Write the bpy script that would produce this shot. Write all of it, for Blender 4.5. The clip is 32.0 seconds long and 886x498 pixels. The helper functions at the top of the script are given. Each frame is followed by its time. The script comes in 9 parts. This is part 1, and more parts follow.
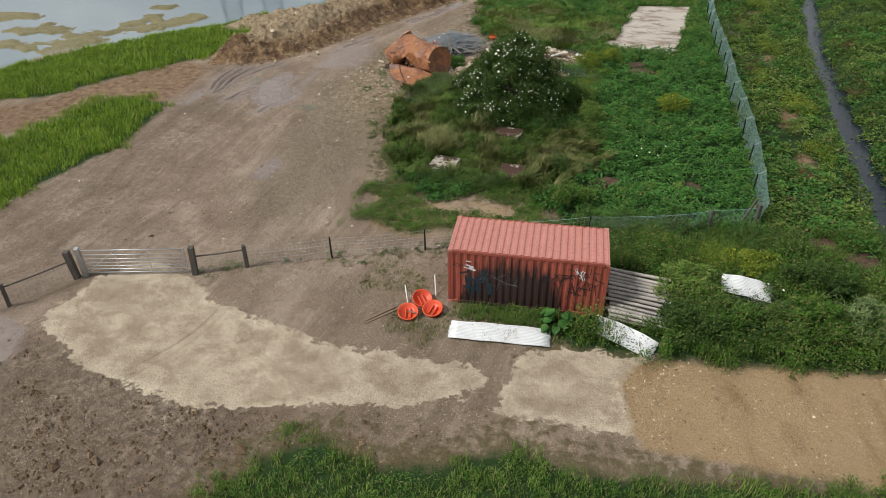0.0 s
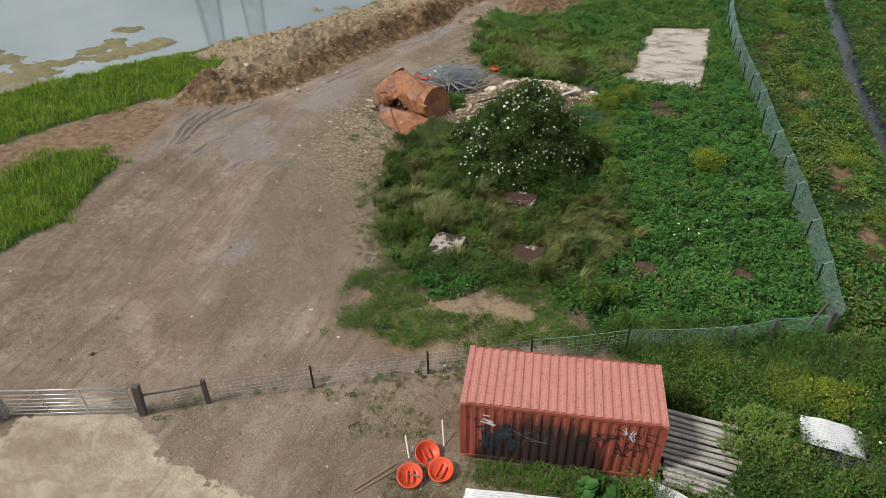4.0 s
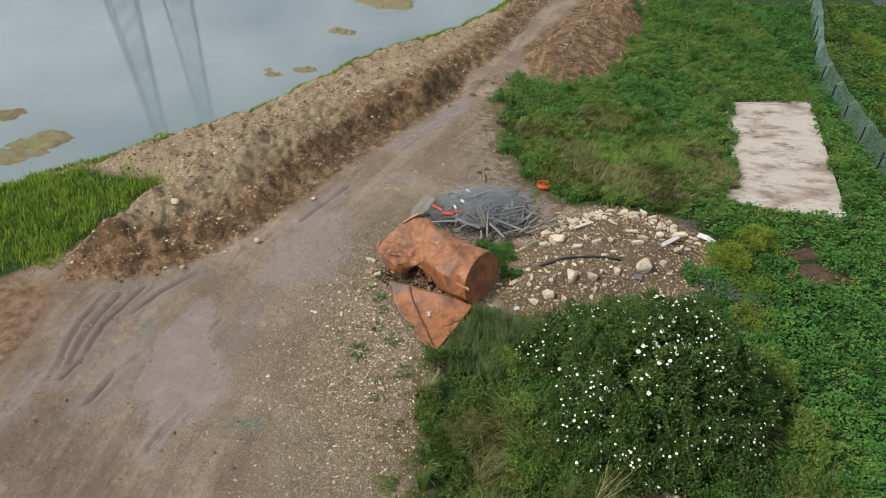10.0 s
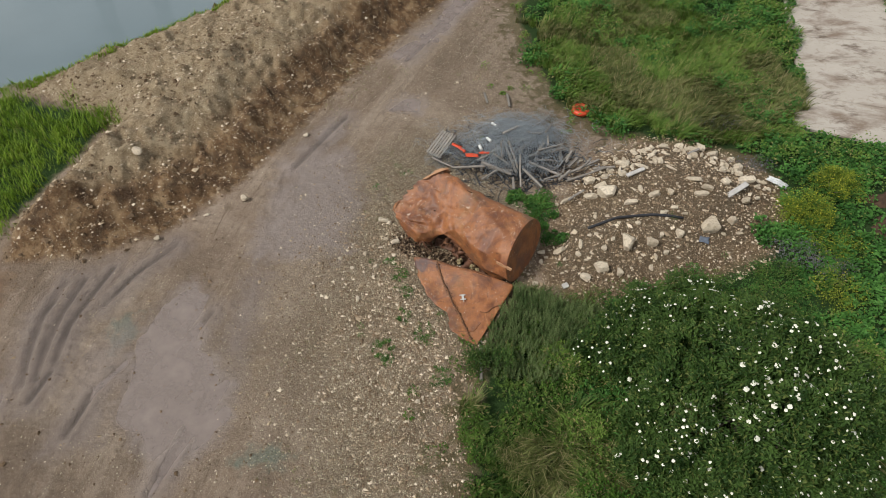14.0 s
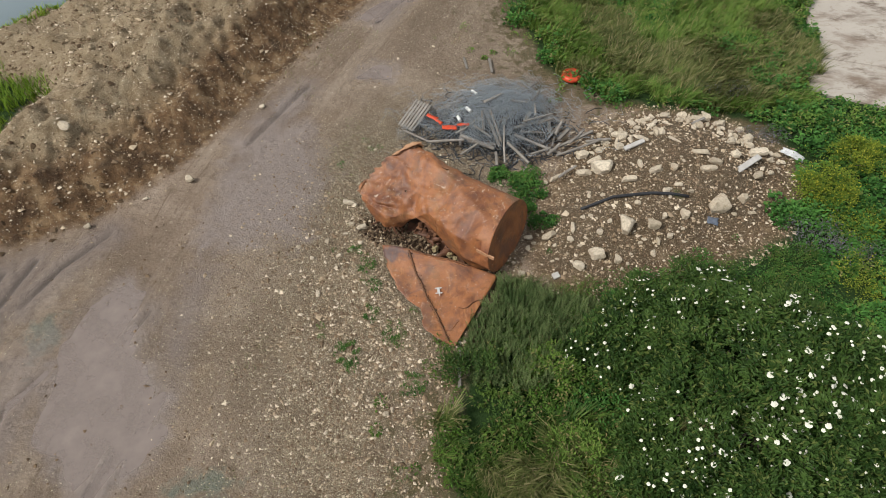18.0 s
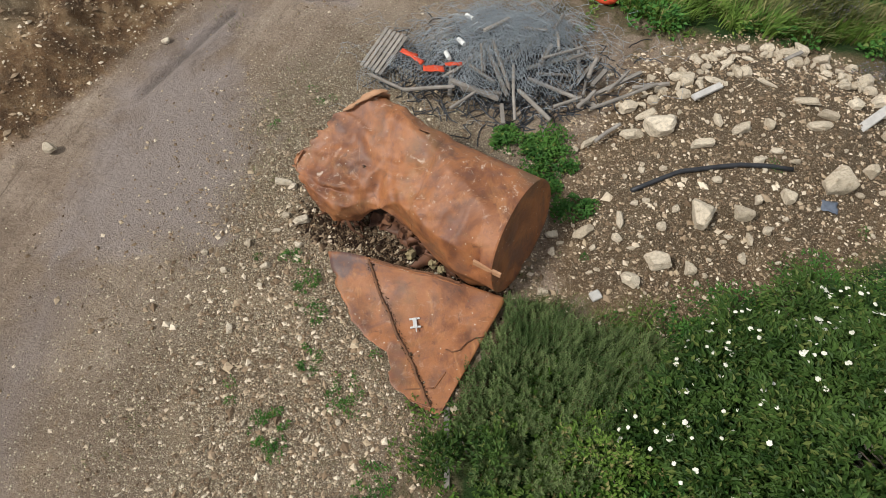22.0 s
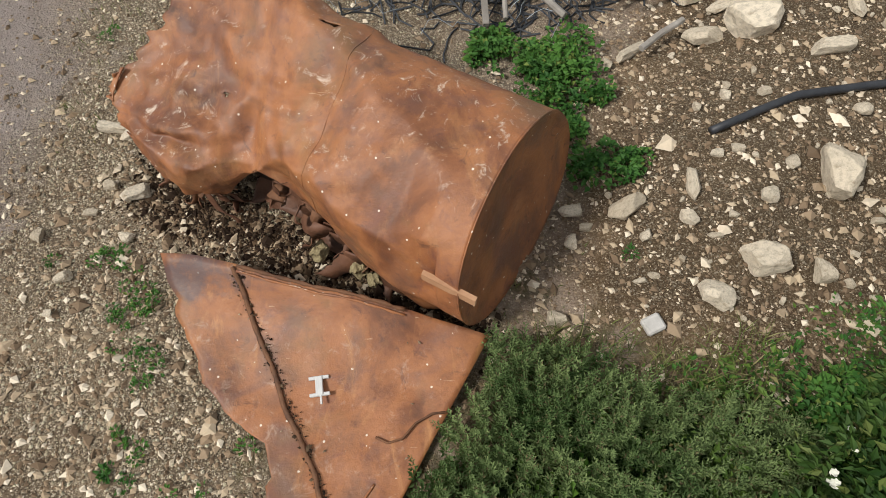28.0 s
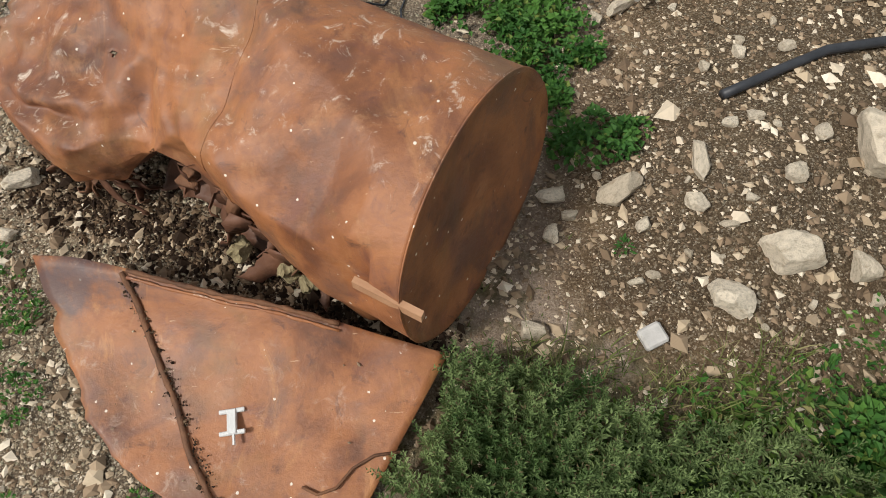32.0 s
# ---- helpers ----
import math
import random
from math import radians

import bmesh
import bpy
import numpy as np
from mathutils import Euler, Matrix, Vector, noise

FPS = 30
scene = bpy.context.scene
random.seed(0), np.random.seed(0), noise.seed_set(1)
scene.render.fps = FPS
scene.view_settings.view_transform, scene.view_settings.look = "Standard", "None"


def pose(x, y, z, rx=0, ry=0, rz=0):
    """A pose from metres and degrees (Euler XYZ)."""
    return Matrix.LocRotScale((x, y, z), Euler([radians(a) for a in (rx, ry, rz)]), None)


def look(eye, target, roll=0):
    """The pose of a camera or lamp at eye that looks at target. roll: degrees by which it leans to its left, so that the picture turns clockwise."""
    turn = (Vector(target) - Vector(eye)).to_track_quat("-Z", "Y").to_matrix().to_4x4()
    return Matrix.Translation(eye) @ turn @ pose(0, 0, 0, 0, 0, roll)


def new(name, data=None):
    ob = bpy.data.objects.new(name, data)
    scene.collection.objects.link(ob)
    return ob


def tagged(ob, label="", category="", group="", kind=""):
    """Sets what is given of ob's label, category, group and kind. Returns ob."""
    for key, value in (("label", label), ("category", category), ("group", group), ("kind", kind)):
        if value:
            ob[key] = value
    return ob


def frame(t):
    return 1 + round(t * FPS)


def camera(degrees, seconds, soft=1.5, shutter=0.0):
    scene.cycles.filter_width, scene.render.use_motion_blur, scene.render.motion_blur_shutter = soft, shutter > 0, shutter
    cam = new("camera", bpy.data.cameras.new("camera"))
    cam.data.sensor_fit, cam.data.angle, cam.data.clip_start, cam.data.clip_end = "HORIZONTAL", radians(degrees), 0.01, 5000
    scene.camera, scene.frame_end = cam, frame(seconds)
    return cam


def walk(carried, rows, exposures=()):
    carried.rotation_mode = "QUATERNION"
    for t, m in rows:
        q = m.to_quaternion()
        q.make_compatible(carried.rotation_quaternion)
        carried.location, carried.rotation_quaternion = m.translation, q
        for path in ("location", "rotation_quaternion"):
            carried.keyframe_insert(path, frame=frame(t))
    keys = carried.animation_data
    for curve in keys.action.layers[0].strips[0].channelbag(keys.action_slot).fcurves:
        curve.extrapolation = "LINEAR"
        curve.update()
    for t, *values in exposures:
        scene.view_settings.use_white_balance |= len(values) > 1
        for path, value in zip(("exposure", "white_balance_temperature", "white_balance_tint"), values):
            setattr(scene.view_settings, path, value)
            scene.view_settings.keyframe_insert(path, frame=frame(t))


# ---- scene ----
cam = camera(67.24, 32.0, soft=0.75)

PATH = [
    (0, (3.764, -20.317, 17.285), (3.453, -18.716, 16.127), -1.09),
    (1, (3.430, -19.192, 17.200), (3.125, -17.591, 16.042), -1.04),
    (2, (2.919, -17.500, 17.260), (2.628, -15.898, 16.099), -0.92),
    (3, (2.313, -15.460, 17.558), (2.032, -13.861, 16.389), -0.96),
    (5.5, (0.555, -9.138, 18.539), (0.297, -7.564, 17.334), -1.10),
    (6, (-0.305, -7.567, 18.415), (-0.539, -5.990, 17.207), -0.83),
    (7.5, (-2.670, -2.892, 18.033), (-2.838, -1.309, 16.822), -0.07),
    (8, (-2.904, -1.564, 17.918), (-3.077, 0.023, 16.713), -0.45),
    (9, (-4.002, 1.689, 18.048), (-4.145, 3.264, 16.823), -0.02),
    (10, (-4.837, 4.549, 17.967), (-4.966, 6.123, 16.740), -0.18),
    (11, (-6.050, 7.940, 18.190), (-6.140, 9.500, 16.942), 0.56),
    (11.5, (-6.523, 9.332, 17.997), (-6.602, 10.898, 16.756), 0.74),
    (12, (-6.989, 10.243, 17.997), (-7.050, 11.791, 16.732), 1.06),
    (12.5, (-7.377, 10.556, 18.075), (-7.420, 12.047, 16.743), 1.39),
    (13, (-7.534, 10.558, 17.990), (-7.568, 11.982, 16.587), 1.21),
    (13.5, (-7.560, 10.578, 17.909), (-7.583, 11.927, 16.433), 1.25),
    (14, (-7.352, 10.725, 17.975), (-7.376, 11.989, 16.425), 0.90),
    (14.5, (-7.217, 10.722, 17.907), (-7.236, 11.957, 16.334), 0.95),
    (16.5, (-6.815, 10.946, 17.839), (-6.831, 12.178, 16.263), 0.67),
    (17, (-6.980, 11.157, 17.480), (-6.976, 12.392, 15.908), 1.38),
    (19, (-6.779, 14.853, 14.196), (-6.768, 16.012, 12.566), 1.46),
    (21, (-6.610, 17.082, 11.997), (-6.596, 18.173, 10.321), 1.43),
    (23, (-6.338, 18.238, 10.325), (-6.335, 19.338, 8.654), 0.37),
    (25, (-5.976, 19.491, 8.831), (-5.994, 20.555, 7.137), -1.07),
    (28, (-5.725, 21.182, 6.565), (-5.718, 22.158, 4.820), -0.12),
    (30, (-5.522, 21.978, 5.405), (-5.517, 22.904, 3.632), -0.11),
    (32, (-5.305, 21.951, 5.410), (-5.289, 22.881, 3.640), -0.33),
]
EXPOSURE = [(0, 0.46), (3, 0.45), (6, 0.54), (9, 0.57), (10, 0.53), (11.5, 0.40), (12.3, 0.30), (13, 0.29), (14.5, 0.34), (16.5, 0.40), (19, 0.41), (22, 0.49), (25, 0.49), (32, 0.54)]
walk(cam, [(t, look(eye, target, roll)) for t, eye, target, roll in PATH], EXPOSURE)

# ---- light ----
world = bpy.data.worlds.new("overcast_world")
scene.world = world
world.use_nodes = True
wt = world.node_tree
wt.nodes.clear()
w_out = wt.nodes.new("ShaderNodeOutputWorld")
w_bg = wt.nodes.new("ShaderNodeBackground")
w_sky = wt.nodes.new("ShaderNodeTexSky")
w_sky.sky_type = "NISHITA"
w_sky.sun_disc = False
SUN_AZ, SUN_EL = radians(242), radians(48)
w_sky.sun_elevation, w_sky.sun_rotation = SUN_EL, SUN_AZ
w_sky.air_density, w_sky.dust_density = 1.0, 2.5
w_coord = wt.nodes.new("ShaderNodeTexCoord")
w_map = wt.nodes.new("ShaderNodeMapping")
w_map.inputs["Scale"].default_value = (1.0, 1.0, 2.6)
w_noise = wt.nodes.new("ShaderNodeTexNoise")
w_noise.inputs["Scale"].default_value = 2.6
w_noise.inputs["Detail"].default_value = 7
w_noise.inputs["Roughness"].default_value = 0.58
w_ramp = wt.nodes.new("ShaderNodeValToRGB")
w_ramp.color_ramp.elements[0].position, w_ramp.color_ramp.elements[0].color = 0.36, (2.4, 2.8, 3.4, 1)
w_ramp.color_ramp.elements[1].position, w_ramp.color_ramp.elements[1].color = 0.64, (13.0, 13.0, 12.7, 1)
w_mix = wt.nodes.new("ShaderNodeMix")
w_mix.data_type = "RGBA"
w_mix.inputs["Factor"].default_value = 0.82
wt.links.new(w_coord.outputs["Generated"], w_map.inputs["Vector"])
wt.links.new(w_map.outputs["Vector"], w_noise.inputs["Vector"])
wt.links.new(w_noise.outputs["Fac"], w_ramp.inputs["Fac"])
wt.links.new(w_sky.outputs["Color"], w_mix.inputs[6])
wt.links.new(w_ramp.outputs["Color"], w_mix.inputs[7])
wt.links.new(w_mix.outputs[2], w_bg.inputs["Color"])
w_bg.inputs["Strength"].default_value = 0.061
wt.links.new(w_bg.outputs["Background"], w_out.inputs["Surface"])
sun = new("sun", bpy.data.lights.new("sun", "SUN"))
sun.data.energy, sun.data.angle, sun.data.color = 2.4, radians(10), (1.0, 0.96, 0.9)
sun.matrix_world = look((40 * math.sin(SUN_AZ) * math.cos(SUN_EL), 40 * math.cos(SUN_AZ) * math.cos(SUN_EL), 40 * math.sin(SUN_EL)), (0, 0, 0))


# ---- materials ----


class Mat:
    """A small builder for node materials."""

    def __init__(self, name):
        self.m = bpy.data.materials.new(name)
        self.m.use_nodes = True
        self.t = self.m.node_tree
        self.bsdf = self.t.nodes["Principled BSDF"]
        self.out = self.t.nodes["Material Output"]

    def node(self, kind, **values):
        n = self.t.nodes.new(kind)
        for k, v in values.items():
            n.inputs[k.replace("_", " ")].default_value = v
        return n

    def link(self, a, b):
        self.t.links.new(a, b)

    def coords(self, which="Object", scale=(1, 1, 1)):
        c = self.node("ShaderNodeTexCoord")
        mp = self.node("ShaderNodeMapping")
        mp.inputs["Scale"].default_value = scale
        self.link(c.outputs[which], mp.inputs["Vector"])
        return mp.outputs["Vector"]

    def noise(self, vec, scale, detail=4, rough=0.55, distort=0.0):
        n = self.node("ShaderNodeTexNoise", Scale=scale, Detail=detail, Roughness=rough, Distortion=distort)
        if vec is not None:
            self.link(vec, n.inputs["Vector"])
        return n.outputs["Fac"]

    def voronoi(self, vec, scale, feature="F1", out="Distance"):
        n = self.node("ShaderNodeTexVoronoi", Scale=scale)
        n.feature = feature
        self.link(vec, n.inputs["Vector"])
        return n.outputs[out]

    def ramp(self, fac, stops, hard=False):
        r = self.node("ShaderNodeValToRGB")
        e = r.color_ramp.elements
        while len(e) < len(stops):
            e.new(0.5)
        for el, (p, c) in zip(e, stops):
            el.position = p
            el.color = (*c, 1) if isinstance(c, tuple) else (c, c, c, 1)
        if hard:
            r.color_ramp.interpolation = "CONSTANT"
        self.link(fac, r.inputs["Fac"])
        return r.outputs["Color"]

    def mix(self, fac, a, b, mode="MIX"):
        n = self.node("ShaderNodeMix")
        n.data_type, n.blend_type = "RGBA", mode
        for v, s in ((fac, n.inputs[0]), (a, n.inputs[6]), (b, n.inputs[7])):
            if isinstance(v, (int, float)):
                s.default_value = v if s == n.inputs[0] else (v, v, v, 1)
            elif isinstance(v, tuple):
                s.default_value = (*v, 1)
            else:
                self.link(v, s)
        return n.outputs[2]

    def math(self, op, a, b=0.0, clamp=False):
        n = self.node("ShaderNodeMath")
        n.operation, n.use_clamp = op, clamp
        for v, s in ((a, n.inputs[0]), (b, n.inputs[1])):
            if isinstance(v, (int, float)):
                s.default_value = v
            else:
                self.link(v, s)
        return n.outputs[0]

    def attr(self, name):
        n = self.node("ShaderNodeAttribute")
        n.attribute_name = name
        return n.outputs["Fac"]

    def island(self):
        return self.node("ShaderNodeNewGeometry").outputs["Random Per Island"]

    def objrandom(self):
        return self.node("ShaderNodeObjectInfo").outputs["Random"]

    def bump(self, height, strength=0.3, distance=0.05, normal=None):
        b = self.node("ShaderNodeBump", Strength=strength, Distance=distance)
        self.link(height, b.inputs["Height"])
        if normal is not None:
            self.link(normal, b.inputs["Normal"])
        self.link(b.outputs["Normal"], self.bsdf.inputs["Normal"])
        return b.outputs["Normal"]

    def set(self, color=None, rough=None, metal=None, spec=None):
        for v, k in ((color, "Base Color"), (rough, "Roughness"), (metal, "Metallic"), (spec, "Specular IOR Level")):
            if v is None:
                continue
            if isinstance(v, (int, float)):
                self.bsdf.inputs[k].default_value = v
            elif isinstance(v, tuple):
                self.bsdf.inputs[k].default_value = (*v, 1)
            else:
                self.link(v, self.bsdf.inputs[k])
        return self.m


def ground_material():
    k = Mat("ground_earth")
    v = k.coords()
    big = k.noise(v, 0.35, 5, 0.6)
    mid = k.noise(v, 2.2, 6, 0.65)
    fine = k.noise(v, 14, 5, 0.7)
    grit = k.noise(v, 60, 3, 0.7)
    mud = k.ramp(big, [(0.36, (0.212, 0.153, 0.111)), (0.50, (0.298, 0.224, 0.168)), (0.64, (0.417, 0.328, 0.254))])
    # lanes and smears of wheels along the track
    lane = k.node("ShaderNodeCombineXYZ")
    k.link(k.attr("across"), lane.inputs[0])
    k.link(k.math("MULTIPLY", k.attr("along"), 0.13), lane.inputs[1])
    lanes = k.noise(lane.outputs[0], 0.75, 6, 0.62, 0.5)
    smear = k.noise(lane.outputs[0], 3.4, 7, 0.70, 0.7)
    mud = k.mix(k.math("MULTIPLY", k.math("SUBTRACT", lanes, 0.50), 5.0, True), mud, (0.185, 0.133, 0.096))
    mud = k.mix(k.math("MULTIPLY", k.math("SUBTRACT", 0.45, lanes), 5.0, True), mud, (0.437, 0.350, 0.276))
    mud = k.mix(k.math("MULTIPLY", k.math("SUBTRACT", smear, 0.54), 5.5, True), mud, (0.142, 0.101, 0.072))
    mud = k.mix(k.math("MULTIPLY", k.math("SUBTRACT", 0.42, smear), 5.0, True), mud, (0.456, 0.370, 0.289))
    mud = k.mix(k.math("MULTIPLY", k.math("SUBTRACT", mid, 0.54), 4.0, True), mud, (0.170, 0.125, 0.088))
    mud = k.mix(k.math("MULTIPLY", k.math("SUBTRACT", k.noise(v, 7.0, 6, 0.7), 0.57), 6.0, True), mud, (0.099, 0.071, 0.049))
    mud = k.mix(k.math("MULTIPLY", k.math("SUBTRACT", k.attr("gravel"), 0.35), 1.3, True), mud, (0.198, 0.157, 0.111))
    spill = k.math("MULTIPLY", k.math("ADD", k.math("SUBTRACT", k.attr("spill"), 0.5), k.math("MULTIPLY", k.math("SUBTRACT", mid, 0.5), 1.6)), 3.0, True)
    mud = k.mix(k.math("MULTIPLY", spill, 0.75), mud, (0.165, 0.222, 0.185))
    churn = k.math("MULTIPLY", k.attr("churn"), k.math("MULTIPLY", k.math("SUBTRACT", k.noise(v, 3.0, 8, 0.72), 0.36), 5.0, True))
    mud = k.mix(k.math("MULTIPLY", churn, 0.95), mud, (0.106, 0.078, 0.057))
    # water-filled tread marks and ruts
    mud = k.mix(k.math("MULTIPLY", k.attr("rut"), 0.95), mud, (0.045, 0.034, 0.028))
    # gravel showing through: pale stones of two sizes
    peb = k.voronoi(v, 17)
    pebc = k.voronoi(v, 17, "F1", "Color")
    peb2 = k.voronoi(v, 38)
    sep = k.node("ShaderNodeSeparateColor")
    k.link(pebc, sep.inputs[0])
    gravel = k.attr("gravel")
    some = k.math("GREATER_THAN", k.math("ADD", sep.outputs[0], k.math("MULTIPLY", gravel, 0.75)), k.math("ADD", 0.93, k.math("MULTIPLY", mid, 0.25)))
    stone = k.math("MULTIPLY", k.math("LESS_THAN", peb, 0.33), some)
    some2 = k.math("GREATER_THAN", k.math("ADD", k.noise(v, 9, 3), k.math("MULTIPLY", gravel, 0.35)), 0.72)
    stone2 = k.math("MULTIPLY", k.math("LESS_THAN", peb2, 0.30), some2)
    pc2 = k.node("ShaderNodeSeparateColor")
    k.link(k.voronoi(v, 38, "F1", "Color"), pc2.inputs[0])
    smallcol = k.mix(pc2.outputs[0], (0.129, 0.095, 0.060), (0.554, 0.480, 0.326))
    pc3 = k.node("ShaderNodeSeparateColor")
    k.link(k.voronoi(v, 70, "F1", "Color"), pc3.inputs[0])
    chips = k.ramp(pc3.outputs[0], [(0.0, (0.038, 0.025, 0.014)), (0.38, (0.135, 0.095, 0.058)), (0.7, (0.300, 0.230, 0.148)), (0.88, (0.58, 0.49, 0.35)), (1.0, (0.86, 0.77, 0.61))])
    stonecol = k.mix(sep.outputs[1], (0.337, 0.270, 0.176), (0.713, 0.650, 0.466))
    earth = k.mix(k.math("MULTIPLY", k.math("ADD", 0.12, k.math("MULTIPLY", gravel, 0.75)), 0.8, True), mud, chips)
    patchy = k.noise(v, 0.95, 6, 0.58, 0.4)
    earth = k.mix(k.math("MULTIPLY", k.math("MULTIPLY", k.math("SUBTRACT", patchy, 0.54), 7.0, True), k.math("MULTIPLY", gravel, 0.75)), earth, (0.330, 0.250, 0.165))
    earth = k.mix(k.math("MULTIPLY", k.math("MULTIPLY", k.math("SUBTRACT", 0.44, patchy), 7.0, True), k.math("MULTIPLY", gravel, 0.75)), earth, (0.120, 0.078, 0.047))
    earth = k.mix(stone2, earth, smallcol)
    earth = k.mix(stone, earth, stonecol)
    # thin turf and brown soil towards the weeds
    thin = k.math("MULTIPLY", k.math("ADD", k.math("SUBTRACT", k.attr("thin"), 0.42), k.math("MULTIPLY", k.math("SUBTRACT", mid, 0.5), 2.4)), 3.0, True)
    earth = k.mix(k.math("MULTIPLY", thin, 0.75), earth, k.mix(k.math("MULTIPLY", k.math("SUBTRACT", fine, 0.4), 4.0, True), (0.070, 0.070, 0.024), (0.144, 0.105, 0.046)))
    # weedy soil, its dark green also painting the shade between plants
    soil = k.mix(fine, (0.008, 0.026, 0.005), (0.040, 0.085, 0.018))
    edge = k.math("MULTIPLY", k.math("SUBTRACT", mid, 0.5), 0.5)
    veg = k.math("MULTIPLY", k.math("ADD", k.math("SUBTRACT", k.attr("veg"), 0.5), edge), 5.0)
    veg = k.math("ADD", veg, 0.5, True)
    col = k.mix(veg, earth, soil)
    # bank of dug earth and pebbles
    bankcol = k.ramp(k.noise(v, 1.7, 7, 0.62, 0.3), [(0.37, (0.060, 0.030, 0.013)), (0.51, (0.155, 0.086, 0.039)), (0.65, (0.345, 0.230, 0.125))])
    top = k.mix(k.math("MULTIPLY", k.math("SUBTRACT", mid, 0.35), 3.0, True), (0.320, 0.238, 0.135), (0.64, 0.525, 0.345))
    bank = k.mix(k.math("ADD", k.attr("banktop"), k.math("MULTIPLY", edge, 1.2), True), bankcol, top)
    bank = k.mix(k.math("ADD", 0.14, k.math("MULTIPLY", k.attr("banktop"), 0.45)), bank, k.mix(0.35, chips, (0.10, 0.06, 0.032)))
    bank = k.mix(stone2, bank, smallcol)
    bank = k.mix(k.math("MULTIPLY", stone, 1.0), bank, stonecol)
    bm = k.math("ADD", k.math("MULTIPLY", k.math("ADD", k.math("SUBTRACT", k.attr("bank"), 0.5), edge), 5.0), 0.5, True)
    bank = k.mix(k.math("MULTIPLY", k.attr("mound"), k.math("MULTIPLY", k.math("SUBTRACT", 1.0, stone), 0.48)), k.mix(k.math("MULTIPLY", k.attr("mound"), 0.8), bank, k.mix(0.30, chips, (0.046, 0.029, 0.016))), k.mix(mid, (0.038, 0.026, 0.014), (0.120, 0.085, 0.047)))
    col = k.mix(bm, col, bank)
    # pale crushed stone track
    sand = k.mix(k.math("MULTIPLY", k.math("SUBTRACT", k.noise(v, 0.9, 6, 0.62), 0.3), 2.5, True), (0.36, 0.285, 0.20), (0.72, 0.62, 0.475))
    sand = k.mix(k.math("MULTIPLY", fine, 0.35), sand, (0.32, 0.25, 0.165))
    rag = k.math("ADD", k.math("MULTIPLY", k.math("SUBTRACT", k.noise(v, 1.6, 8, 0.76), 0.5), 0.95), k.math("MULTIPLY", k.math("SUBTRACT", k.noise(k.coords(scale=(0.5, 1.3, 1)), 0.9, 4, 0.6), 0.5), 0.6))
    inner = k.math("ADD", k.math("SUBTRACT", k.attr("sand"), 0.5), rag)
    sm = k.math("ADD", k.math("MULTIPLY", inner, 30.0), 0.5, True)
    # traffic film, brown away from the broken edges, with speckled pits and wheel lines
    drag = k.noise(k.coords(scale=(0.8, 1.1, 1)), 0.75, 8, 0.68, 0.8)
    worn = k.math("MULTIPLY", k.math("SUBTRACT", drag, 0.40), 5.0, True)
    worn = k.math("MULTIPLY", worn, k.math("MULTIPLY", k.math("SUBTRACT", inner, 0.10), 5.0, True))
    sand = k.mix(k.math("MULTIPLY", worn, 0.72), sand, (0.300, 0.226, 0.155))
    sand = k.mix(k.math("MULTIPLY", k.math("MULTIPLY", k.math("SUBTRACT", 0.20, inner, True), 4.0, True), k.math("MULTIPLY", k.math("SUBTRACT", k.noise(v, 0.5, 5, 0.7), 0.52), 6.0, True)), sand, (0.76, 0.66, 0.51))
    wheel = k.noise(lane.outputs[0], 2.2, 8, 0.72, 0.3)
    sand = k.mix(k.math("MULTIPLY", k.math("SUBTRACT", wheel, 0.60), 7.0, True), sand, (0.200, 0.148, 0.098))
    pit = k.math("MULTIPLY", k.math("SUBTRACT", k.noise(v, 5.5, 7, 0.76), 0.57), 8.0, True)
    sand = k.mix(k.math("MULTIPLY", pit, 0.6), sand, (0.20, 0.15, 0.10))
    sand = k.mix(k.math("MULTIPLY", k.math("LESS_THAN", peb2, 0.3), k.math("GREATER_THAN", pc2.outputs[1], 0.72)), sand, (0.80, 0.72, 0.58))
    col = k.mix(sm, col, sand)
    och = k.mix(mid, (0.300, 0.198, 0.098), (0.440, 0.310, 0.168))
    och = k.mix(0.45, och, k.mix(pc3.outputs[0], (0.20, 0.125, 0.055), (0.52, 0.40, 0.25)))
    och = k.mix(k.math("MULTIPLY", k.math("SUBTRACT", k.noise(k.coords(scale=(1.4, 0.5, 1)), 0.6, 6, 0.65, 0.6), 0.52), 4.0, True), och, (0.20, 0.125, 0.055))
    och = k.mix(stone2, och, smallcol)
    och = k.mix(k.math("MULTIPLY", k.math("LESS_THAN", peb, 0.2), k.math("GREATER_THAN", sep.outputs[2], 0.8)), och, (0.6, 0.52, 0.38))
    om = k.math("ADD", k.math("MULTIPLY", k.math("ADD", k.math("SUBTRACT", k.attr("ochre"), 0.5), k.math("MULTIPLY", rag, 0.35)), 7.0), 0.5, True)
    col = k.mix(om, col, och)
    # brown turned clay
    clay = k.mix(k.math("MULTIPLY", k.math("SUBTRACT", mid, 0.35), 3.0, True), (0.130, 0.080, 0.048), (0.330, 0.225, 0.140))
    cm = k.math("ADD", k.math("MULTIPLY", k.math("ADD", k.math("SUBTRACT", k.attr("clay"), 0.5), edge), 4.0), 0.5, True)
    col = k.mix(cm, col, clay)
    isle = k.math("ADD", k.math("MULTIPLY", k.math("ADD", k.math("SUBTRACT", k.attr("isle"), 0.5), edge), 4.0), 0.5, True)
    col = k.mix(isle, col, k.mix(mid, (0.13, 0.120, 0.055), (0.33, 0.29, 0.165)))
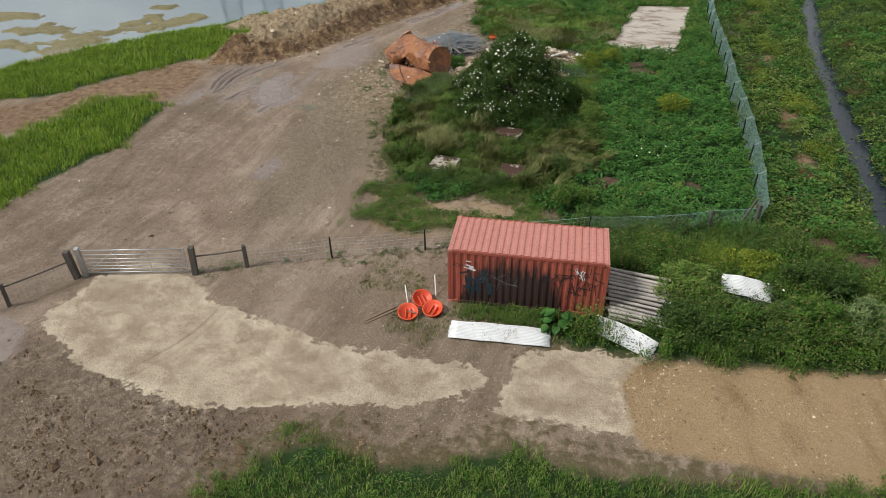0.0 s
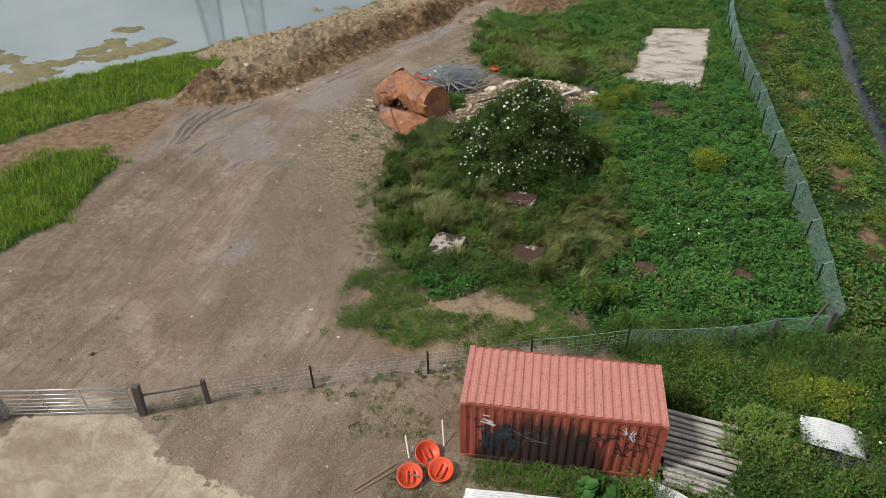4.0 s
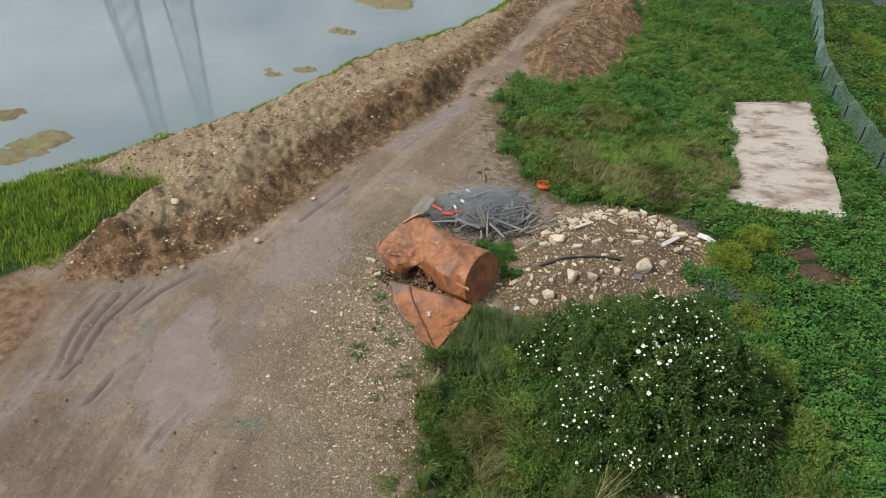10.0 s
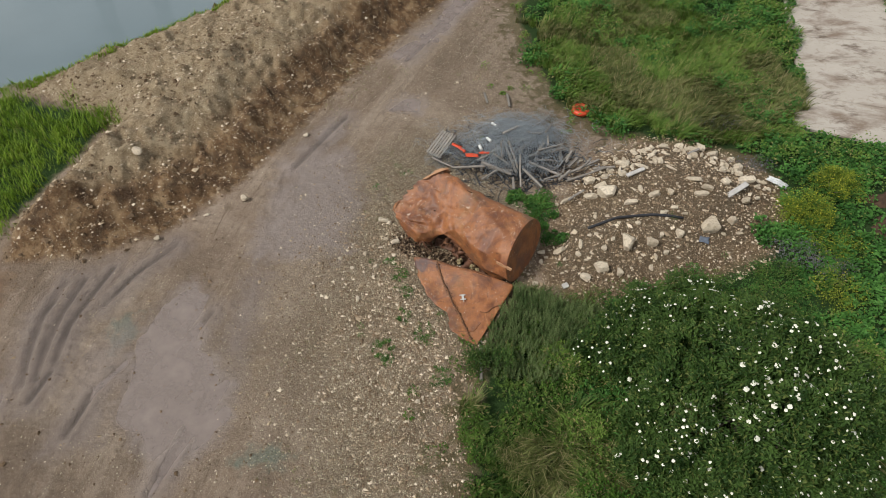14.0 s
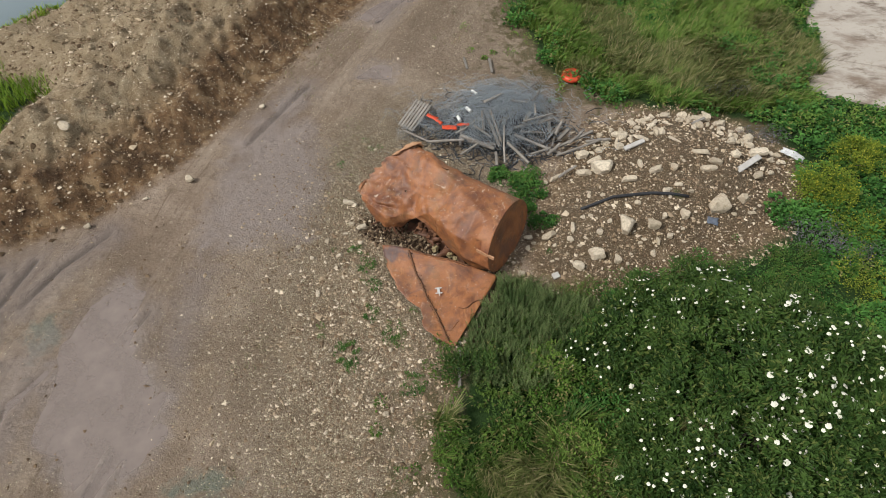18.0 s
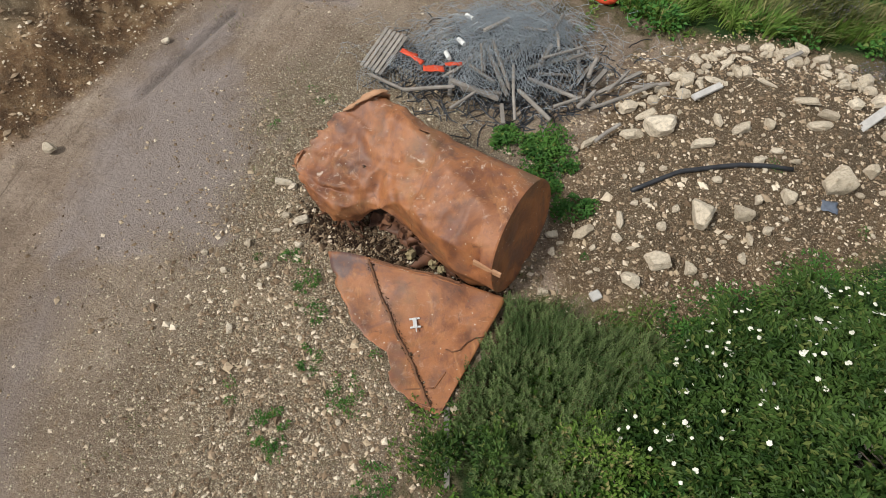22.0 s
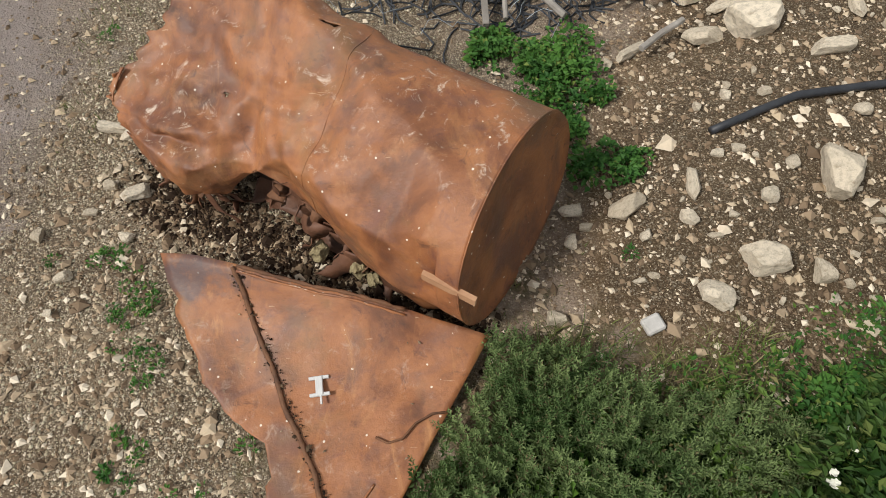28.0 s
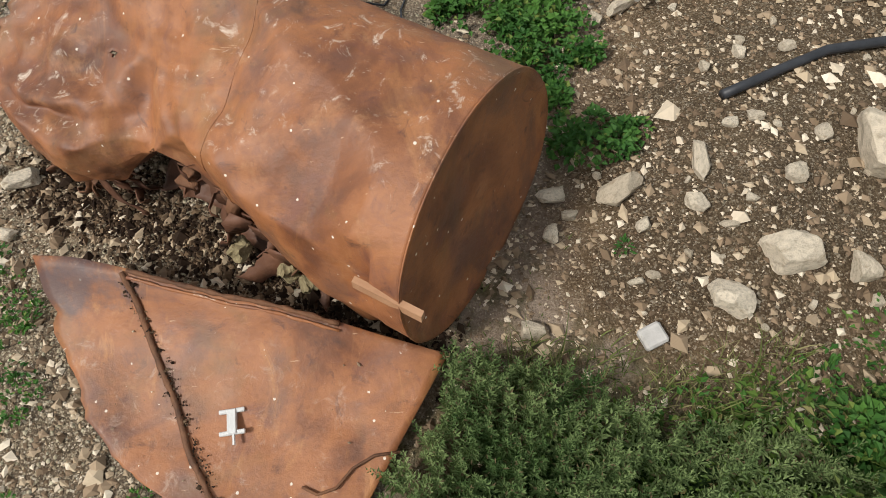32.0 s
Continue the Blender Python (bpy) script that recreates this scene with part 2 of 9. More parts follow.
    # damp hollows, their wet sheen put in as a paler grey
    wet = k.math("ADD", k.math("MULTIPLY", k.math("ADD", k.math("SUBTRACT", k.attr("wet"), 0.5), edge), 3.0), 0.5, True)
    damp = k.mix(wet, col, k.mix(0.60, col, (0.270, 0.222, 0.200)))
    # wet mud round the puddles, its pale lilac sheen painted into the colour
    slurry_sheen = k.math("ADD", k.math("MULTIPLY", k.math("ADD", k.math("SUBTRACT", k.attr("slurry_sheen"), 0.5), k.math("MULTIPLY", k.math("SUBTRACT", k.noise(v, 1.1, 7, 0.68, 0.6), 0.5), 1.8)), 3.0), 0.5, True)
    damp = k.mix(k.math("MULTIPLY", slurry_sheen, 0.62), damp, (0.345, 0.290, 0.262))
    damp = k.mix(k.math("MULTIPLY", k.attr("rut"), 0.45), damp, (0.060, 0.047, 0.039))
    rough = k.math("SUBTRACT", 0.93, k.math("MULTIPLY", wet, 0.48))
    h = k.math("ADD", k.math("MULTIPLY", fine, 0.6), k.math("ADD", k.math("MULTIPLY", grit, 0.25), k.math("MULTIPLY", k.math("MULTIPLY", pc3.outputs[0], 0.30), k.math("ADD", 0.3, k.attr("gravel")))))
    h = k.math("ADD", h, k.math("MULTIPLY", k.math("SUBTRACT", 0.4, peb, True), k.math("MULTIPLY", some, 1.2)))
    h = k.math("ADD", h, k.math("MULTIPLY", mid, 1.2))
    k.bump(h, 1.0, 0.09)
    return k.set(damp, rough, spec=0.3)


def water_material(name, tint, rough=0.03, ripple=0.05, scale=3.0, ior=1.33, clear=0.0):
    k = Mat(name)
    v = k.coords(scale=(1, 2.0, 1))
    n = k.math("ADD", k.noise(v, scale, 3, 0.6), k.math("MULTIPLY", k.noise(v, scale * 6, 2), 0.25))
    k.bump(n, ripple, 0.1)
    murk = k.mix(k.noise(k.coords(), 0.12, 4), tint, tuple(min(1, c * 1.5) for c in tint))
    k.bsdf.inputs["IOR"].default_value = ior
    if clear:
        see = k.node("ShaderNodeBsdfTransparent")
        ms = k.node("ShaderNodeMixShader")
        k.link(k.math("MULTIPLY", k.noise(k.coords(), 1.3, 5, 0.6), clear * 2.0, True), ms.inputs[0])
        k.link(k.bsdf.outputs[0], ms.inputs[1])
        k.link(see.outputs[0], ms.inputs[2])
        k.link(ms.outputs[0], k.out.inputs["Surface"])
    return k.set(murk, rough, spec=0.5)


def leaf_material(name, dark, light, dry=None, dryness=0.0, trans=0.16):
    k = Mat(name)
    i = k.island()
    clump = k.noise(k.coords(), 2.3, 4, 0.6)
    c = k.mix(k.math("ADD", k.math("MULTIPLY", k.math("SUBTRACT", clump, 0.38), 2.4), k.math("MULTIPLY", k.math("SUBTRACT", i, 0.5), 0.45), True), dark, light)
    patch = k.noise(k.coords(), 0.55, 4, 0.6)
    c = k.mix(k.math("MULTIPLY", k.math("SUBTRACT", patch, 0.46), 4.0, True), c, k.mix(0.55, c, light))
    c = k.mix(k.math("MULTIPLY", k.math("SUBTRACT", k.noise(k.coords(), 1.9, 4, 0.6), 0.50), 3.0, True), c, k.mix(0.5, c, dark))
    if dry:
        j = k.math("FRACT", k.math("MULTIPLY", i, 57.3))
        c = k.mix(k.math("LESS_THAN", j, dryness), c, dry)
    k.set(c, 0.6, spec=0.22)
    tr = k.node("ShaderNodeBsdfTranslucent")
    k.link(k.mix(0.35, c, (0.20, 0.30, 0.03)), tr.inputs["Color"])
    ms = k.node("ShaderNodeMixShader", Fac=trans)
    k.link(k.bsdf.outputs[0], ms.inputs[1])
    k.link(tr.outputs[0], ms.inputs[2])
    k.link(ms.outputs[0], k.out.inputs["Surface"])
    return k.m


def rust_material(name, shift, heavy=0.9, mauve=0.70, streaks=0.35, stain=None):
    k = Mat(name)
    mv = k.node("ShaderNodeVectorMath")
    k.link(k.coords(), mv.inputs[0])
    mv.inputs[1].default_value = (shift, shift * 0.7, 0)
    v = mv.outputs[0]
    big = k.noise(v, 0.8, 6, 0.62, 0.5)
    mid = k.noise(v, 3.8, 7, 0.66)
    fine = k.noise(v, 26, 6, 0.72)
    c = k.ramp(big, [(0.32, (0.085, 0.036, 0.019)), (0.43, (0.190, 0.070, 0.028)), (0.54, (0.330, 0.128, 0.046)), (0.66, (0.175, 0.080, 0.044))])
    c = k.mix(k.math("MULTIPLY", k.math("SUBTRACT", mid, 0.50), 4.0, True), c, (0.342, 0.140, 0.057))
    c = k.mix(k.math("MULTIPLY", k.math("SUBTRACT", k.noise(v, 2.6, 8, 0.7, 0.9), 0.54), 5.0, True), c, (0.163, 0.064, 0.044))
    # mauve sheen of the sky on the steel, painted in as patches
    mauve_sheen = k.math("MULTIPLY", k.math("SUBTRACT", k.noise(v, 1.05, 5, 0.55, 0.9), 0.51), 6.0, True)
    c = k.mix(k.math("MULTIPLY", mauve_sheen, mauve), c, (0.130, 0.066, 0.052))
    olive = k.math("MULTIPLY", k.math("SUBTRACT", k.noise(v, 1.4, 6, 0.6, 0.7), 0.54), 6.0, True)
    c = k.mix(k.math("MULTIPLY", olive, 0.55), c, (0.185, 0.105, 0.042))
    tongue = k.math("MULTIPLY", k.math("SUBTRACT", k.noise(k.coords(scale=(1.6, 0.5, 0.8)), 1.5, 7, 0.66, 1.1), 0.55), 7.0, True)
    c = k.mix(k.math("MULTIPLY", tongue, streaks), c, (0.480, 0.225, 0.080))
    # dusty pale bloom, specks and drag marks
    dust = k.math("MULTIPLY", k.math("SUBTRACT", k.noise(v, 1.9, 9, 0.74, 0.4), 0.58), 8.0, True)
    c = k.mix(k.math("MULTIPLY", dust, 0.45), c, (0.470, 0.250, 0.118))
    spot = k.math("MULTIPLY", k.math("LESS_THAN", k.voronoi(v, 7), 0.085), k.math("GREATER_THAN", mid, 0.50))
    c = k.mix(spot, c, (0.68, 0.60, 0.50))
    scr = k.noise(k.coords(scale=(1.2, 9.0, 3.0)), 3.2, 4, 0.6)
    c = k.mix(k.math("MULTIPLY", k.math("GREATER_THAN", scr, 0.715), 0.5), c, (0.60, 0.40, 0.25))
    dk = k.math("MULTIPLY", k.math("SUBTRACT", k.noise(v, 4.6, 8, 0.72, 0.6), 0.58), 8.0, True)
    c = k.mix(k.math("MULTIPLY", dk, 0.8), c, (0.076, 0.033, 0.024))
    c = k.mix(k.math("MULTIPLY", k.math("SUBTRACT", fine, 0.50), 0.9, True), c, (0.163, 0.058, 0.033))
    if stain:
        away = k.node("ShaderNodeVectorMath")
        away.operation = "DISTANCE"
        k.link(k.coords(), away.inputs[0])
        away.inputs[1].default_value = stain
        oil = k.math("ADD", k.math("SUBTRACT", 0.42, away.outputs["Value"]), k.math("MULTIPLY", k.math("SUBTRACT", k.noise(v, 2.4, 6, 0.65), 0.5), 2.2))
        c = k.mix(k.math("MULTIPLY", k.math("MULTIPLY", oil, 3.0, True), 0.8), c, (0.085, 0.058, 0.058))
    # grit and droppings caught on what faces up
    nz = k.node("ShaderNodeSeparateXYZ")
    k.link(k.node("ShaderNodeNewGeometry").outputs["Normal"], nz.inputs[0])
    upper = k.math("MULTIPLY", k.math("SUBTRACT", nz.outputs["Z"], 0.80), 6.0, True)
    pale = k.math("MULTIPLY", k.math("SUBTRACT", k.noise(v, 5.5, 9, 0.78, 0.8), 0.558), 9.0, True)
    c = k.mix(k.math("MULTIPLY", k.math("MULTIPLY", pale, upper), heavy), c, (0.66, 0.55, 0.44))
    k.bump(k.math("ADD", fine, k.math("MULTIPLY", mid, 2.2)), 0.22, 0.025)
    r = k.math("ADD", 0.36, k.math("MULTIPLY", mid, 0.40))
    return k.set(c, r, 0.0, 0.5)


def stone_material(name, a, b, scale=6.0):
    k = Mat(name)
    v = k.coords()
    n = k.noise(v, scale, 7, 0.65)
    c = k.mix(k.objrandom(), a, b)
    c = k.mix(k.math("MULTIPLY", k.math("SUBTRACT", n, 0.45), 2.6, True), c, tuple(x * 0.5 for x in a))
    c = k.mix(k.math("MULTIPLY", k.math("SUBTRACT", k.noise(v, scale * 0.4, 4), 0.55), 4.0, True), c, (0.24, 0.175, 0.105))
    k.bump(k.math("ADD", n, k.noise(v, scale * 6, 4)), 0.6, 0.03)
    return k.set(c, 0.92, spec=0.2)


def pebble_material():
    k = Mat("gravel_stone")
    i = k.island()
    c = k.ramp(i, [(0.0, (0.12, 0.080, 0.050)), (0.42, (0.27, 0.190, 0.120)), (0.74, (0.54, 0.43, 0.295)), (1.0, (0.88, 0.78, 0.62))])
    c = k.mix(k.math("MULTIPLY", k.noise(k.coords(), 25, 4), 0.4), c, (0.2, 0.15, 0.1))
    return k.set(c, 0.9, spec=0.2)


def plain_material(name, a, b, scale=5.0, rough=0.6, metal=0.0, stretch=(1, 1, 1), bump=0.15, spec=0.4, random=0.0):
    k = Mat(name)
    v = k.coords(scale=stretch)
    n = k.noise(v, scale, 7, 0.62)
    f = k.noise(v, scale * 7, 4, 0.6)
    c = k.mix(k.math("MULTIPLY", k.math("SUBTRACT", n, 0.3), 2.2, True), a, b)
    if random:
        c = k.mix(k.math("MULTIPLY", k.objrandom(), random), c, tuple(x * 0.55 for x in a))
    c = k.mix(k.math("MULTIPLY", f, 0.3), c, tuple(x * 0.6 for x in b))
    k.bump(k.math("ADD", n, f), bump, 0.02)
    return k.set(c, k.math("ADD", rough - 0.1, k.math("MULTIPLY", n, 0.2)), metal, spec)


def concrete_material():
    k = Mat("stained_concrete")
    v = k.coords(scale=(0.62, 1.25, 1))
    c = k.mix(k.noise(v, 0.55, 7, 0.66, 0.5), (0.33, 0.288, 0.242), (0.53, 0.49, 0.435))
    st = k.math("MULTIPLY", k.math("SUBTRACT", k.noise(v, 0.50, 8, 0.66, 0.35), 0.50), 7.0, True)
    c = k.mix(k.math("MULTIPLY", st, 0.85), c, (0.185, 0.134, 0.098))
    dark = k.math("MULTIPLY", k.math("SUBTRACT", k.noise(v, 0.85, 9, 0.70, 0.4), 0.545), 9.0, True)
    c = k.mix(k.math("MULTIPLY", dark, 0.80), c, (0.100, 0.068, 0.046))
    c = k.mix(k.math("MULTIPLY", k.math("SUBTRACT", k.noise(k.coords(), 3.2, 8, 0.74, 0.4), 0.55), 5.0, True), c, (0.25, 0.20, 0.155))
    k.bump(k.noise(k.coords(), 12, 6), 0.4, 0.02)
    return k.set(c, 0.9, spec=0.25)


M_GROUND = ground_material()
# pond tint lifted to stand in for part of the reflected sky
M_POND = water_material("pond_water", (0.140, 0.178, 0.192), 0.0, 0.028, 1.7, 1.6)
M_STREAM = water_material("stream_water", (0.012, 0.017, 0.024), 0.05, 0.16, 5.0)
# muddy tint, made paler for the sky that puddles mirror
M_PUDDLE = water_material("puddle_water", (0.245, 0.200, 0.178), 0.06, 0.05, 3.0, 1.5, 0.40)
M_RUST = rust_material("rusted_steel", 0.0)
M_RUSTPLATE = rust_material("rusted_plate_steel", 7.3, 0.25, 0.95, 0.8, (-8.25, 24.25, 0.6))
# brown inner steel, toned down for the shade in the tank's opening
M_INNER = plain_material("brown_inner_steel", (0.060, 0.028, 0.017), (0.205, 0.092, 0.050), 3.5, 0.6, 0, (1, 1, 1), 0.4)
M_RUSTDARK = plain_material("dark_scaled_rust", (0.055, 0.028, 0.018), (0.25, 0.115, 0.055), 5, 0.75, 0.1, (1, 1, 1), 0.6)
M_ROCK = stone_material("limestone", (0.51, 0.43, 0.32), (0.75, 0.66, 0.52))
M_PEBBLE = pebble_material()
# grit, darkened to paint the shade under the tank; also along the seam
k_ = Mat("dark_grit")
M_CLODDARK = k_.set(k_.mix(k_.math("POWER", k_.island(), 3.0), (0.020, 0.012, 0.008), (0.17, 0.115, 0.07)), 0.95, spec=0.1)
k_ = Mat("earth_clod")
M_CLOD = k_.set(k_.mix(k_.island(), (0.095, 0.064, 0.040), (0.215, 0.15, 0.095)), 0.97, spec=0.1)
M_NETTLE = leaf_material("nettle_leaf", (0.024, 0.088, 0.016), (0.125, 0.310, 0.062), (0.15, 0.20, 0.05), 0.04)
M_WEED = leaf_material("mixed_weed_leaf", (0.034, 0.080, 0.012), (0.140, 0.220, 0.042), (0.19, 0.17, 0.065), 0.10)
M_GRASS = leaf_material("meadow_grass", (0.108, 0.205, 0.014), (0.285, 0.410, 0.042), (0.26, 0.28, 0.07), 0.06)
M_HAY = leaf_material("seeding_grass", (0.064, 0.086, 0.022), (0.232, 0.254, 0.083), (0.28, 0.25, 0.12), 0.20)
M_ELDER = leaf_material("elder_leaf", (0.016, 0.047, 0.008), (0.105, 0.185, 0.042), (0.13, 0.17, 0.045), 0.12, 0.22)
M_MEADOW = leaf_material("mixed_meadow_grass", (0.028, 0.085, 0.008), (0.125, 0.235, 0.034), (0.22, 0.20, 0.08), 0.14)
M_SWARD = leaf_material("yellowish_sward", (0.070, 0.146, 0.022), (0.225, 0.330, 0.066), (0.27, 0.25, 0.10), 0.12)
M_DOCK = leaf_material("reddish_dock", (0.085, 0.060, 0.025), (0.200, 0.130, 0.060), (0.26, 0.15, 0.07), 0.3)
M_MUGWORT = leaf_material("mugwort_leaf", (0.056, 0.105, 0.032), (0.285, 0.365, 0.150), (0.16, 0.13, 0.07), 0.05)
M_YELLOW = leaf_material("yellow_flowering_weed", (0.085, 0.140, 0.016), (0.260, 0.325, 0.034), (0.36, 0.37, 0.04), 0.16)
M_PURPLE = leaf_material("greyish_flowering_weed", (0.085, 0.10, 0.07), (0.17, 0.17, 0.17), (0.20, 0.17, 0.24), 0.3)
M_BRAMBLE = leaf_material("bramble_leaf", (0.026, 0.090, 0.017), (0.100, 0.230, 0.042), (0.16, 0.22, 0.05), 0.08)
M_PETAL = plain_material("cream_petal", (0.78, 0.78, 0.64), (0.85, 0.85, 0.74), 30, 0.7)
M_BARK = plain_material("grey_bark", (0.16, 0.13, 0.10), (0.27, 0.235, 0.19), 9, 0.9, 0, (1, 1, 0.3), 0.5)
M_WOOD = plain_material("weathered_wood", (0.215, 0.192, 0.165), (0.43, 0.40, 0.36), 7, 0.85, 0, (1, 1, 1), 0.4, 0.2, 0.7)
M_POLE = plain_material("silver_grey_pole", (0.33, 0.30, 0.265), (0.55, 0.52, 0.48), 7, 0.85, 0, (1, 1, 1), 0.4, 0.2, 0.6)
M_POST = plain_material("dark_post_wood", (0.055, 0.046, 0.040), (0.13, 0.115, 0.10), 8, 0.85, 0, (1, 1, 0.3), 0.4)
M_METALPOST = plain_material("black_post_paint", (0.012, 0.013, 0.014), (0.03, 0.03, 0.032), 9, 0.5, 0.2)
M_GALV = plain_material("galvanised_steel", (0.42, 0.43, 0.44), (0.60, 0.61, 0.62), 6, 0.42, 0.75)
M_WIRE = plain_material("grey_wire", (0.27, 0.31, 0.34), (0.42, 0.46, 0.49), 6, 0.5, 0.25)
M_HEAPDARK = plain_material("heap_gap_dark", (0.020, 0.022, 0.026), (0.055, 0.060, 0.068), 6, 0.7)
M_NET = plain_material("green_netting", (0.155, 0.275, 0.245), (0.270, 0.400, 0.360), 3, 0.6)
M_TIN = plain_material("whitish_corrugated_steel", (0.60, 0.62, 0.63), (0.76, 0.77, 0.77), 3, 0.5, 0.25)
M_CONC = concrete_material()
k_ = Mat("mossy_concrete")
n_ = k_.noise(k_.coords(), 2.1, 6, 0.65)
c_ = k_.mix(k_.noise(k_.coords(), 9, 5), (0.24, 0.21, 0.175), (0.50, 0.46, 0.40))
c_ = k_.mix(k_.math("MULTIPLY", k_.math("SUBTRACT", n_, 0.455), 12.0, True), c_, k_.mix(k_.noise(k_.coords(), 14, 5), (0.020, 0.014, 0.010), (0.10, 0.066, 0.042)))
k_.bump(n_, 0.8, 0.05)
M_MOSSCONC = k_.set(c_, 0.95, spec=0.2)
k_ = Mat("dark_mossy_concrete")
n_ = k_.noise(k_.coords(), 1.8, 7, 0.7)
c_ = k_.mix(k_.noise(k_.coords(), 11, 5), (0.028, 0.016, 0.012), (0.105, 0.062, 0.045))
c_ = k_.mix(k_.math("MULTIPLY", k_.math("SUBTRACT", n_, 0.585), 14.0, True), c_, (0.42, 0.385, 0.33))
k_.bump(n_, 0.8, 0.05)
M_MOSSDARK = k_.set(c_, 0.95, spec=0.2)
M_SOIL = plain_material("dark_bare_soil", (0.028, 0.017, 0.011), (0.125, 0.076, 0.046), 4, 0.97, 0, (1, 1, 1), 0.8)
M_RED = plain_material("orange_red_plastic", (0.62, 0.060, 0.025), (0.74, 0.115, 0.045), 5, 0.42)
M_WHITEPL = plain_material("white_plastic", (0.68, 0.68, 0.66), (0.80, 0.80, 0.78), 5, 0.5)
M_PIPE = plain_material("dark_plastic_pipe", (0.018, 0.020, 0.024), (0.045, 0.048, 0.055), 7, 0.45)
M_OLDWOOD = plain_material("brown_plank_wood", (0.15, 0.10, 0.065), (0.27, 0.20, 0.135), 7, 0.85)
M_PALE = plain_material("pale_aluminium", (0.60, 0.60, 0.58), (0.72, 0.72, 0.70), 8, 0.5, 0.3)
# near-black brown that paints in the shade deep inside the tank
M_CAVITY = plain_material("shaded_inside", (0.030, 0.018, 0.013), (0.085, 0.045, 0.028), 4, 0.95, 0, (1, 1, 1), 0.5)
M_STEELDARK = plain_material("pylon_steel", (0.02, 0.022, 0.026), (0.05, 0.053, 0.058), 2, 0.7)

# ---- geometry helpers ----


def mesh_np(name, verts, faces, mat, smooth=False, attrs=None):
    """A mesh from arrays: faces is an array of triangles or of quads, or a list of such arrays."""
    me = bpy.data.meshes.new(name)
    groups = faces if isinstance(faces, list) else [faces]
    verts = np.asarray(verts, dtype=np.float32)
    loops = np.concatenate([np.asarray(f, dtype=np.int32).ravel() for f in groups])
    sizes = np.concatenate([np.full(len(f), np.asarray(f).shape[1], dtype=np.int32) for f in groups])
    me.vertices.add(len(verts))
    me.vertices.foreach_set("co", verts.ravel())
    me.loops.add(len(loops))
    me.loops.foreach_set("vertex_index", loops)
    me.polygons.add(len(sizes))
    me.polygons.foreach_set("loop_start", np.concatenate([[0], np.cumsum(sizes)[:-1]]).astype(np.int32))
    me.polygons.foreach_set("loop_total", sizes)
    me.polygons.foreach_set("use_smooth", np.full(len(sizes), smooth))
    for k, v in (attrs or {}).items():
        a = me.attributes.new(k, "FLOAT", "POINT")
        a.data.foreach_set("value", np.asarray(v, dtype=np.float32).ravel())
    me.update(calc_edges=True)
    me.validate()
    if mat:
        me.materials.append(mat)
    return me


def bm_mesh(name, bm, mat, smooth=False):
    me = bpy.data.meshes.new(name)
    bmesh.ops.recalc_face_normals(bm, faces=bm.faces)
    for f in bm.faces:
        f.smooth = smooth
    bm.to_mesh(me)
    bm.free()
    me.materials.append(mat)
    return me


def thing(name, label, category, group="", at=(0, 0, 0), rz=0.0):
    e = new(name)
    e.empty_display_size = 0.2
    e.matrix_world = pose(*at, 0, 0, rz)
    return tagged(e, label, category, group)


def part(name, bm, material, parent, label="", smooth=False):
    me = bm if isinstance(bm, bpy.types.Mesh) else bm_mesh(name, bm, material, smooth)
    ob = new(name, me)
    ob.parent = parent
    if label:
        tagged(ob, label)
    return ob


def box(bm, size, m=Matrix.Identity(4), bevel=0.0):
    r = bmesh.ops.create_cube(bm, size=1.0, matrix=m @ Matrix.Diagonal((*size, 1)))
    if bevel:
        es = list({e for v in r["verts"] for e in v.link_edges})
        bmesh.ops.bevel(bm, geom=es, offset=bevel, segments=1, affect="EDGES")
    return bm


def tube(bm, pts, radii, sides=8, caps=True):
    """A round bar through points."""
    pts = [Vector(p) for p in pts]
    if isinstance(radii, (int, float)):
        radii = [radii] * len(pts)
    rings = []
    for i, p in enumerate(pts):
        d = (pts[min(i + 1, len(pts) - 1)] - pts[max(i - 1, 0)]).normalized()
        a = d.cross(Vector((0, 0, 1)) if abs(d.z) < 0.9 else Vector((1, 0, 0))).normalized()
        b = d.cross(a)
        rings.append([bm.verts.new(p + (a * math.cos(q) + b * math.sin(q)) * radii[i]) for q in (2 * math.pi * j / sides for j in range(sides))])
    for r0, r1 in zip(rings, rings[1:]):
        for j in range(sides):
            bm.faces.new((r0[j], r0[(j + 1) % sides], r1[(j + 1) % sides], r1[j]))
    if caps:
        bm.faces.new(rings[0][::-1])
        bm.faces.new(rings[-1])
    return bm


def wires(name, segs, radius, mat):
    """Thin three-sided bars for many straight wires, in one mesh."""
    s = np.asarray(segs, dtype=float)
    a, b = s[:, 0], s[:, 1]
    d = b - a
    d /= np.linalg.norm(d, axis=1)[:, None] + 1e-9
    ref = np.where(np.abs(d[:, 2:3]) < 0.9, np.array([[0, 0, 1.0]]), np.array([[1.0, 0, 0]]))
    u = np.cross(d, ref)
    u /= np.linalg.norm(u, axis=1)[:, None]
    w = np.cross(d, u)
    vs = []
    for q in (0, 2.0944, 4.18879):
        o = (u * math.cos(q) + w * math.sin(q)) * radius
        vs += [a + o, b + o]
    v = np.stack(vs, 1).reshape(-1, 3)
    base = np.arange(len(s))[:, None] * 6
    f = np.concatenate([base + np.array([[0, 2, 3, 1]]), base + np.array([[2, 4, 5, 3]]), base + np.array([[4, 0, 1, 5]])])
    return mesh_np(name, v, f, mat)


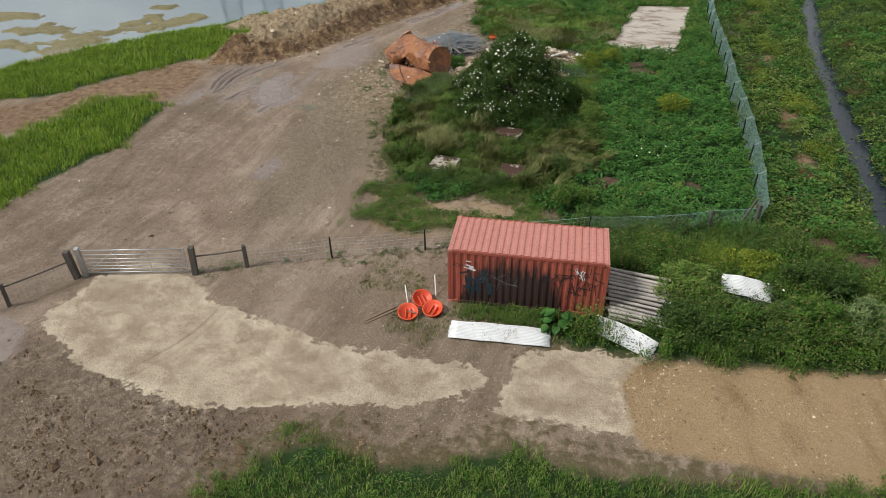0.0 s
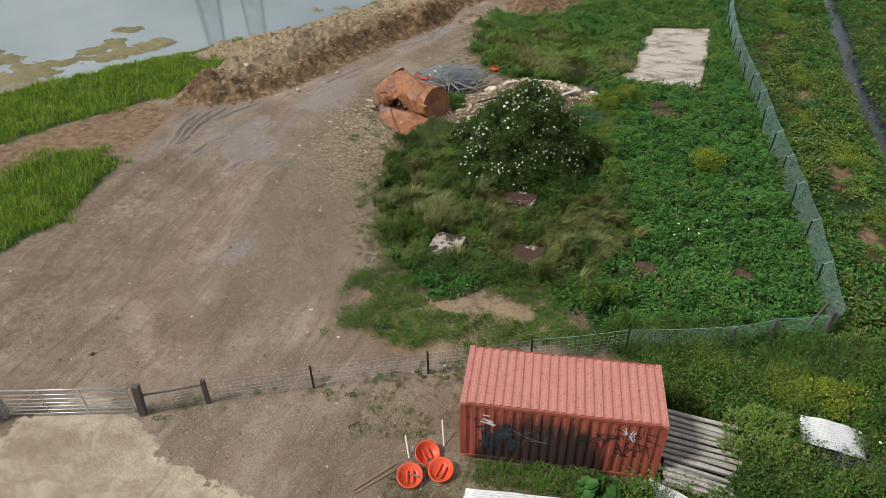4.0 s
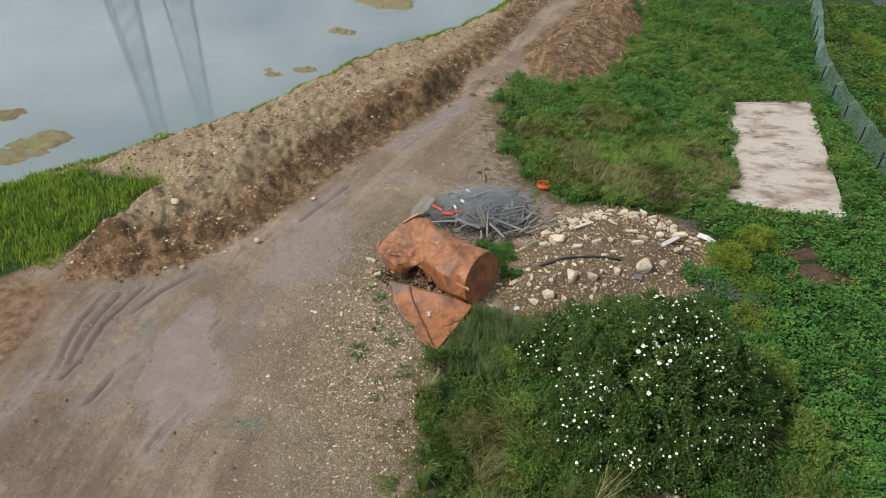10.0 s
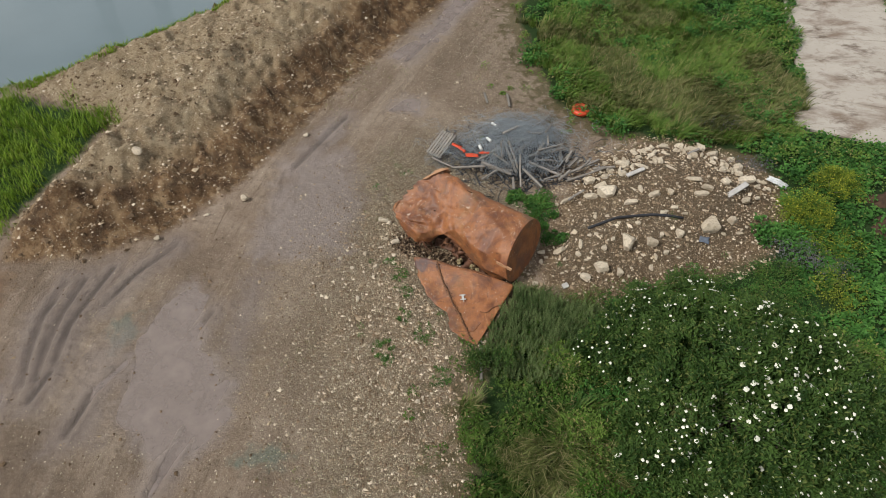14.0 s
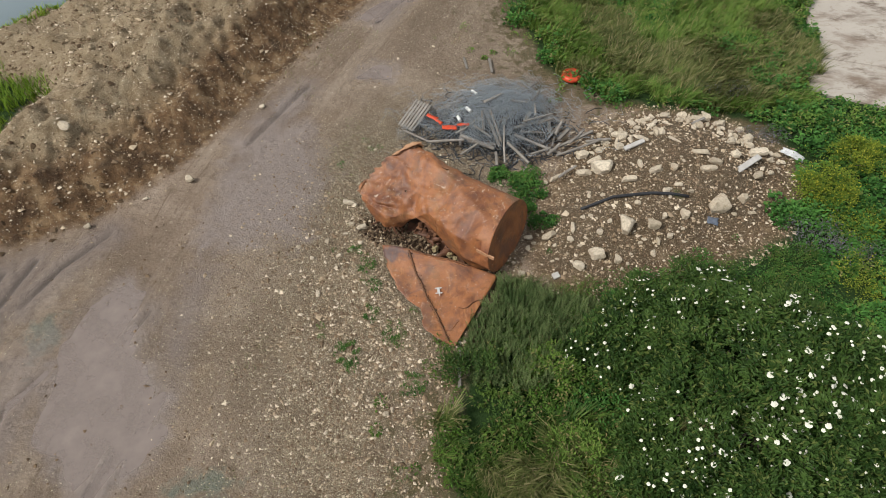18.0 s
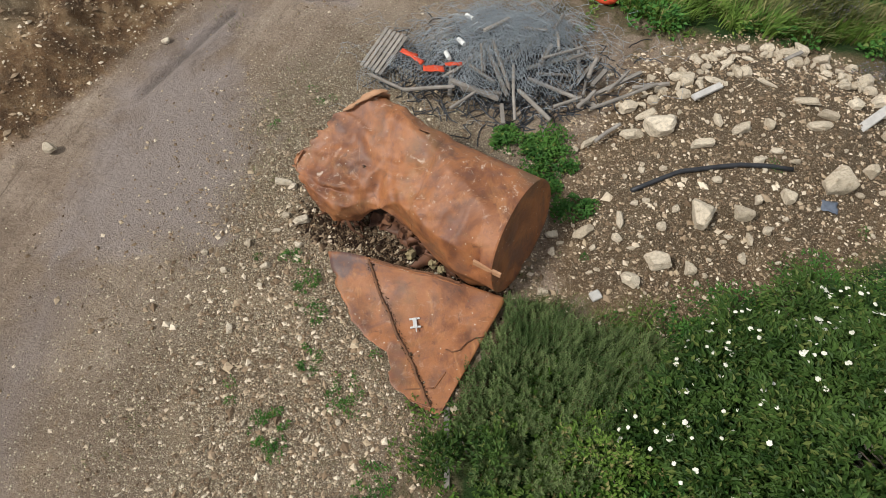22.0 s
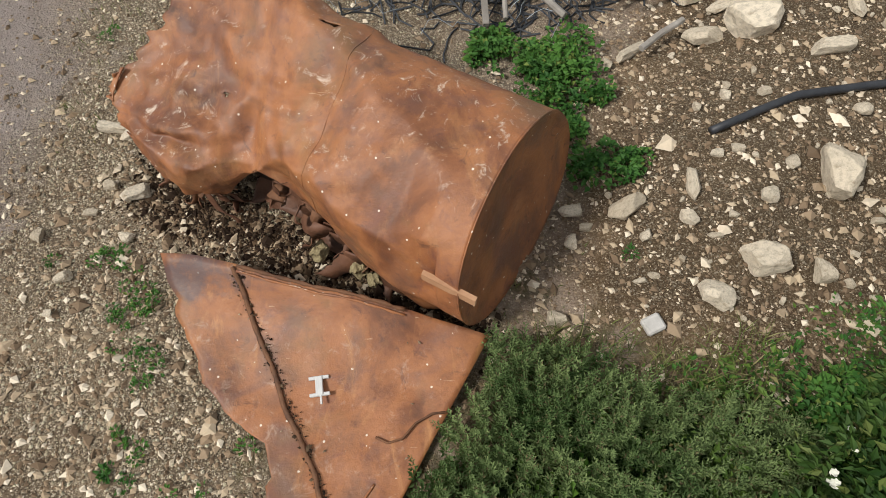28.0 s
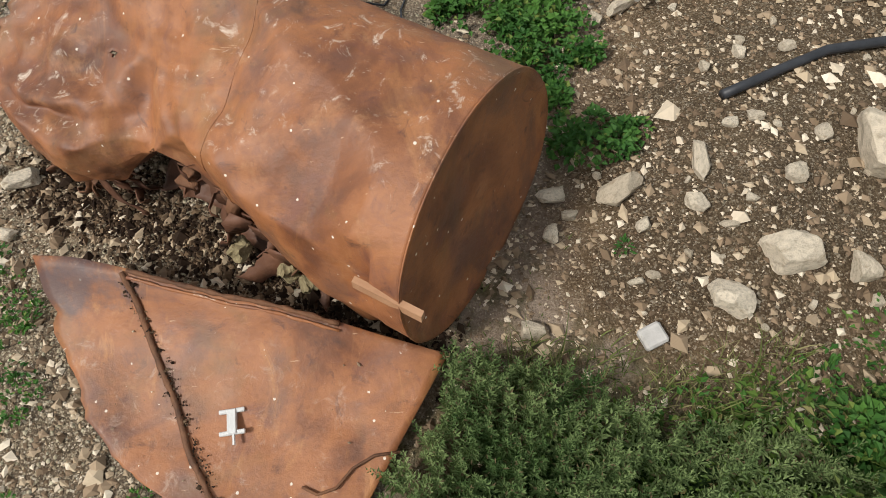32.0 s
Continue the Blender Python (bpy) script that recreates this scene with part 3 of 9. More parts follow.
def vnoise(x, y, scale, seed=0):
    """Smooth value noise, about -1 to 1."""
    x, y = np.asarray(x, float) * scale + seed * 17.31, np.asarray(y, float) * scale - seed * 9.77
    xi, yi = np.floor(x).astype(np.int64), np.floor(y).astype(np.int64)
    fx, fy = x - xi, y - yi
    fx, fy = fx * fx * (3 - 2 * fx), fy * fy * (3 - 2 * fy)

    def h(a, b):
        n = (a * 374761393 + b * 668265263 + seed * 1442695) & 0x7FFFFFFF
        n = ((n ^ (n >> 13)) * 1274126177) & 0x7FFFFFFF
        return ((n ^ (n >> 16)) & 0xFFFF) / 32767.5 - 1
    return (h(xi, yi) * (1 - fx) + h(xi + 1, yi) * fx) * (1 - fy) + (h(xi, yi + 1) * (1 - fx) + h(xi + 1, yi + 1) * fx) * fy


def fbm(x, y, scale, seed=0, octaves=4, gain=0.5):
    return sum(vnoise(x, y, scale * 2 ** i, seed + i) * gain ** i for i in range(octaves))


def seg_dist(x, y, pts):
    """Distance to a polyline, and the place along it (0 to 1)."""
    best, along = np.full(np.shape(x), 1e9), np.zeros(np.shape(x))
    n = len(pts) - 1
    for i in range(n):
        (ax, ay), (bx, by) = pts[i], pts[i + 1]
        dx, dy = bx - ax, by - ay
        t = np.clip(((x - ax) * dx + (y - ay) * dy) / (dx * dx + dy * dy), 0, 1)
        d = np.hypot(x - ax - t * dx, y - ay - t * dy)
        near = d < best
        best, along = np.where(near, d, best), np.where(near, (i + t) / n, along)
    return best, along


def inside(x, y, poly):
    r = np.zeros(np.shape(x), bool)
    for (ax, ay), (bx, by) in zip(poly, poly[1:] + poly[:1]):
        if ay == by:
            continue
        r ^= ((ay > y) != (by > y)) & (x < (bx - ax) * (y - ay) / (by - ay) + ax)
    return r


def sdf(x, y, poly):
    """Signed distance to a polygon: above 0 inside."""
    d, _ = seg_dist(x, y, poly + poly[:1])
    return np.where(inside(x, y, poly), d, -d)


def smooth(e0, e1, v):
    t = np.clip((v - e0) / (e1 - e0), 0, 1)
    return t * t * (3 - 2 * t)


# ---- the plan of the ground ----
POND = [(-120, -5), (-50, 13), (-38.5, 20.4), (-38, 24.6), (-33.6, 28.6), (-29.6, 32.8), (-24.9, 36.0), (-20.9, 39.7), (-18.3, 42.8), (-16.2, 47.1), (-12.2, 52.0), (-8.2, 56.4), (-4.2, 63.5), (0, 71), (4, 82), (6, 160), (-160, 160), (-160, -5)]
FOOT = [(-22.0, 23.0), (-19.6, 24.6), (-17.6, 25.6), (-15.4, 28.1), (-14.0, 30.8), (-11.7, 35.2), (-9.2, 39.6), (-7.0, 42.8), (-6.6, 46.5), (-4.5, 50), (-2, 58), (2, 68)]
CREST = [(-21.8, 25.4), (-20.4, 28.0), (-18.4, 31.6), (-16.6, 34.4), (-14.2, 37.6), (-10.3, 42.3), (-8.0, 44.4)]
BANK = [(-22.6, 24.2)] + FOOT[1:] + [(-2, 74), (-5.0, 64.5), (-9, 57), (-13, 52.4), (-16.8, 47.2), (-18.9, 43), (-21.5, 40), (-25.6, 36.0), (-27.6, 34.0), (-23.0, 32.4), (-21.4, 31.4), (-22.0, 28.5), (-22.8, 26.4)]
BANK2 = [(-2.9, 51.4), (-2.5, 47.4), (-0.4, 45.2), (2.2, 46.8), (4.6, 51.0), (6.6, 55.5), (8.0, 66), (4.5, 67), (0.5, 58)]
CREST2 = [(-1.2, 48.9), (1.9, 53.2), (5.3, 59.6)]
SAND_A = [(-15.1, -0.85), (-13.4, 0.5), (-11.7, 0.3), (-9.5, -1.6), (-6.4, -2.45), (-4.35, -3.1), (-1.6, -3.2), (-0.5, -3.4), (1.7, -3.6), (2.0, -4.5), (0.3, -5.4), (-2.0, -5.7), (-3.4, -6.1), (-5.5, -6.6), (-7.9, -6.8), (-9.7, -6.45), (-12.5, -5.75), (-14.3, -4.6), (-15.8, -3.6), (-15.6, -2.6)]
SAND_B = [(2.9, -2.8), (4.7, -2.0), (8.0, -1.9), (6.8, -3.3), (7.3, -5.5), (2.5, -5.5)]
OCHRE = [(7.6, -2.0), (15.7, -1.6), (45, 0.5), (45, -5), (14.2, -6.4), (7.2, -6.0), (6.6, -3.4)]
FORE_EARTH = [(-5.0, 4.6), (-3.0, 3.6), (0.2, 4.4), (2.6, 5.6), (4.2, 6.6), (3.4, 8.2), (0.6, 8.3), (-2.6, 8.0), (-4.6, 9.6), (-5.6, 8.0)]
CLAY = [(-36, 6), (-28.0, 12.5), (-26.6, 17.4), (-22.2, 17.2), (-21.6, 20.5), (-22.0, 23.6), (-24.6, 24.6), (-28.3, 19.6), (-31, 15.5), (-45, 10)]
VEG = [(-3.6, 45.3), (-4.4, 39.8), (-3.6, 36.0), (-3.0, 33.6), (-1.7, 32.6), (0.6, 31.4), (4.5, 30.8), (5.4, 28.3), (3.6, 25.4), (1.0, 24.2), (-2.0, 23.2), (-4.9, 23.1), (-6.1, 21.4), (-6.6, 18.2), (-6.0, 15.4), (-5.4, 12.4), (-4.6, 9.9), (-2.6, 8.3), (-0.4, 8.6), (2.8, 8.9), (4.2, 7.4), (4.4, 5.9), (6.2, 4.6), (6.3, 2.9), (6.3, -0.4), (5.2, -0.5), (4.0, -1.4), (5.2, -1.8), (8.0, -1.8), (15.7, -1.4), (70, 2), (70, 110), (9, 110), (8, 66), (6.6, 55), (2.6, 46.6), (-0.3, 45), (-2.3, 46.2)]
VEG_NEAR = [(-5.2, -9.6), (-4.2, -8.2), (-2.8, -7.5), (-1.0, -8.2), (0.8, -7.9), (3.1, -6.9), (5.5, -7.4), (8.2, -7.2), (14.2, -6.6), (45, -5.4), (45, -24), (30, -26.5), (12, -24.5), (2, -26), (-5.6, -23), (-4.4, -17), (-6.2, -12.5)]
VEG_LOW = [(-25, 0.5), (-22.9, 6.4), (-21.4, 10.5), (-21.5, 15.8), (-22.0, 17.2), (-25.4, 17.6), (-26.8, 16.0), (-28.2, 11), (-38, 4), (-38, -2)]
VEG_HIGH = [(-48, 12.0), (-30.6, 16.8), (-28.5, 20.0), (-26.4, 22.7), (-24.3, 25.0), (-23.0, 26.4), (-22.3, 28.5), (-21.5, 31.3), (-22.9, 32.2), (-26.0, 33.0), (-29.4, 31.8), (-33.4, 26.8), (-36.6, 22.6), (-48, 15.5)]
STREAM = [(18.0, -14), (18.5, -2), (19.1, 5), (20.0, 12), (20.7, 18), (21.4, 24), (22.9, 36), (25.4, 48), (27.2, 58), (32, 90)]
PUDDLES = [
    [(-16.7, 18.7), (-17.0, 21.0), (-16.6, 22.8), (-15.8, 23.6), (-15.2, 23.0), (-15.3, 21.8), (-14.5, 20.8), (-13.75, 20.0), (-13.6, 18.9), (-14.0, 18.1), (-15.05, 17.3)],
    [(-10.4, 36.6), (-8.7, 39.0), (-7.4, 42.4), (-6.1, 43.3), (-6.8, 40.8), (-8.3, 38.0), (-9.9, 36.4)],
    [(-20.9, 17.4), (-20.85, 18.8), (-20.6, 19.6), (-20.35, 18.9), (-20.4, 17.4)],
    [(-10.1, 32.9), (-9.6, 33.7), (-8.7, 33.7), (-8.8, 32.7)],
    [(-12.3, 8.8), (-11.8, 10.9), (-11.0, 10.2), (-11.5, 8.5)],
    [(-18.6, -3.4), (-16.1, -4.3), (-15.5, -5.4), (-15.6, -6.6), (-18.4, -6.6)],
]
DAMP = [[(-14.2, 24.6), (-13.9, 29.6), (-11.6, 30.4), (-10.6, 27.6), (-11.0, 25.2)], [(-14.2, 26.2), (-13.5, 29.2), (-12.3, 32.2), (-11.7, 31.9), (-12.6, 29.0), (-12.9, 26.2)], [(-18.6, 17.5), (-18.4, 21.0), (-17.3, 22.0), (-17.1, 18.0)], [(-14.4, 21.0), (-14.2, 24.0), (-13.4, 24.0), (-13.6, 20.6)]]
RUTS = [[(-15.05, 17.3), (-13.95, 20.0)], [(-19.55, 19.2), (-19.3, 20.1)], [(-19.96, 19.7), (-20.25, 21.2), (-20.32, 22.15), (-20.08, 23.45)], [(-19.6, 19.9), (-19.75, 21.1), (-19.75, 22.3), (-19.5, 23.6)], [(-19.3, 20.6), (-19.35, 21.8), (-19.1, 22.75), (-18.72, 24.1)], [(-15.2, 16.6), (-14.75, 18.2), (-14.35, 20.1)], [(-15.4, 21.6), (-15.0, 22.45)], [(-13.43, 29.2), (-12.72, 30.65), (-11.87, 32.3)], [(-20.7, 17.4), (-20.45, 19.3)], [(-18.05, 18.25), (-17.8, 19.55), (-17.15, 20.55)], [(-18.5, 22.6), (-17.9, 23.9), (-16.9, 25.2)], [(-9.6, 36.4), (-8.4, 38.9), (-6.9, 41.6)]]
ISLANDS = [(-44.2, 31.0, 1.6), (-40.6, 32.2, 1.7), (-37.6, 31.4, 2.0), (-33.8, 33.4, 1.6), (-31.6, 34.9, 1.5), (-38.4, 27.0, 2.2), (-35.4, 28.9, 1.6), (-19.6, 46.9, 1.1), (-18.3, 47.4, 0.8), (-14.4, 62.8, 2.2), (-17.4, 55.0, 1.2), (-34.3, 39.3, 1.1), (-32.4, 36.0, 1.4), (-30.0, 36.6, 1.0), (-47.5, 34.5, 1.8), (-42, 27.4, 1.3)]
TRACKLINE = [(-30, -9), (-20, -6.5), (-15.5, -1), (-14.2, 6), (-14.0, 13), (-13.8, 20), (-12.6, 26), (-10.8, 32), (-7.9, 38.5), (-5.0, 45), (-2.2, 52), (3, 66)]
MOUND = [(-4.3, 24.2), (-4.0, 26.0), (-3.2, 28.0), (-1.6, 30.2), (0.6, 31.2), (2.6, 30.8), (4.9, 28.9), (3.3, 25.6), (1.0, 24.4), (-2.8, 23.3)]


def relief(x, y):
    """The ground's height, worked out from the plan."""
    x, y = np.asarray(x, float), np.asarray(y, float)
    h = 0.05 * fbm(x, y, 0.22, 3, 3) + 0.020 * fbm(x, y, 1.2, 5, 3) + 0.014 * fbm(x, y, 3.6, 7, 2)
    # earth bank beside the track
    foot = sdf(x, y, BANK)
    dc, _ = seg_dist(x, y, CREST)
    rise = smooth(-0.1, 1.9, foot + 0.35 * fbm(x, y, 0.6, 11, 3))
    prof = 0.55 + 0.95 * np.exp(-(dc / 2.2) ** 2)
    fade = smooth(62, 50, y)
    h = h + rise * prof * (0.35 + 0.65 * fade) * (1 + 0.16 * fbm(x, y, 0.8, 12, 3)) + rise * (0.22 * fbm(x, y, 1.3, 13, 3) + 0.10 * fbm(x, y, 3.4, 17, 2))
    f2 = sdf(x, y, BANK2)
    d2, _ = seg_dist(x, y, CREST2)
    h = h + smooth(-0.1, 1.7, f2 + 0.3 * fbm(x, y, 0.7, 14, 3)) * (0.45 + 0.85 * np.exp(-(d2 / 1.6) ** 2)) * (1 + 0.2 * fbm(x, y, 0.9, 15, 3))
    # rubble mound
    fm = sdf(x, y, MOUND)
    h = h + smooth(-0.5, 2.3, fm) * (0.62 + 0.45 * np.exp(-((x - 0.2) ** 2 + (y - 28.9) ** 2) / 5)) + smooth(0, 0.8, fm) * (0.06 * fbm(x, y, 1.6, 21, 3) + 0.03 * fbm(x, y, 4.5, 23, 2))
    # pond bed with low islands
    sp = sdf(x, y, POND) + 0.3 * fbm(x, y, 0.5, 31, 3)
    bed = -0.62 - 0.08 * np.clip(sp, 0, 6)
    for ix, iy, ir in ISLANDS:
        q = ((x - ix) / (ir * 1.25)) ** 2 + ((y - iy) / (ir * 0.7)) ** 2 + 1.7 * fbm(x, y, 0.5, 33, 5, 0.6)
        bed = np.maximum(bed, -0.62 + 0.36 * np.exp(-np.clip(q * 0.6, 0, 9)))
    w = smooth(-2.2, 0.6, sp)
    h = h * (1 - w) + bed * w
    # stream
    ds, _ = seg_dist(x, y, STREAM)
    ds = ds + 0.25 * fbm(x, y, 0.5, 41, 3)
    h = h - 0.95 * smooth(1.75, 0.3, ds)
    # puddle hollows and wheel ruts
    for p in PUDDLES:
        e = sdf(x, y, p) + 0.14 * fbm(x, y, 0.9, 51, 4, 0.6)
        w = smooth(-1.3, -0.1, e)
        h = h * (1 - w) + w * (-0.03 - 0.07 * smooth(-0.35, 0.4, e) + 0.012 * fbm(x, y, 2.6, 53, 2))
    for r in RUTS:
        d, _ = seg_dist(x, y, r)
        h = h - 0.06 * smooth(0.15, 0.02, d) + 0.03 * np.exp(-((d - 0.24) / 0.10) ** 2)
    return h


# ---- ground ----
def axis(lo, hi, step, far):
    fine = np.arange(lo, hi + 1e-6, step)
    out, s, grow = [], step, fine[-1]
    while grow < far:
        s *= 1.35
        grow += s
        out.append(grow)
    out2, s, shrink = [], step, fine[0]
    while shrink > -far:
        s *= 1.35
        shrink -= s
        out2.append(shrink)
    return np.concatenate([out2[::-1], fine, out])


def finer(v, lo, hi):
    """Halve the steps between lo and hi."""
    k = (v[:-1] > lo) & (v[1:] < hi)
    return np.sort(np.concatenate([v, (v[:-1][k] + v[1:][k]) / 2]))


gx, gy = finer(finer(axis(-46, 30, 0.25, 1500), -21.5, -8.0), -21.0, -13.0), finer(axis(-12, 68, 0.25, 1500), 16, 43)
GX, GY = np.meshgrid(gx, gy)
GZ = relief(GX, GY)
far_fade = smooth(120, 300, np.hypot(GX, GY - 30))
GZ = GZ * (1 - far_fade)


def height(x, y):
    """The height of the ground's mesh."""
    x, y = np.asarray(x, float), np.asarray(y, float)
    i, j = np.clip(np.searchsorted(gx, x) - 1, 0, len(gx) - 2), np.clip(np.searchsorted(gy, y) - 1, 0, len(gy) - 2)
    u, v = (x - gx[i]) / (gx[i + 1] - gx[i]), (y - gy[j]) / (gy[j + 1] - gy[j])
    return (GZ[j, i] * (1 - u) + GZ[j, i + 1] * u) * (1 - v) + (GZ[j + 1, i] * (1 - u) + GZ[j + 1, i + 1] * u) * v


def height1(x, y):
    return float(height(x, y))


near_pond = sdf(GX, GY, POND)
bank_in = sdf(GX, GY, BANK)
crest_d, _ = seg_dist(GX, GY, CREST)
foot_d, _ = seg_dist(GX, GY, FOOT)
wet_mask = np.maximum.reduce([0.5 + sdf(GX, GY, p) / 2.4 for p in PUDDLES + DAMP] + [0.5 + (0.5 - seg_dist(GX, GY, r)[0]) / 2 for r in RUTS] + [0.5 + (0.7 - np.abs(near_pond + 0.4)) / 2.5])


track_d, track_s = seg_dist(GX, GY, TRACKLINE)
track_x = np.interp(GY, [p[1] for p in TRACKLINE], [p[0] for p in TRACKLINE])


def mask(*polys, width=2.0):
    return np.clip(np.maximum.reduce([0.5 + sdf(GX, GY, p) / width for p in polys]), 0, 1)


attrs = {
    "sand": mask(SAND_A, SAND_B),
    "ochre": np.maximum(mask(OCHRE), 0.50 * mask(FORE_EARTH, width=1.0)),
    "clay": mask(CLAY, [(16.6, 19.4), (17.4, 22.0), (18.1, 21.6), (17.9, 19.4), (17.2, 18.4)], [(16.2, 13.2), (16.8, 15.8), (17.5, 15.2), (17.2, 12.6)], [(17.6, 30.0), (18.2, 32.4), (18.8, 31.8), (18.4, 29.8)], [(18.6, 41), (19.4, 43.6), (20.0, 43.0), (19.4, 40.6)]),
    "isle": smooth(-1.2, 0.2, near_pond),
    "veg": mask(VEG, VEG_NEAR, VEG_LOW, VEG_HIGH),
    "bank": mask(BANK, BANK2, MOUND),
    "banktop": np.clip(np.where(bank_in > 0, smooth(1.6, 3.4, foot_d) - 0.25 * np.exp(-(crest_d / 0.8) ** 2), 0), 0, 1),
    "wet": np.clip(wet_mask, 0, 1),
    "slurry_sheen": np.maximum(mask(PUDDLES[0], PUDDLES[1], PUDDLES[3], width=1.6), 0.85 * mask(DAMP[0], DAMP[1], width=2.6)),
    "mound": mask(MOUND),
    "churn": np.clip(smooth(-3.0, -6.0, GY) * smooth(0, -8, GX) + 0.5 * np.exp(-((GX + 20) ** 2 / 30 + (GY - 2) ** 2 / 60)) + 0.6 * np.exp(-((GX + 19) ** 2 / 12 + (GY - 14) ** 2 / 50)) + 0.95 * np.exp(-((GX + 19.7) ** 2 / 1.6 + (GY - 22.3) ** 2 / 4)), 0, 1),
    "rut": np.clip(np.maximum.reduce([smooth(0.13, 0.03, seg_dist(GX, GY, r)[0]) for r in RUTS]) * np.clip(0.75 + 0.8 * fbm(GX, GY, 1.1, 71, 2), 0, 1), 0, 1),
    "across": np.where(GX > track_x, track_d, -track_d),
    "along": track_s * 85,
    "thin": np.clip(np.exp(np.minimum(0, np.maximum(sdf(GX, GY, VEG), sdf(GX, GY, VEG_NEAR))) / 1.6) + 0.42 * np.exp(-((GX + 1.5) ** 2 / 22 + (GY - 2.2) ** 2 / 7)), 0, 1),
    "spill": np.clip(0.9 * np.exp(-((GX + 12.4) ** 2 / 1.5 + (GY - 17.75) ** 2 / 0.4)) + 0.85 * np.exp(-((GX + 17.6) ** 2 / 0.6 + (GY - 21.6) ** 2 / 1.6)) + 0.7 * np.exp(-((GX + 10.9) ** 2 / 0.7 + (GY - 16.3) ** 2 / 0.5)), 0, 1),
    "gravel": np.clip(0.10 + 0.78 * np.exp(-(((GX + 9.2 - 0.06 * (GY - 20)) / 2.7) ** 2)) * smooth(3, 9, GY) * smooth(33, 28, GY) + 0.25 * np.exp(-((GX + 8.4) ** 2 / 6 + (GY - 22.5) ** 2 / 20)) + 0.30 * fbm(GX, GY, 0.14, 61, 3) + 0.3 * np.exp(-((GX + 10) ** 2 / 16 + (GY - 6) ** 2 / 20)), 0, 1),
}
n_x, n_y = len(gx), len(gy)
idx = np.arange(n_x * n_y).reshape(n_y, n_x)
quads = np.stack([idx[:-1, :-1], idx[:-1, 1:], idx[1:, 1:], idx[1:, :-1]], -1).reshape(-1, 4)
ground = new("ground", mesh_np("ground", np.stack([GX, GY, GZ], -1).reshape(-1, 3), quads, M_GROUND, True, attrs))
tagged(ground, "muddy brown ground with gravel, pale stone track and weedy soil", "ground", kind="structure")


def flat_poly(name, poly, z, mat, label, category):
    bm = bmesh.new()
    f = bm.faces.new([bm.verts.new((x, y, z)) for x, y in poly])
    bmesh.ops.triangulate(bm, faces=[f])
    ob = new(name, bm_mesh(name, bm, mat))
    return tagged(ob, label, category, kind="structure")


POND_Z = -0.42
flat_poly("water_pond", [(-700, -5), (-50, 10), (-36, 19), (-27, 30), (-18, 39), (-13, 48), (-6, 57), (2, 70), (8, 82), (9, 500), (-700, 500)], POND_Z, M_POND, "calm grey pond reflecting an overcast sky", "water")
side_l, side_r = [], []
for (ax, ay), (bx, by) in zip(STREAM, STREAM[1:] + [(33, 96)]):
    nx, ny = (by - ay), -(bx - ax)
    q = math.hypot(nx, ny)
    side_l.append((ax - nx / q * 1.3, ay - ny / q * 1.3))
    side_r.append((ax + nx / q * 1.3, ay + ny / q * 1.3))
flat_poly("water_stream", side_l + side_r[::-1], -0.66, M_STREAM, "narrow dark stream between weedy banks", "water")
for p in PUDDLES:
    cx, cy = sum(q[0] for q in p) / len(p), sum(q[1] for q in p) / len(p)
    z = -0.064
    grown = [(cx + (x - cx) * 1.6, cy + (y - cy) * 1.35) for x, y in p]
    flat_poly("puddle", grown, z, M_PUDDLE, "shallow muddy rain puddle on the dirt track", "puddle")

# ---- shipping container ----
CL, CD, CH = 6.06, 2.44, 2.59


def container_paint(name, a, b, soot=False):
    k = Mat(name)
    v = k.coords()
    n = k.noise(v, 1.6, 7, 0.65)
    c = k.mix(n, a, b)
    streak = k.noise(k.coords(scale=(6, 6, 0.5)), 2.0, 6, 0.6)
    c = k.mix(k.math("MULTIPLY", k.math("SUBTRACT", streak, 0.52), 3.0, True), c, tuple(x * 0.42 for x in a))
    rust = k.math("MULTIPLY", k.math("SUBTRACT", k.noise(v, 5, 8, 0.7), 0.60), 8.0, True)
    c = k.mix(k.math("MULTIPLY", rust, 0.7), c, (0.13, 0.05, 0.025))
    if soot:
        sep = k.node("ShaderNodeSeparateXYZ")
        k.link(v, sep.inputs[0])
        # a burnt patch with ragged sides on the lower middle of the panel
        d = k.math("ABSOLUTE", k.math("SUBTRACT", sep.outputs["X"], 2.5))
        e = k.math("ADD", k.math("MULTIPLY", k.math("POWER", d, 4.0), 0.055), k.math("MULTIPLY", sep.outputs["Z"], 0.50))
        e = k.math("ADD", e, k.math("MULTIPLY", k.math("SUBTRACT", k.noise(k.coords(scale=(4, 1, 0.5)), 1.6, 7, 0.7), 0.5), 1.5))
        s = k.math("MULTIPLY", k.math("SUBTRACT", 1.24, e), 2.6, True)
        c = k.mix(k.math("MULTIPLY", s, 0.93), c, (0.014, 0.013, 0.013))
    k.bump(k.noise(v, 18, 5), 0.12, 0.02)
    return k.set(c, k.math("ADD", 0.45, k.math("MULTIPLY", n, 0.3)), 0.0, 0.4)


M_CRED = container_paint("oxide_red_paint", (0.235, 0.052, 0.034), (0.345, 0.092, 0.062), True)
M_CROOF = container_paint("faded_roof_paint", (0.40, 0.150, 0.118), (0.52, 0.235, 0.195))


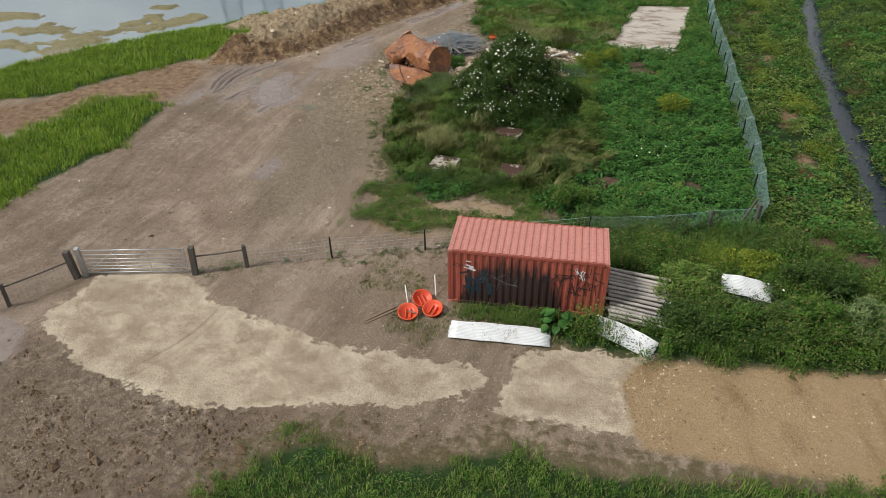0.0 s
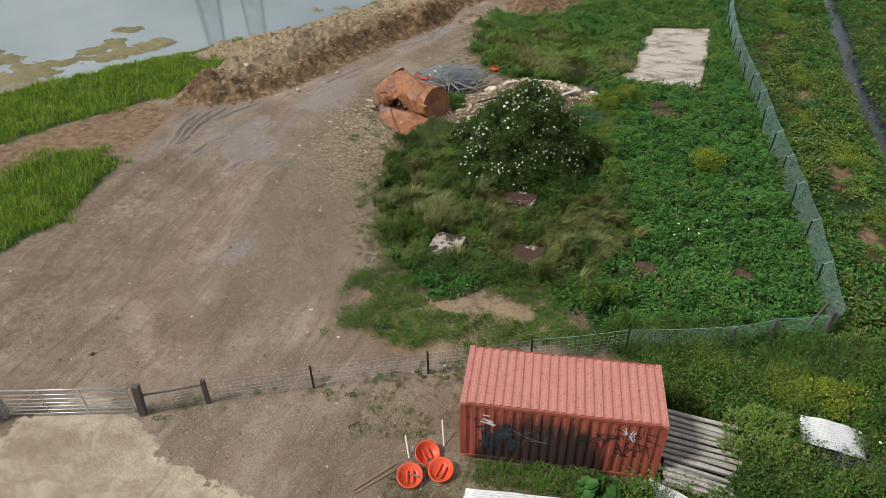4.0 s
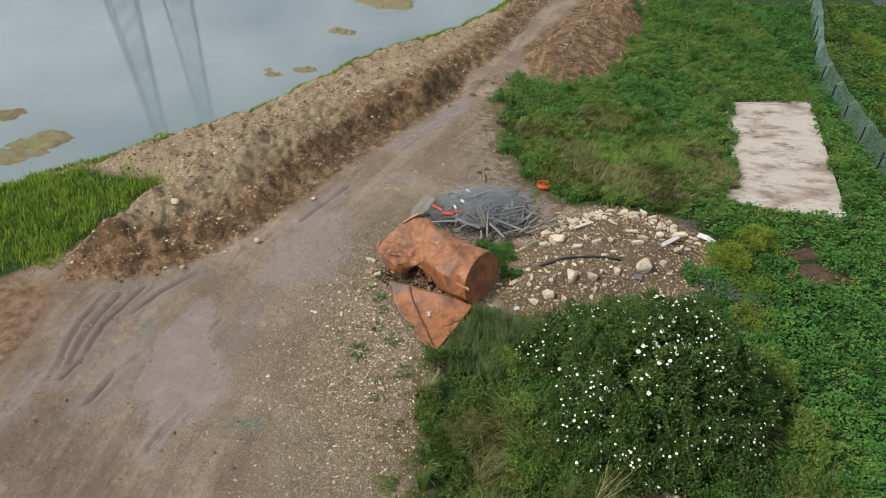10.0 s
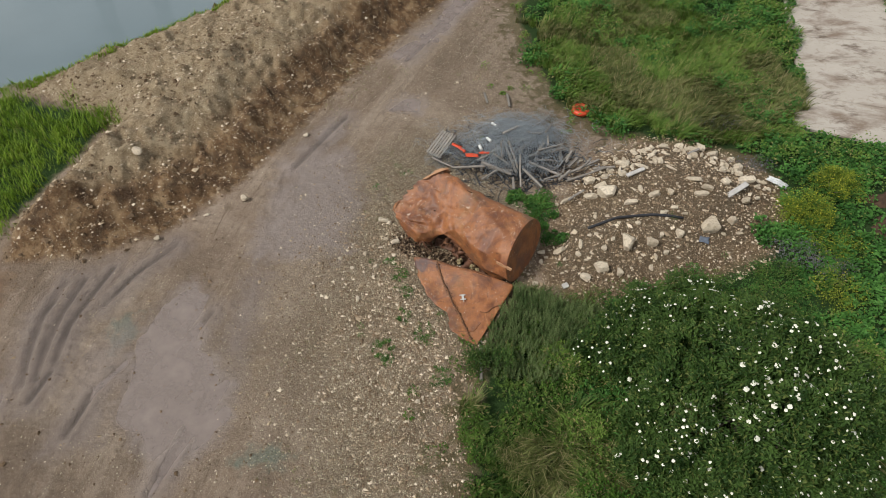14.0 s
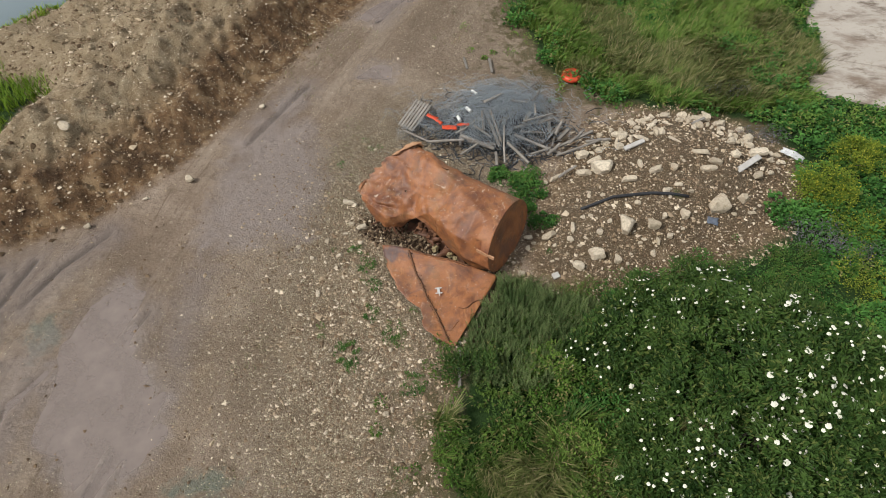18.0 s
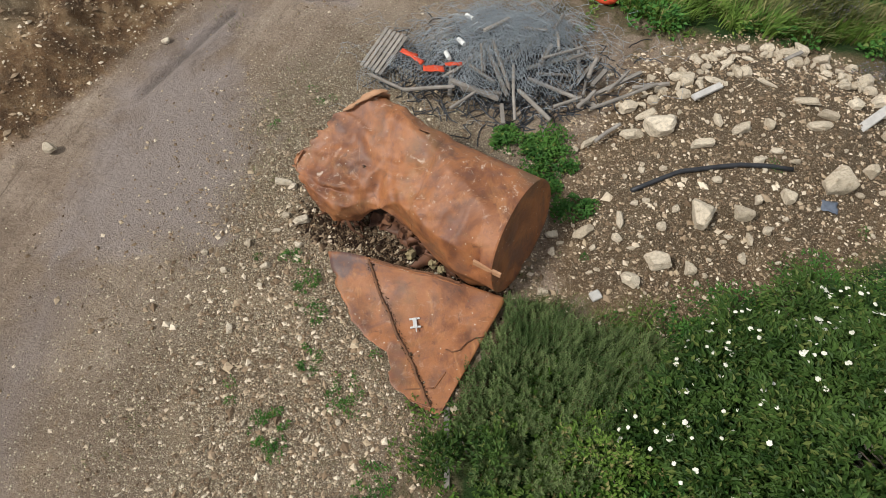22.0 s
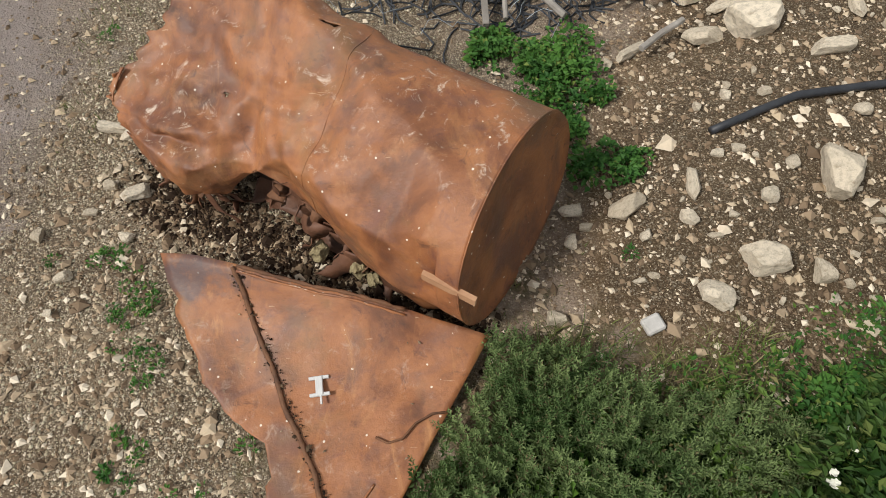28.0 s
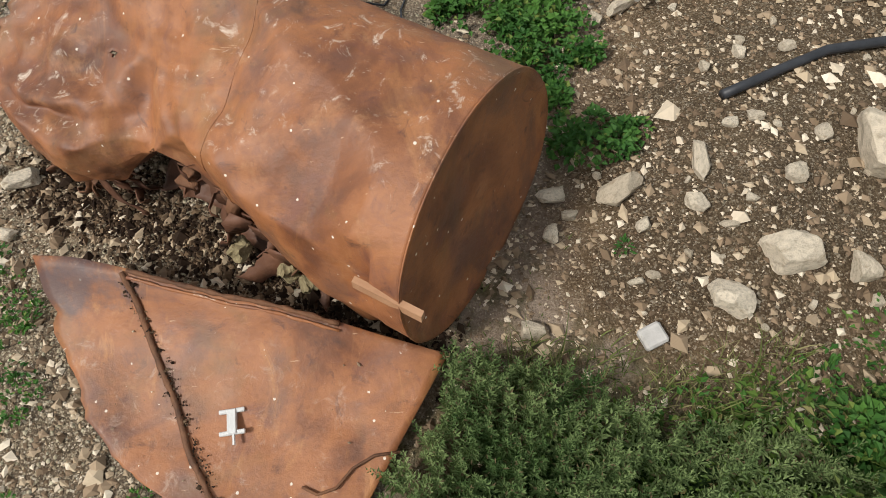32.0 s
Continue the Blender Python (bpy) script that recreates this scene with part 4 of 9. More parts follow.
def corrugated(length, high, depth, pitch, flat=0.32):
    """A trapezoid-corrugated panel in the x-z plane, ribs upright, front at y = 0."""
    xs, ys = [], []
    n = max(1, round(length / pitch))
    p = length / n
    for i in range(n):
        x0 = i * p
        xs += [x0, x0 + p * flat, x0 + p * 0.5, x0 + p * (0.5 + flat)]
        ys += [0, 0, depth, depth]
    xs.append(length)
    ys.append(0)
    m = len(xs)
    v = [(x, y, z) for z in (0, high) for x, y in zip(xs, ys)]
    f = np.array([(i, i + 1, m + i + 1, m + i) for i in range(m - 1)])
    return np.array(v), f


container = thing("shipping_container", "rust-red corrugated steel container with scrawled and burnt side", "container")


def panel(name, length, high, depth, pitch, m, mat, label=""):
    v, f = corrugated(length, high, depth, pitch)
    v = np.array([m @ Vector(p) for p in v])
    ob = part(name, mesh_np(name, v, f, mat), mat, container, label)
    sol = ob.modifiers.new("thickness", "SOLIDIFY")
    sol.thickness, sol.offset = 0.012, 0
    return ob


panel("side_panel", CL - 0.19, CH - 0.3, 0.045, 0.285, pose(0.095, 0.02, 0.16), M_CRED, "red corrugated side with black burn marks")
panel("side_panel", CL - 0.3, CH - 0.3, 0.045, 0.285, pose(CL - 0.15, CD - 0.02, 0.16, 0, 0, 180), M_CRED)
panel("end_panel", CD - 0.3, CH - 0.3, 0.04, 0.28, pose(0.02, CD - 0.15, 0.16, 0, 0, -90), M_CRED)
panel("roof_panel", CL - 0.15, CD - 0.14, 0.035, 0.27, pose(0.075, 0.07, CH - 0.006, -90, 0, 0), M_CROOF, "faded pinkish-red ribbed roof")
for y in (0.035, CD - 0.035):
    part("top_rail", box(bmesh.new(), (CL - 0.3, 0.07, 0.12), pose(CL / 2, y, CH - 0.075), 0.008), M_CRED, container)
    part("bottom_rail", box(bmesh.new(), (CL - 0.3, 0.07, 0.16), pose(CL / 2, y, 0.08), 0.008), M_CRED, container)
for x in (0.04, CL - 0.04):
    part("end_rail", box(bmesh.new(), (0.08, CD - 0.3, 0.12), pose(x, CD / 2, CH - 0.075), 0.008), M_CROOF, container)
    part("end_sill", box(bmesh.new(), (0.08, CD - 0.3, 0.16), pose(x, CD / 2, 0.08), 0.008), M_CRED, container)
    for y in (0.06, CD - 0.06):
        part("corner_post", box(bmesh.new(), (0.11, 0.11, CH - 0.26), pose(x, y, CH / 2), 0.012), M_CRED, container)
        for z in (0.06, CH - 0.055):
            part("corner_casting", box(bmesh.new(), (0.178, 0.162, 0.118), pose(0.089 if x < 1 else CL - 0.089, 0.081 if y < 1 else CD - 0.081, z), 0.012), M_CROOF, container)
for i in range(2):
    y0 = 0.16 + i * (CD - 0.32) / 2
    door = part("door", box(bmesh.new(), (0.05, (CD - 0.34) / 2, CH - 0.32), pose(CL - 0.035, y0 + (CD - 0.32) / 4, CH / 2), 0.01), M_CRED, container)
    for dy in (0.28, 0.78):
        b = tube(bmesh.new(), [(CL + 0.02, y0 + dy, 0.2), (CL + 0.02, y0 + dy, CH - 0.2)], 0.017)
        part("lock_rod", b, M_CROOF, door)
    part("handle", box(bmesh.new(), (0.02, 0.34, 0.03), pose(CL + 0.035, y0 + 0.55, 1.15), 0.004), M_GALV, door)


def strokes(name, x0, x1, z0, z1, n, thick, mat, label, seed, angles=(8, 25, 70, 95, 150, 40, 115)):
    """Illegible sprayed scrawl: plain bars of paint just proud of the panel."""
    r = random.Random(seed)
    for i in range(n):
        px, pz = x0 + (x1 - x0) * (i + r.random()) / n, z0 + (z1 - z0) * r.random()
        ln = (z1 - z0) * r.uniform(0.35, 0.9)
        ang = r.choice(angles) + r.uniform(-12, 12)
        part(name, box(bmesh.new(), (ln, 0.004, thick * r.uniform(0.7, 1.3)), pose(px, 0.009 + 0.0006 * (i % 5), pz, 0, ang, 0)), mat, container, label)


M_SPRAYK = plain_material("black_spray", (0.012, 0.012, 0.014), (0.03, 0.028, 0.03), 8, 0.5)
M_SPRAYW = plain_material("white_spray", (0.55, 0.56, 0.58), (0.72, 0.72, 0.72), 8, 0.6)
M_SPRAYG = plain_material("grey_spray", (0.10, 0.13, 0.14), (0.22, 0.26, 0.27), 8, 0.6)
M_SPRAYB = plain_material("dark_blue_spray", (0.010, 0.019, 0.028), (0.020, 0.040, 0.052), 8, 0.5)
strokes("paint_stroke", 3.6, 5.8, 1.0, 1.75, 26, 0.035, M_SPRAYK, "black illegible sprayed scrawl", 3)
strokes("paint_stroke", 4.2, 5.75, 1.75, 2.2, 13, 0.028, M_SPRAYK, "", 4)
strokes("paint_stroke", 0.18, 0.75, 1.80, 1.98, 7, 0.024, M_SPRAYK, "", 5)
strokes("paint_stroke", 4.85, 5.2, 1.75, 2.15, 9, 0.03, M_SPRAYW, "white illegible sprayed scrawl", 6)
strokes("paint_stroke", 0.75, 1.0, 1.72, 2.15, 7, 0.06, M_SPRAYW, "", 7)
strokes("paint_stroke", 0.62, 1.75, 0.75, 1.6, 18, 0.10, M_SPRAYB, "dark blue block of sprayed paint", 8, (80, 95, 100, 88, 0, 172))
strokes("paint_stroke", 1.2, 2.7, 1.0, 1.6, 15, 0.009, M_SPRAYG, "thin grey sprayed outlines", 9)
strokes("paint_stroke", 2.0, 3.3, 1.55, 1.95, 10, 0.022, M_SPRAYK, "", 10)

# ---- poles, corrugated sheets, red tubs by the container ----
r0 = random.Random(11)
for i in range(26):
    layer = i // 13
    y = -0.15 + (i % 13) * 0.205 + r0.uniform(-0.04, 0.04)
    z = height1(7.5, y) + 0.24 + layer * 0.13 + r0.uniform(0, 0.03) + 0.03 * (i % 13)
    bm = bmesh.new()
    ln = r0.uniform(2.3, 2.75)
    rad = r0.uniform(0.055, 0.075)
    tube(bm, [(0, 0, 0), (ln * 0.5, r0.uniform(-0.03, 0.03), 0.02), (ln, 0, 0.03)], [rad, rad * 0.96, rad * 0.88], 9)
    p = new("wooden_pole", bm_mesh("wooden_pole", bm, M_POLE, False))
    p.matrix_world = pose(6.22 + r0.uniform(-0.08, 0.12), y, z, 0, r0.uniform(-2, 1), -13 + r0.uniform(-3, 3))
    tagged(p, "grey weathered round fence pole stacked beside the container", "pole", "stacked poles")


def tin_sheet(w, d, m, label, curl=0.0, seed=1):
    n = int(d / 0.019)
    rows = 12
    rr = random.Random(seed)
    v, f = [], []
    for j in range(rows + 1):
        for i in range(n + 1):
            x, y = w * (j / rows), d * (i / n)
            z = 0.022 * math.sin(i * math.pi / 2 * 1.0) + curl * math.sin(j / rows * 3.1) * (0.4 + i / n) + 0.015 * math.sin(j * 1.3 + i * 0.05)
            ex = 0.04 * rr.uniform(-1, 1) if j in (0, rows) else 0
            v.append((x + ex, y, z))
    for j in range(rows):
        for i in range(n):
            a = j * (n + 1) + i
            f.append((a, a + 1, a + n + 2, a + n + 1))
    ob = new("corrugated_sheet", mesh_np("corrugated_sheet", v, np.array(f), M_TIN, True))
    ob.matrix_world = m
    s = ob.modifiers.new("thickness", "SOLIDIFY")
    s.thickness = 0.006
    return tagged(ob, label, "metal sheet", "loose corrugated sheets")


tin_sheet(3.8, 0.95, pose(0.35, -2.15, 0.08, 1, 0, 1.5), "whitish corrugated steel sheet lying on the mud", 0.03, 1)
tin_sheet(2.5, 0.95, pose(5.45, -0.95, 0.16, 4, 3, -26), "whitish corrugated steel sheet half under weeds", 0.08, 2)
tin_sheet(1.9, 1.05, pose(10.6, 1.75, 0.55, 6, 4, -10), "dented whitish corrugated sheet among the weeds", 0.10, 3)
tin_sheet(0.8, 0.2, pose(4.42, 28.92, 0.34, 24, 12, -26), "small bent grey metal sheet at the rubble's edge", 0.08, 4)


def tub(x, y, tilt, rz, stick):
    """A round red plastic trough with ribs in it, and a loose white stick."""
    z = height1(x, y)
    t = thing("red_tub", "round orange-red plastic tub lying open in the grass", "tub", "red tubs by the container", (x, y, z), rz)
    prof = [(0.0, 0.05), (0.22, 0.05), (0.26, 0.10), (0.33, 0.11), (0.37, 0.24), (0.41, 0.25), (0.41, 0.21), (0.385, 0.19), (0.35, 0.02), (0.30, 0.0), (0.0, 0.0)]
    n = 28
    v, f = [], []
    for i in range(n):
        q = 2 * math.pi * i / n
        v += [(a * math.cos(q), a * math.sin(q), b) for a, b in prof]
    k = len(prof)
    for i in range(n):
        for j in range(k - 1):
            f.append((i * k + j, i * k + j + 1, ((i + 1) % n) * k + j + 1, ((i + 1) % n) * k + j))
    m = pose(0, 0, 0.02, tilt, 0, 0)
    bowl = part("bowl", mesh_np("bowl", np.array([m @ Vector(p) for p in v]), np.array(f), M_RED, True), M_RED, t)
    for dx in (-0.09, 0.09):
        part("rib", box(bmesh.new(), (0.05, 0.42, 0.09), m @ pose(dx, 0, 0.10), 0.012), M_RED, t)
    return t


tub(-1.42, -1.05, 14, 10, True)
tub(-0.48, -0.70, 14, -20, True)
half = tub(-1.08, -0.12, 24, 40, False)
tagged(half, "orange-red plastic tub tipped on its side", "tub")
for x, y, ln, rz, tilt in ((-1.75, 0.1, 0.72, 112, 42), (-0.72, 0.75, 0.85, 105, 52)):
    b = tube(bmesh.new(), [(0, 0, 0), (ln, 0, 0)], 0.026, 8)
    s = new("white_stick", bm_mesh("white_stick", b, M_WHITEPL))
    s.matrix_world = pose(x + 0.15, y - 0.45, height1(x, y) + 0.03, 0, -tilt, rz)
    tagged(s, "thin white plastic stick leaning up from the grass", "stick", "white sticks")
for x, y, rz, ln, w in ((-3.1, -1.75, 46, 1.6, 0.09), (-3.0, -1.85, 44, 1.5, 0.07), (-3.9, 0.55, 40, 0.5, 0.05), (-1.45, -1.0, -10, 0.42, 0.06)):
    b = box(bmesh.new(), (ln, w, 0.03), pose(ln / 2, 0, 0), 0.004)
    s = new("plank", bm_mesh("plank", b, M_OLDWOOD))
    s.matrix_world = pose(x, y, height1(x + 0.3, y + 0.3) + (0.03 if ln > 0.45 else 0.17), 0, 0, rz)
    tagged(s, "narrow weathered wooden plank lying on the ground", "plank", "loose planks")

# ---- field gate and fences ----
GL, GR = Vector((-15.58, -0.78, 0)), Vector((-11.25, 0.02, 0))
gate_dir = (GR - GL)
gate_len = gate_dir.length
gate = thing("field_gate", "closed galvanised tubular steel field gate", "gate", "", (GL.x, GL.y, height1(GL.x, GL.y)), math.degrees(math.atan2(gate_dir.y, gate_dir.x)))
for i, z in enumerate((0.20, 0.38, 0.55, 0.72, 0.91, 1.12, 1.35)):
    part("bar", tube(bmesh.new(), [(0.05, 0, z), (gate_len - 0.05, 0, z)], 0.021 if i < 6 else 0.028, 8), M_GALV, gate, "", True)
for x in (0.05, gate_len * 0.33, gate_len * 0.64, gate_len - 0.05):
    w = 0.05 if x < 1 or x > gate_len - 1 else 0.035
    part("upright", box(bmesh.new(), (w, 0.03, 1.24), pose(x, 0, 0.78), 0.006), M_GALV, gate)
part("brace", tube(bmesh.new(), [(0.08, 0.0, 0.24), (gate_len * 0.33, 0, 1.3)], 0.016, 6), M_GALV, gate)
part("latch", box(bmesh.new(), (0.06, 0.05, 0.16), pose(gate_len - 0.02, 0, 1.34), 0.008), M_GALV, gate)


LAST_POST = []


def post(x, y, high, w, mat, label, lean=0, rz=0, round_=False):
    bm = bmesh.new()
    if round_:
        tube(bm, [(0, 0, -0.25), (0, 0, high * 0.5), (0, 0, high)], [w, w, w * 0.93], 8)
    else:
        box(bm, (w * 1.9, w * 1.9, high + 0.25), pose(0, 0, high / 2 - 0.125), 0.012)
    ob = new("fence_post", bm_mesh("fence_post", bm, mat))
    ob.matrix_world = pose(x, y, height1(x, y), 0, lean, rz)
    LAST_POST.append(ob.name)
    return tagged(ob, label, "post", "fence posts")


post(-15.97, -0.98, 1.4, 0.13, M_POST, "thick dark timber gate post", -2, 14)
post(-15.70, -0.76, 1.45, 0.10, M_GALV, "grey steel gate hanging post", 1, 14)
post(-11.02, 0.05, 1.42, 0.12, M_POST, "thick dark timber gate post", 4, 14)
FRONT = [(-19.5, -5.0), (-17.6, -3.1), (-15.97, -0.98)]
FRONT2 = [(-11.02, 0.05), (-9.0, 0.85), (-5.55, 2.02), (-1.65, 3.38), (2.0, 4.55), (5.5, 5.62), (9.3, 6.3), (10.95, 6.95), (13.05, 7.55)]
SIDE = [(13.05, 7.55), (13.5, 10.6), (13.85, 13.8), (14.1, 17.0), (14.22, 19.8), (14.33, 22.7), (14.5, 25.7), (14.68, 28.3), (14.75, 30.9), (14.82, 33.1), (14.92, 35.7), (15.05, 38.4), (15.35, 41.2), (15.62, 43.9), (16.0, 46.7), (16.8, 50.2), (17.9, 53.4), (18.9, 56.4), (20.5, 61.5), (22.2, 67)]
post(-17.6, -3.1, 1.1, 0.075, M_POST, "dark timber fence post", 3, 40)
post(-19.5, -5.0, 1.1, 0.075, M_POST, "dark timber fence post", 0, 40)
post(-9.0, 0.85, 1.15, 0.08, M_POST, "dark timber fence post", 1, 20)
for x, y in FRONT2[2:6]:
    post(x, y, 1.12, 0.038, M_METALPOST, "thin black metal fence post", 0, 18, True)
post(9.3, 6.3, 1.05, 0.055, M_POST, "dark timber fence post", 1, 10)
post(10.95, 6.95, 1.1, 0.07, M_POST, "dark timber fence post", -3, 10)
post(13.05, 7.55, 1.25, 0.09, M_POST, "dark timber corner post of the fence", 0, 20)
post(12.5, 7.9, 1.35, 0.05, M_POST, "leaning timber strut at the fence corner", 24, 20)
for i, (x, y) in enumerate(SIDE[1:]):
    post(x, y, 1.22, 0.04, M_METALPOST, "thin black metal fence post", 3 * math.sin(i * 2.1), 0, True)
    arm = tube(bmesh.new(), [(0, 0, 1.2), (0.34, 0.04, 1.40)], 0.018, 6)
    part("arm", arm, M_GALV, bpy.data.objects[LAST_POST[-1]], "short pale steel arm reaching outwards")


def rail_wires(pts, levels, name, label, radius, mat, category="fence wire"):
    segs = []
    for (ax, ay), (bx, by) in zip(pts, pts[1:]):
        n = 4
        za, zb = height1(ax, ay), height1(bx, by)
        for lv in levels:
            for j in range(n):
                p, q = j / n, (j + 1) / n
                s0, s1 = -0.05 * math.sin(p * math.pi) * (lv > 0.9), -0.05 * math.sin(q * math.pi) * (lv > 0.9)
                segs.append(((ax + (bx - ax) * p, ay + (by - ay) * p, za + (zb - za) * p + lv + s0), (ax + (bx - ax) * q, ay + (by - ay) * q, za + (zb - za) * q + lv + s1)))
    ob = new(name, wires(name, segs, radius, mat))
    return tagged(ob, label, category, "", "")


def netting(pts, high, cell, name, label, radius, mat, lean=0.0, diag=True, seed=3):
    """Woven netting between posts, in one mesh."""
    rr = np.random.default_rng(seed)
    segs = []
    for (ax, ay), (bx, by) in zip(pts, pts[1:]):
        ln = math.hypot(bx - ax, by - ay)
        n = int(ln / cell)
        za, zb = height1(ax, ay) + 0.04, height1(bx, by) + 0.04
        nx, ny = (by - ay) / ln, -(bx - ax) / ln

        def at(s, z):
            s = min(max(s, 0), 1)
            bulge = lean * z / high + 0.05 * math.sin(s * math.pi) * math.sin(z * 2.6)
            return (ax + (bx - ax) * s + nx * bulge, ay + (by - ay) * s + ny * bulge, za + (zb - za) * s + z * (1 - 0.06 * math.sin(s * math.pi)))
        steps = 4
        for i in range(-int(high / cell), n + int(high / cell)):
            for sgn in ((1, -1) if diag else (0,)):
                for j in range(steps):
                    z0, z1 = high * j / steps, high * (j + 1) / steps
                    s0, s1 = (i * cell + sgn * z0) / ln, (i * cell + sgn * z1) / ln
                    if max(s0, s1) < 0 or min(s0, s1) > 1:
                        continue
                    segs.append((at(s0, z0), at(s1, z1)))
        for z in ((0.02, high) if diag else np.arange(0.05, high + 0.01, 0.16)):
            for j in range(4):
                segs.append((at(j / 4, z), at((j + 1) / 4, z)))
    ob = new(name, wires(name, segs, radius, mat))
    return tagged(ob, label, "fence netting", "")


netting(FRONT2[:6], 0.95, 0.17, "wire_netting", "thin grey stock netting between the fence posts", 0.0032, M_WIRE, 0, False)
netting(FRONT, 0.95, 0.17, "wire_netting", "thin grey stock netting beside the gate", 0.0032, M_WIRE, 0, False)
netting(FRONT2[5:], 1.05, 0.13, "plastic_netting", "thin green netting along the fence", 0.0028, M_NET, 0.06)
netting(SIDE, 1.4, 0.075, "plastic_netting", "green plastic netting along the long fence", 0.0042, M_NET, 0.34)
rail_wires(FRONT2[4:], (1.08,), "top_wire", "pale green top line of the fence", 0.010, M_NET)
rail_wires(FRONT2[1:5], (0.35, 0.7, 1.05), "stock_wire", "thin grey wires of the fence", 0.004, M_WIRE)
for a, b in ((FRONT[0], FRONT[1]), (FRONT[1], FRONT[2]), (FRONT2[0], FRONT2[1])):
    bm = tube(bmesh.new(), [(*a, height1(*a) + 0.92), ((a[0] + b[0]) / 2, (a[1] + b[1]) / 2, height1(*a) + 0.90), (*b, height1(*b) + 0.92)], 0.032, 7)
    tagged(new("fence_rail", bm_mesh("fence_rail", bm, M_POST)), "round dark timber fence rail beside the gate", "rail", "fence rails")

# ---- concrete slab and hatches ----
slab = thing("concrete_slab", "stained pale concrete slab cast in bays, weeds at its edges", "slab")
S_TL, S_TR, S_BR, S_BL = Vector((9.15, 43.3, 0)), Vector((14.5, 43.9, 0)), Vector((11.7, 30.75, 0)), Vector((6.6, 32.4, 0))
for i in range(5):
    t0, t1 = i / 5 + 0.001, (i + 1) / 5 - 0.001
    quad = [S_TL.lerp(S_BL, t0), S_TR.lerp(S_BR, t0), S_TR.lerp(S_BR, t1), S_TL.lerp(S_BL, t1)]
    if i < 4:
        inset = 0.55 if i > 1 else 0.2
        quad[0] = quad[0].lerp(quad[1], inset * 0.12)
        quad[3] = quad[3].lerp(quad[2], inset * 0.12)
    bm = bmesh.new()
    lo = [bm.verts.new((p.x, p.y, -0.2)) for p in quad]
    hi = [bm.verts.new((p.x, p.y, 0.11 + 0.008 * (i % 2))) for p in quad]
    bm.faces.new(hi)
    bm.faces.new(lo[::-1])
    for j in range(4):
        bm.faces.new((lo[j], lo[(j + 1) % 4], hi[(j + 1) % 4], hi[j]))
    bmesh.ops.bevel(bm, geom=[e for e in bm.edges if all(v.co.z > 0 for v in e.verts)], offset=0.015, segments=1, affect="EDGES")
    part("bay", bm, M_CONC, slab)


def hatch(x, y, w, d, rz, high, mat, label):
    bm = bmesh.new()
    box(bm, (w, d, high + 0.2), pose(0, 0, high / 2 - 0.1), 0.03)
    bmesh.ops.subdivide_edges(bm, edges=bm.edges[:], cuts=3, use_grid_fill=True)
    for v in bm.verts:
        v.co += Vector([0.018 * c for c in noise.noise_vector(v.co * 3.1 + Vector((x, y, 0)))])
    ob = new("concrete_pad", bm_mesh("concrete_pad", bm, mat))
    ob.matrix_world = pose(x, y, height1(x, y), 0, 0, rz)
    return tagged(ob, label, "concrete pad", "old concrete pads")


hatch(-2.2, 11.1, 1.42, 1.55, -10, 0.32, M_MOSSCONC, "mossy square concrete pad in long grass")
hatch(1.5, 10.75, 1.38, 1.40, -7, 0.30, M_MOSSDARK, "dark mossy concrete pad sunk in grass")
hatch(0.75, 15.6, 1.75, 1.1, -12, 0.22, M_MOSSDARK, "reddish mossy concrete pad half under the bush")


def soil_patch(x, y, a, b, rz):
    bm = bmesh.new()
    n = 26
    c = bm.verts.new((0, 0, 0.06))
    ring = []
    for i in range(n):
        q = 2 * math.pi * i / n
        k = 1 + 0.55 * noise.noise(Vector((math.cos(q) * 1.9 + x, math.sin(q) * 1.9 + y, 0))) + 0.2 * noise.noise(Vector((math.cos(q) * 5 + x, math.sin(q) * 5 + y, 3)))
        ring.append(bm.verts.new((a * k * math.cos(q), b * k * math.sin(q), -0.05)))
    mid = [bm.verts.new((v.co.x * 0.6, v.co.y * 0.6, 0.07 + 0.04 * noise.noise(v.co * 2))) for v in ring]
    for i in range(n):
        bm.faces.new((ring[i], ring[(i + 1) % n], mid[(i + 1) % n], mid[i]))
        bm.faces.new((mid[i], mid[(i + 1) % n], c))
    ob = new("bare_soil", bm_mesh("bare_soil", bm, M_SOIL, True))
    ob.matrix_world = pose(x, y, height1(x, y) + 0.03, 0, 0, rz)
    return tagged(ob, "patch of dark bare soil between weeds", "soil", kind="stuff")


BARE = [(6.5, 10.7, 1.2, 0.6, 18), (8.9, 26.9, 1.5, 0.75, 10), (8.9, 28.4, 1.1, 0.4, 8), (10.6, 11.0, 0.7, 0.5, 0), (15.6, 6.3, 1.2, 0.8, 30), (17.0, 5.2, 1.0, 1.6, 10), (5.6, 33.5, 0.5, 0.4, 0)]
for b in BARE:
    soil_patch(*b)

# ---- crushed steel tank and torn plate ----
M_BLOCK = plain_material("pale_grey_block", (0.40, 0.385, 0.36), (0.60, 0.58, 0.55), 9, 0.9)
M_SCRAP = plain_material("blue_grey_plastic", (0.09, 0.11, 0.15), (0.17, 0.20, 0.25), 9, 0.5)
M_FOAM = plain_material("crumbly_yellow_foam", (0.20, 0.155, 0.08), (0.50, 0.42, 0.24), 14, 0.95, 0, (1, 1, 1), 0.8)
M_RUSTPALE = plain_material("pale_rust", (0.36, 0.19, 0.10), (0.52, 0.30, 0.17), 6, 0.7)
AX, PX, UP = Vector((-0.905, 0.425, 0)), Vector((-0.425, -0.905, 0)), Vector((0, 0, 1))
CAP = Vector((-4.95, 24.69, 0))
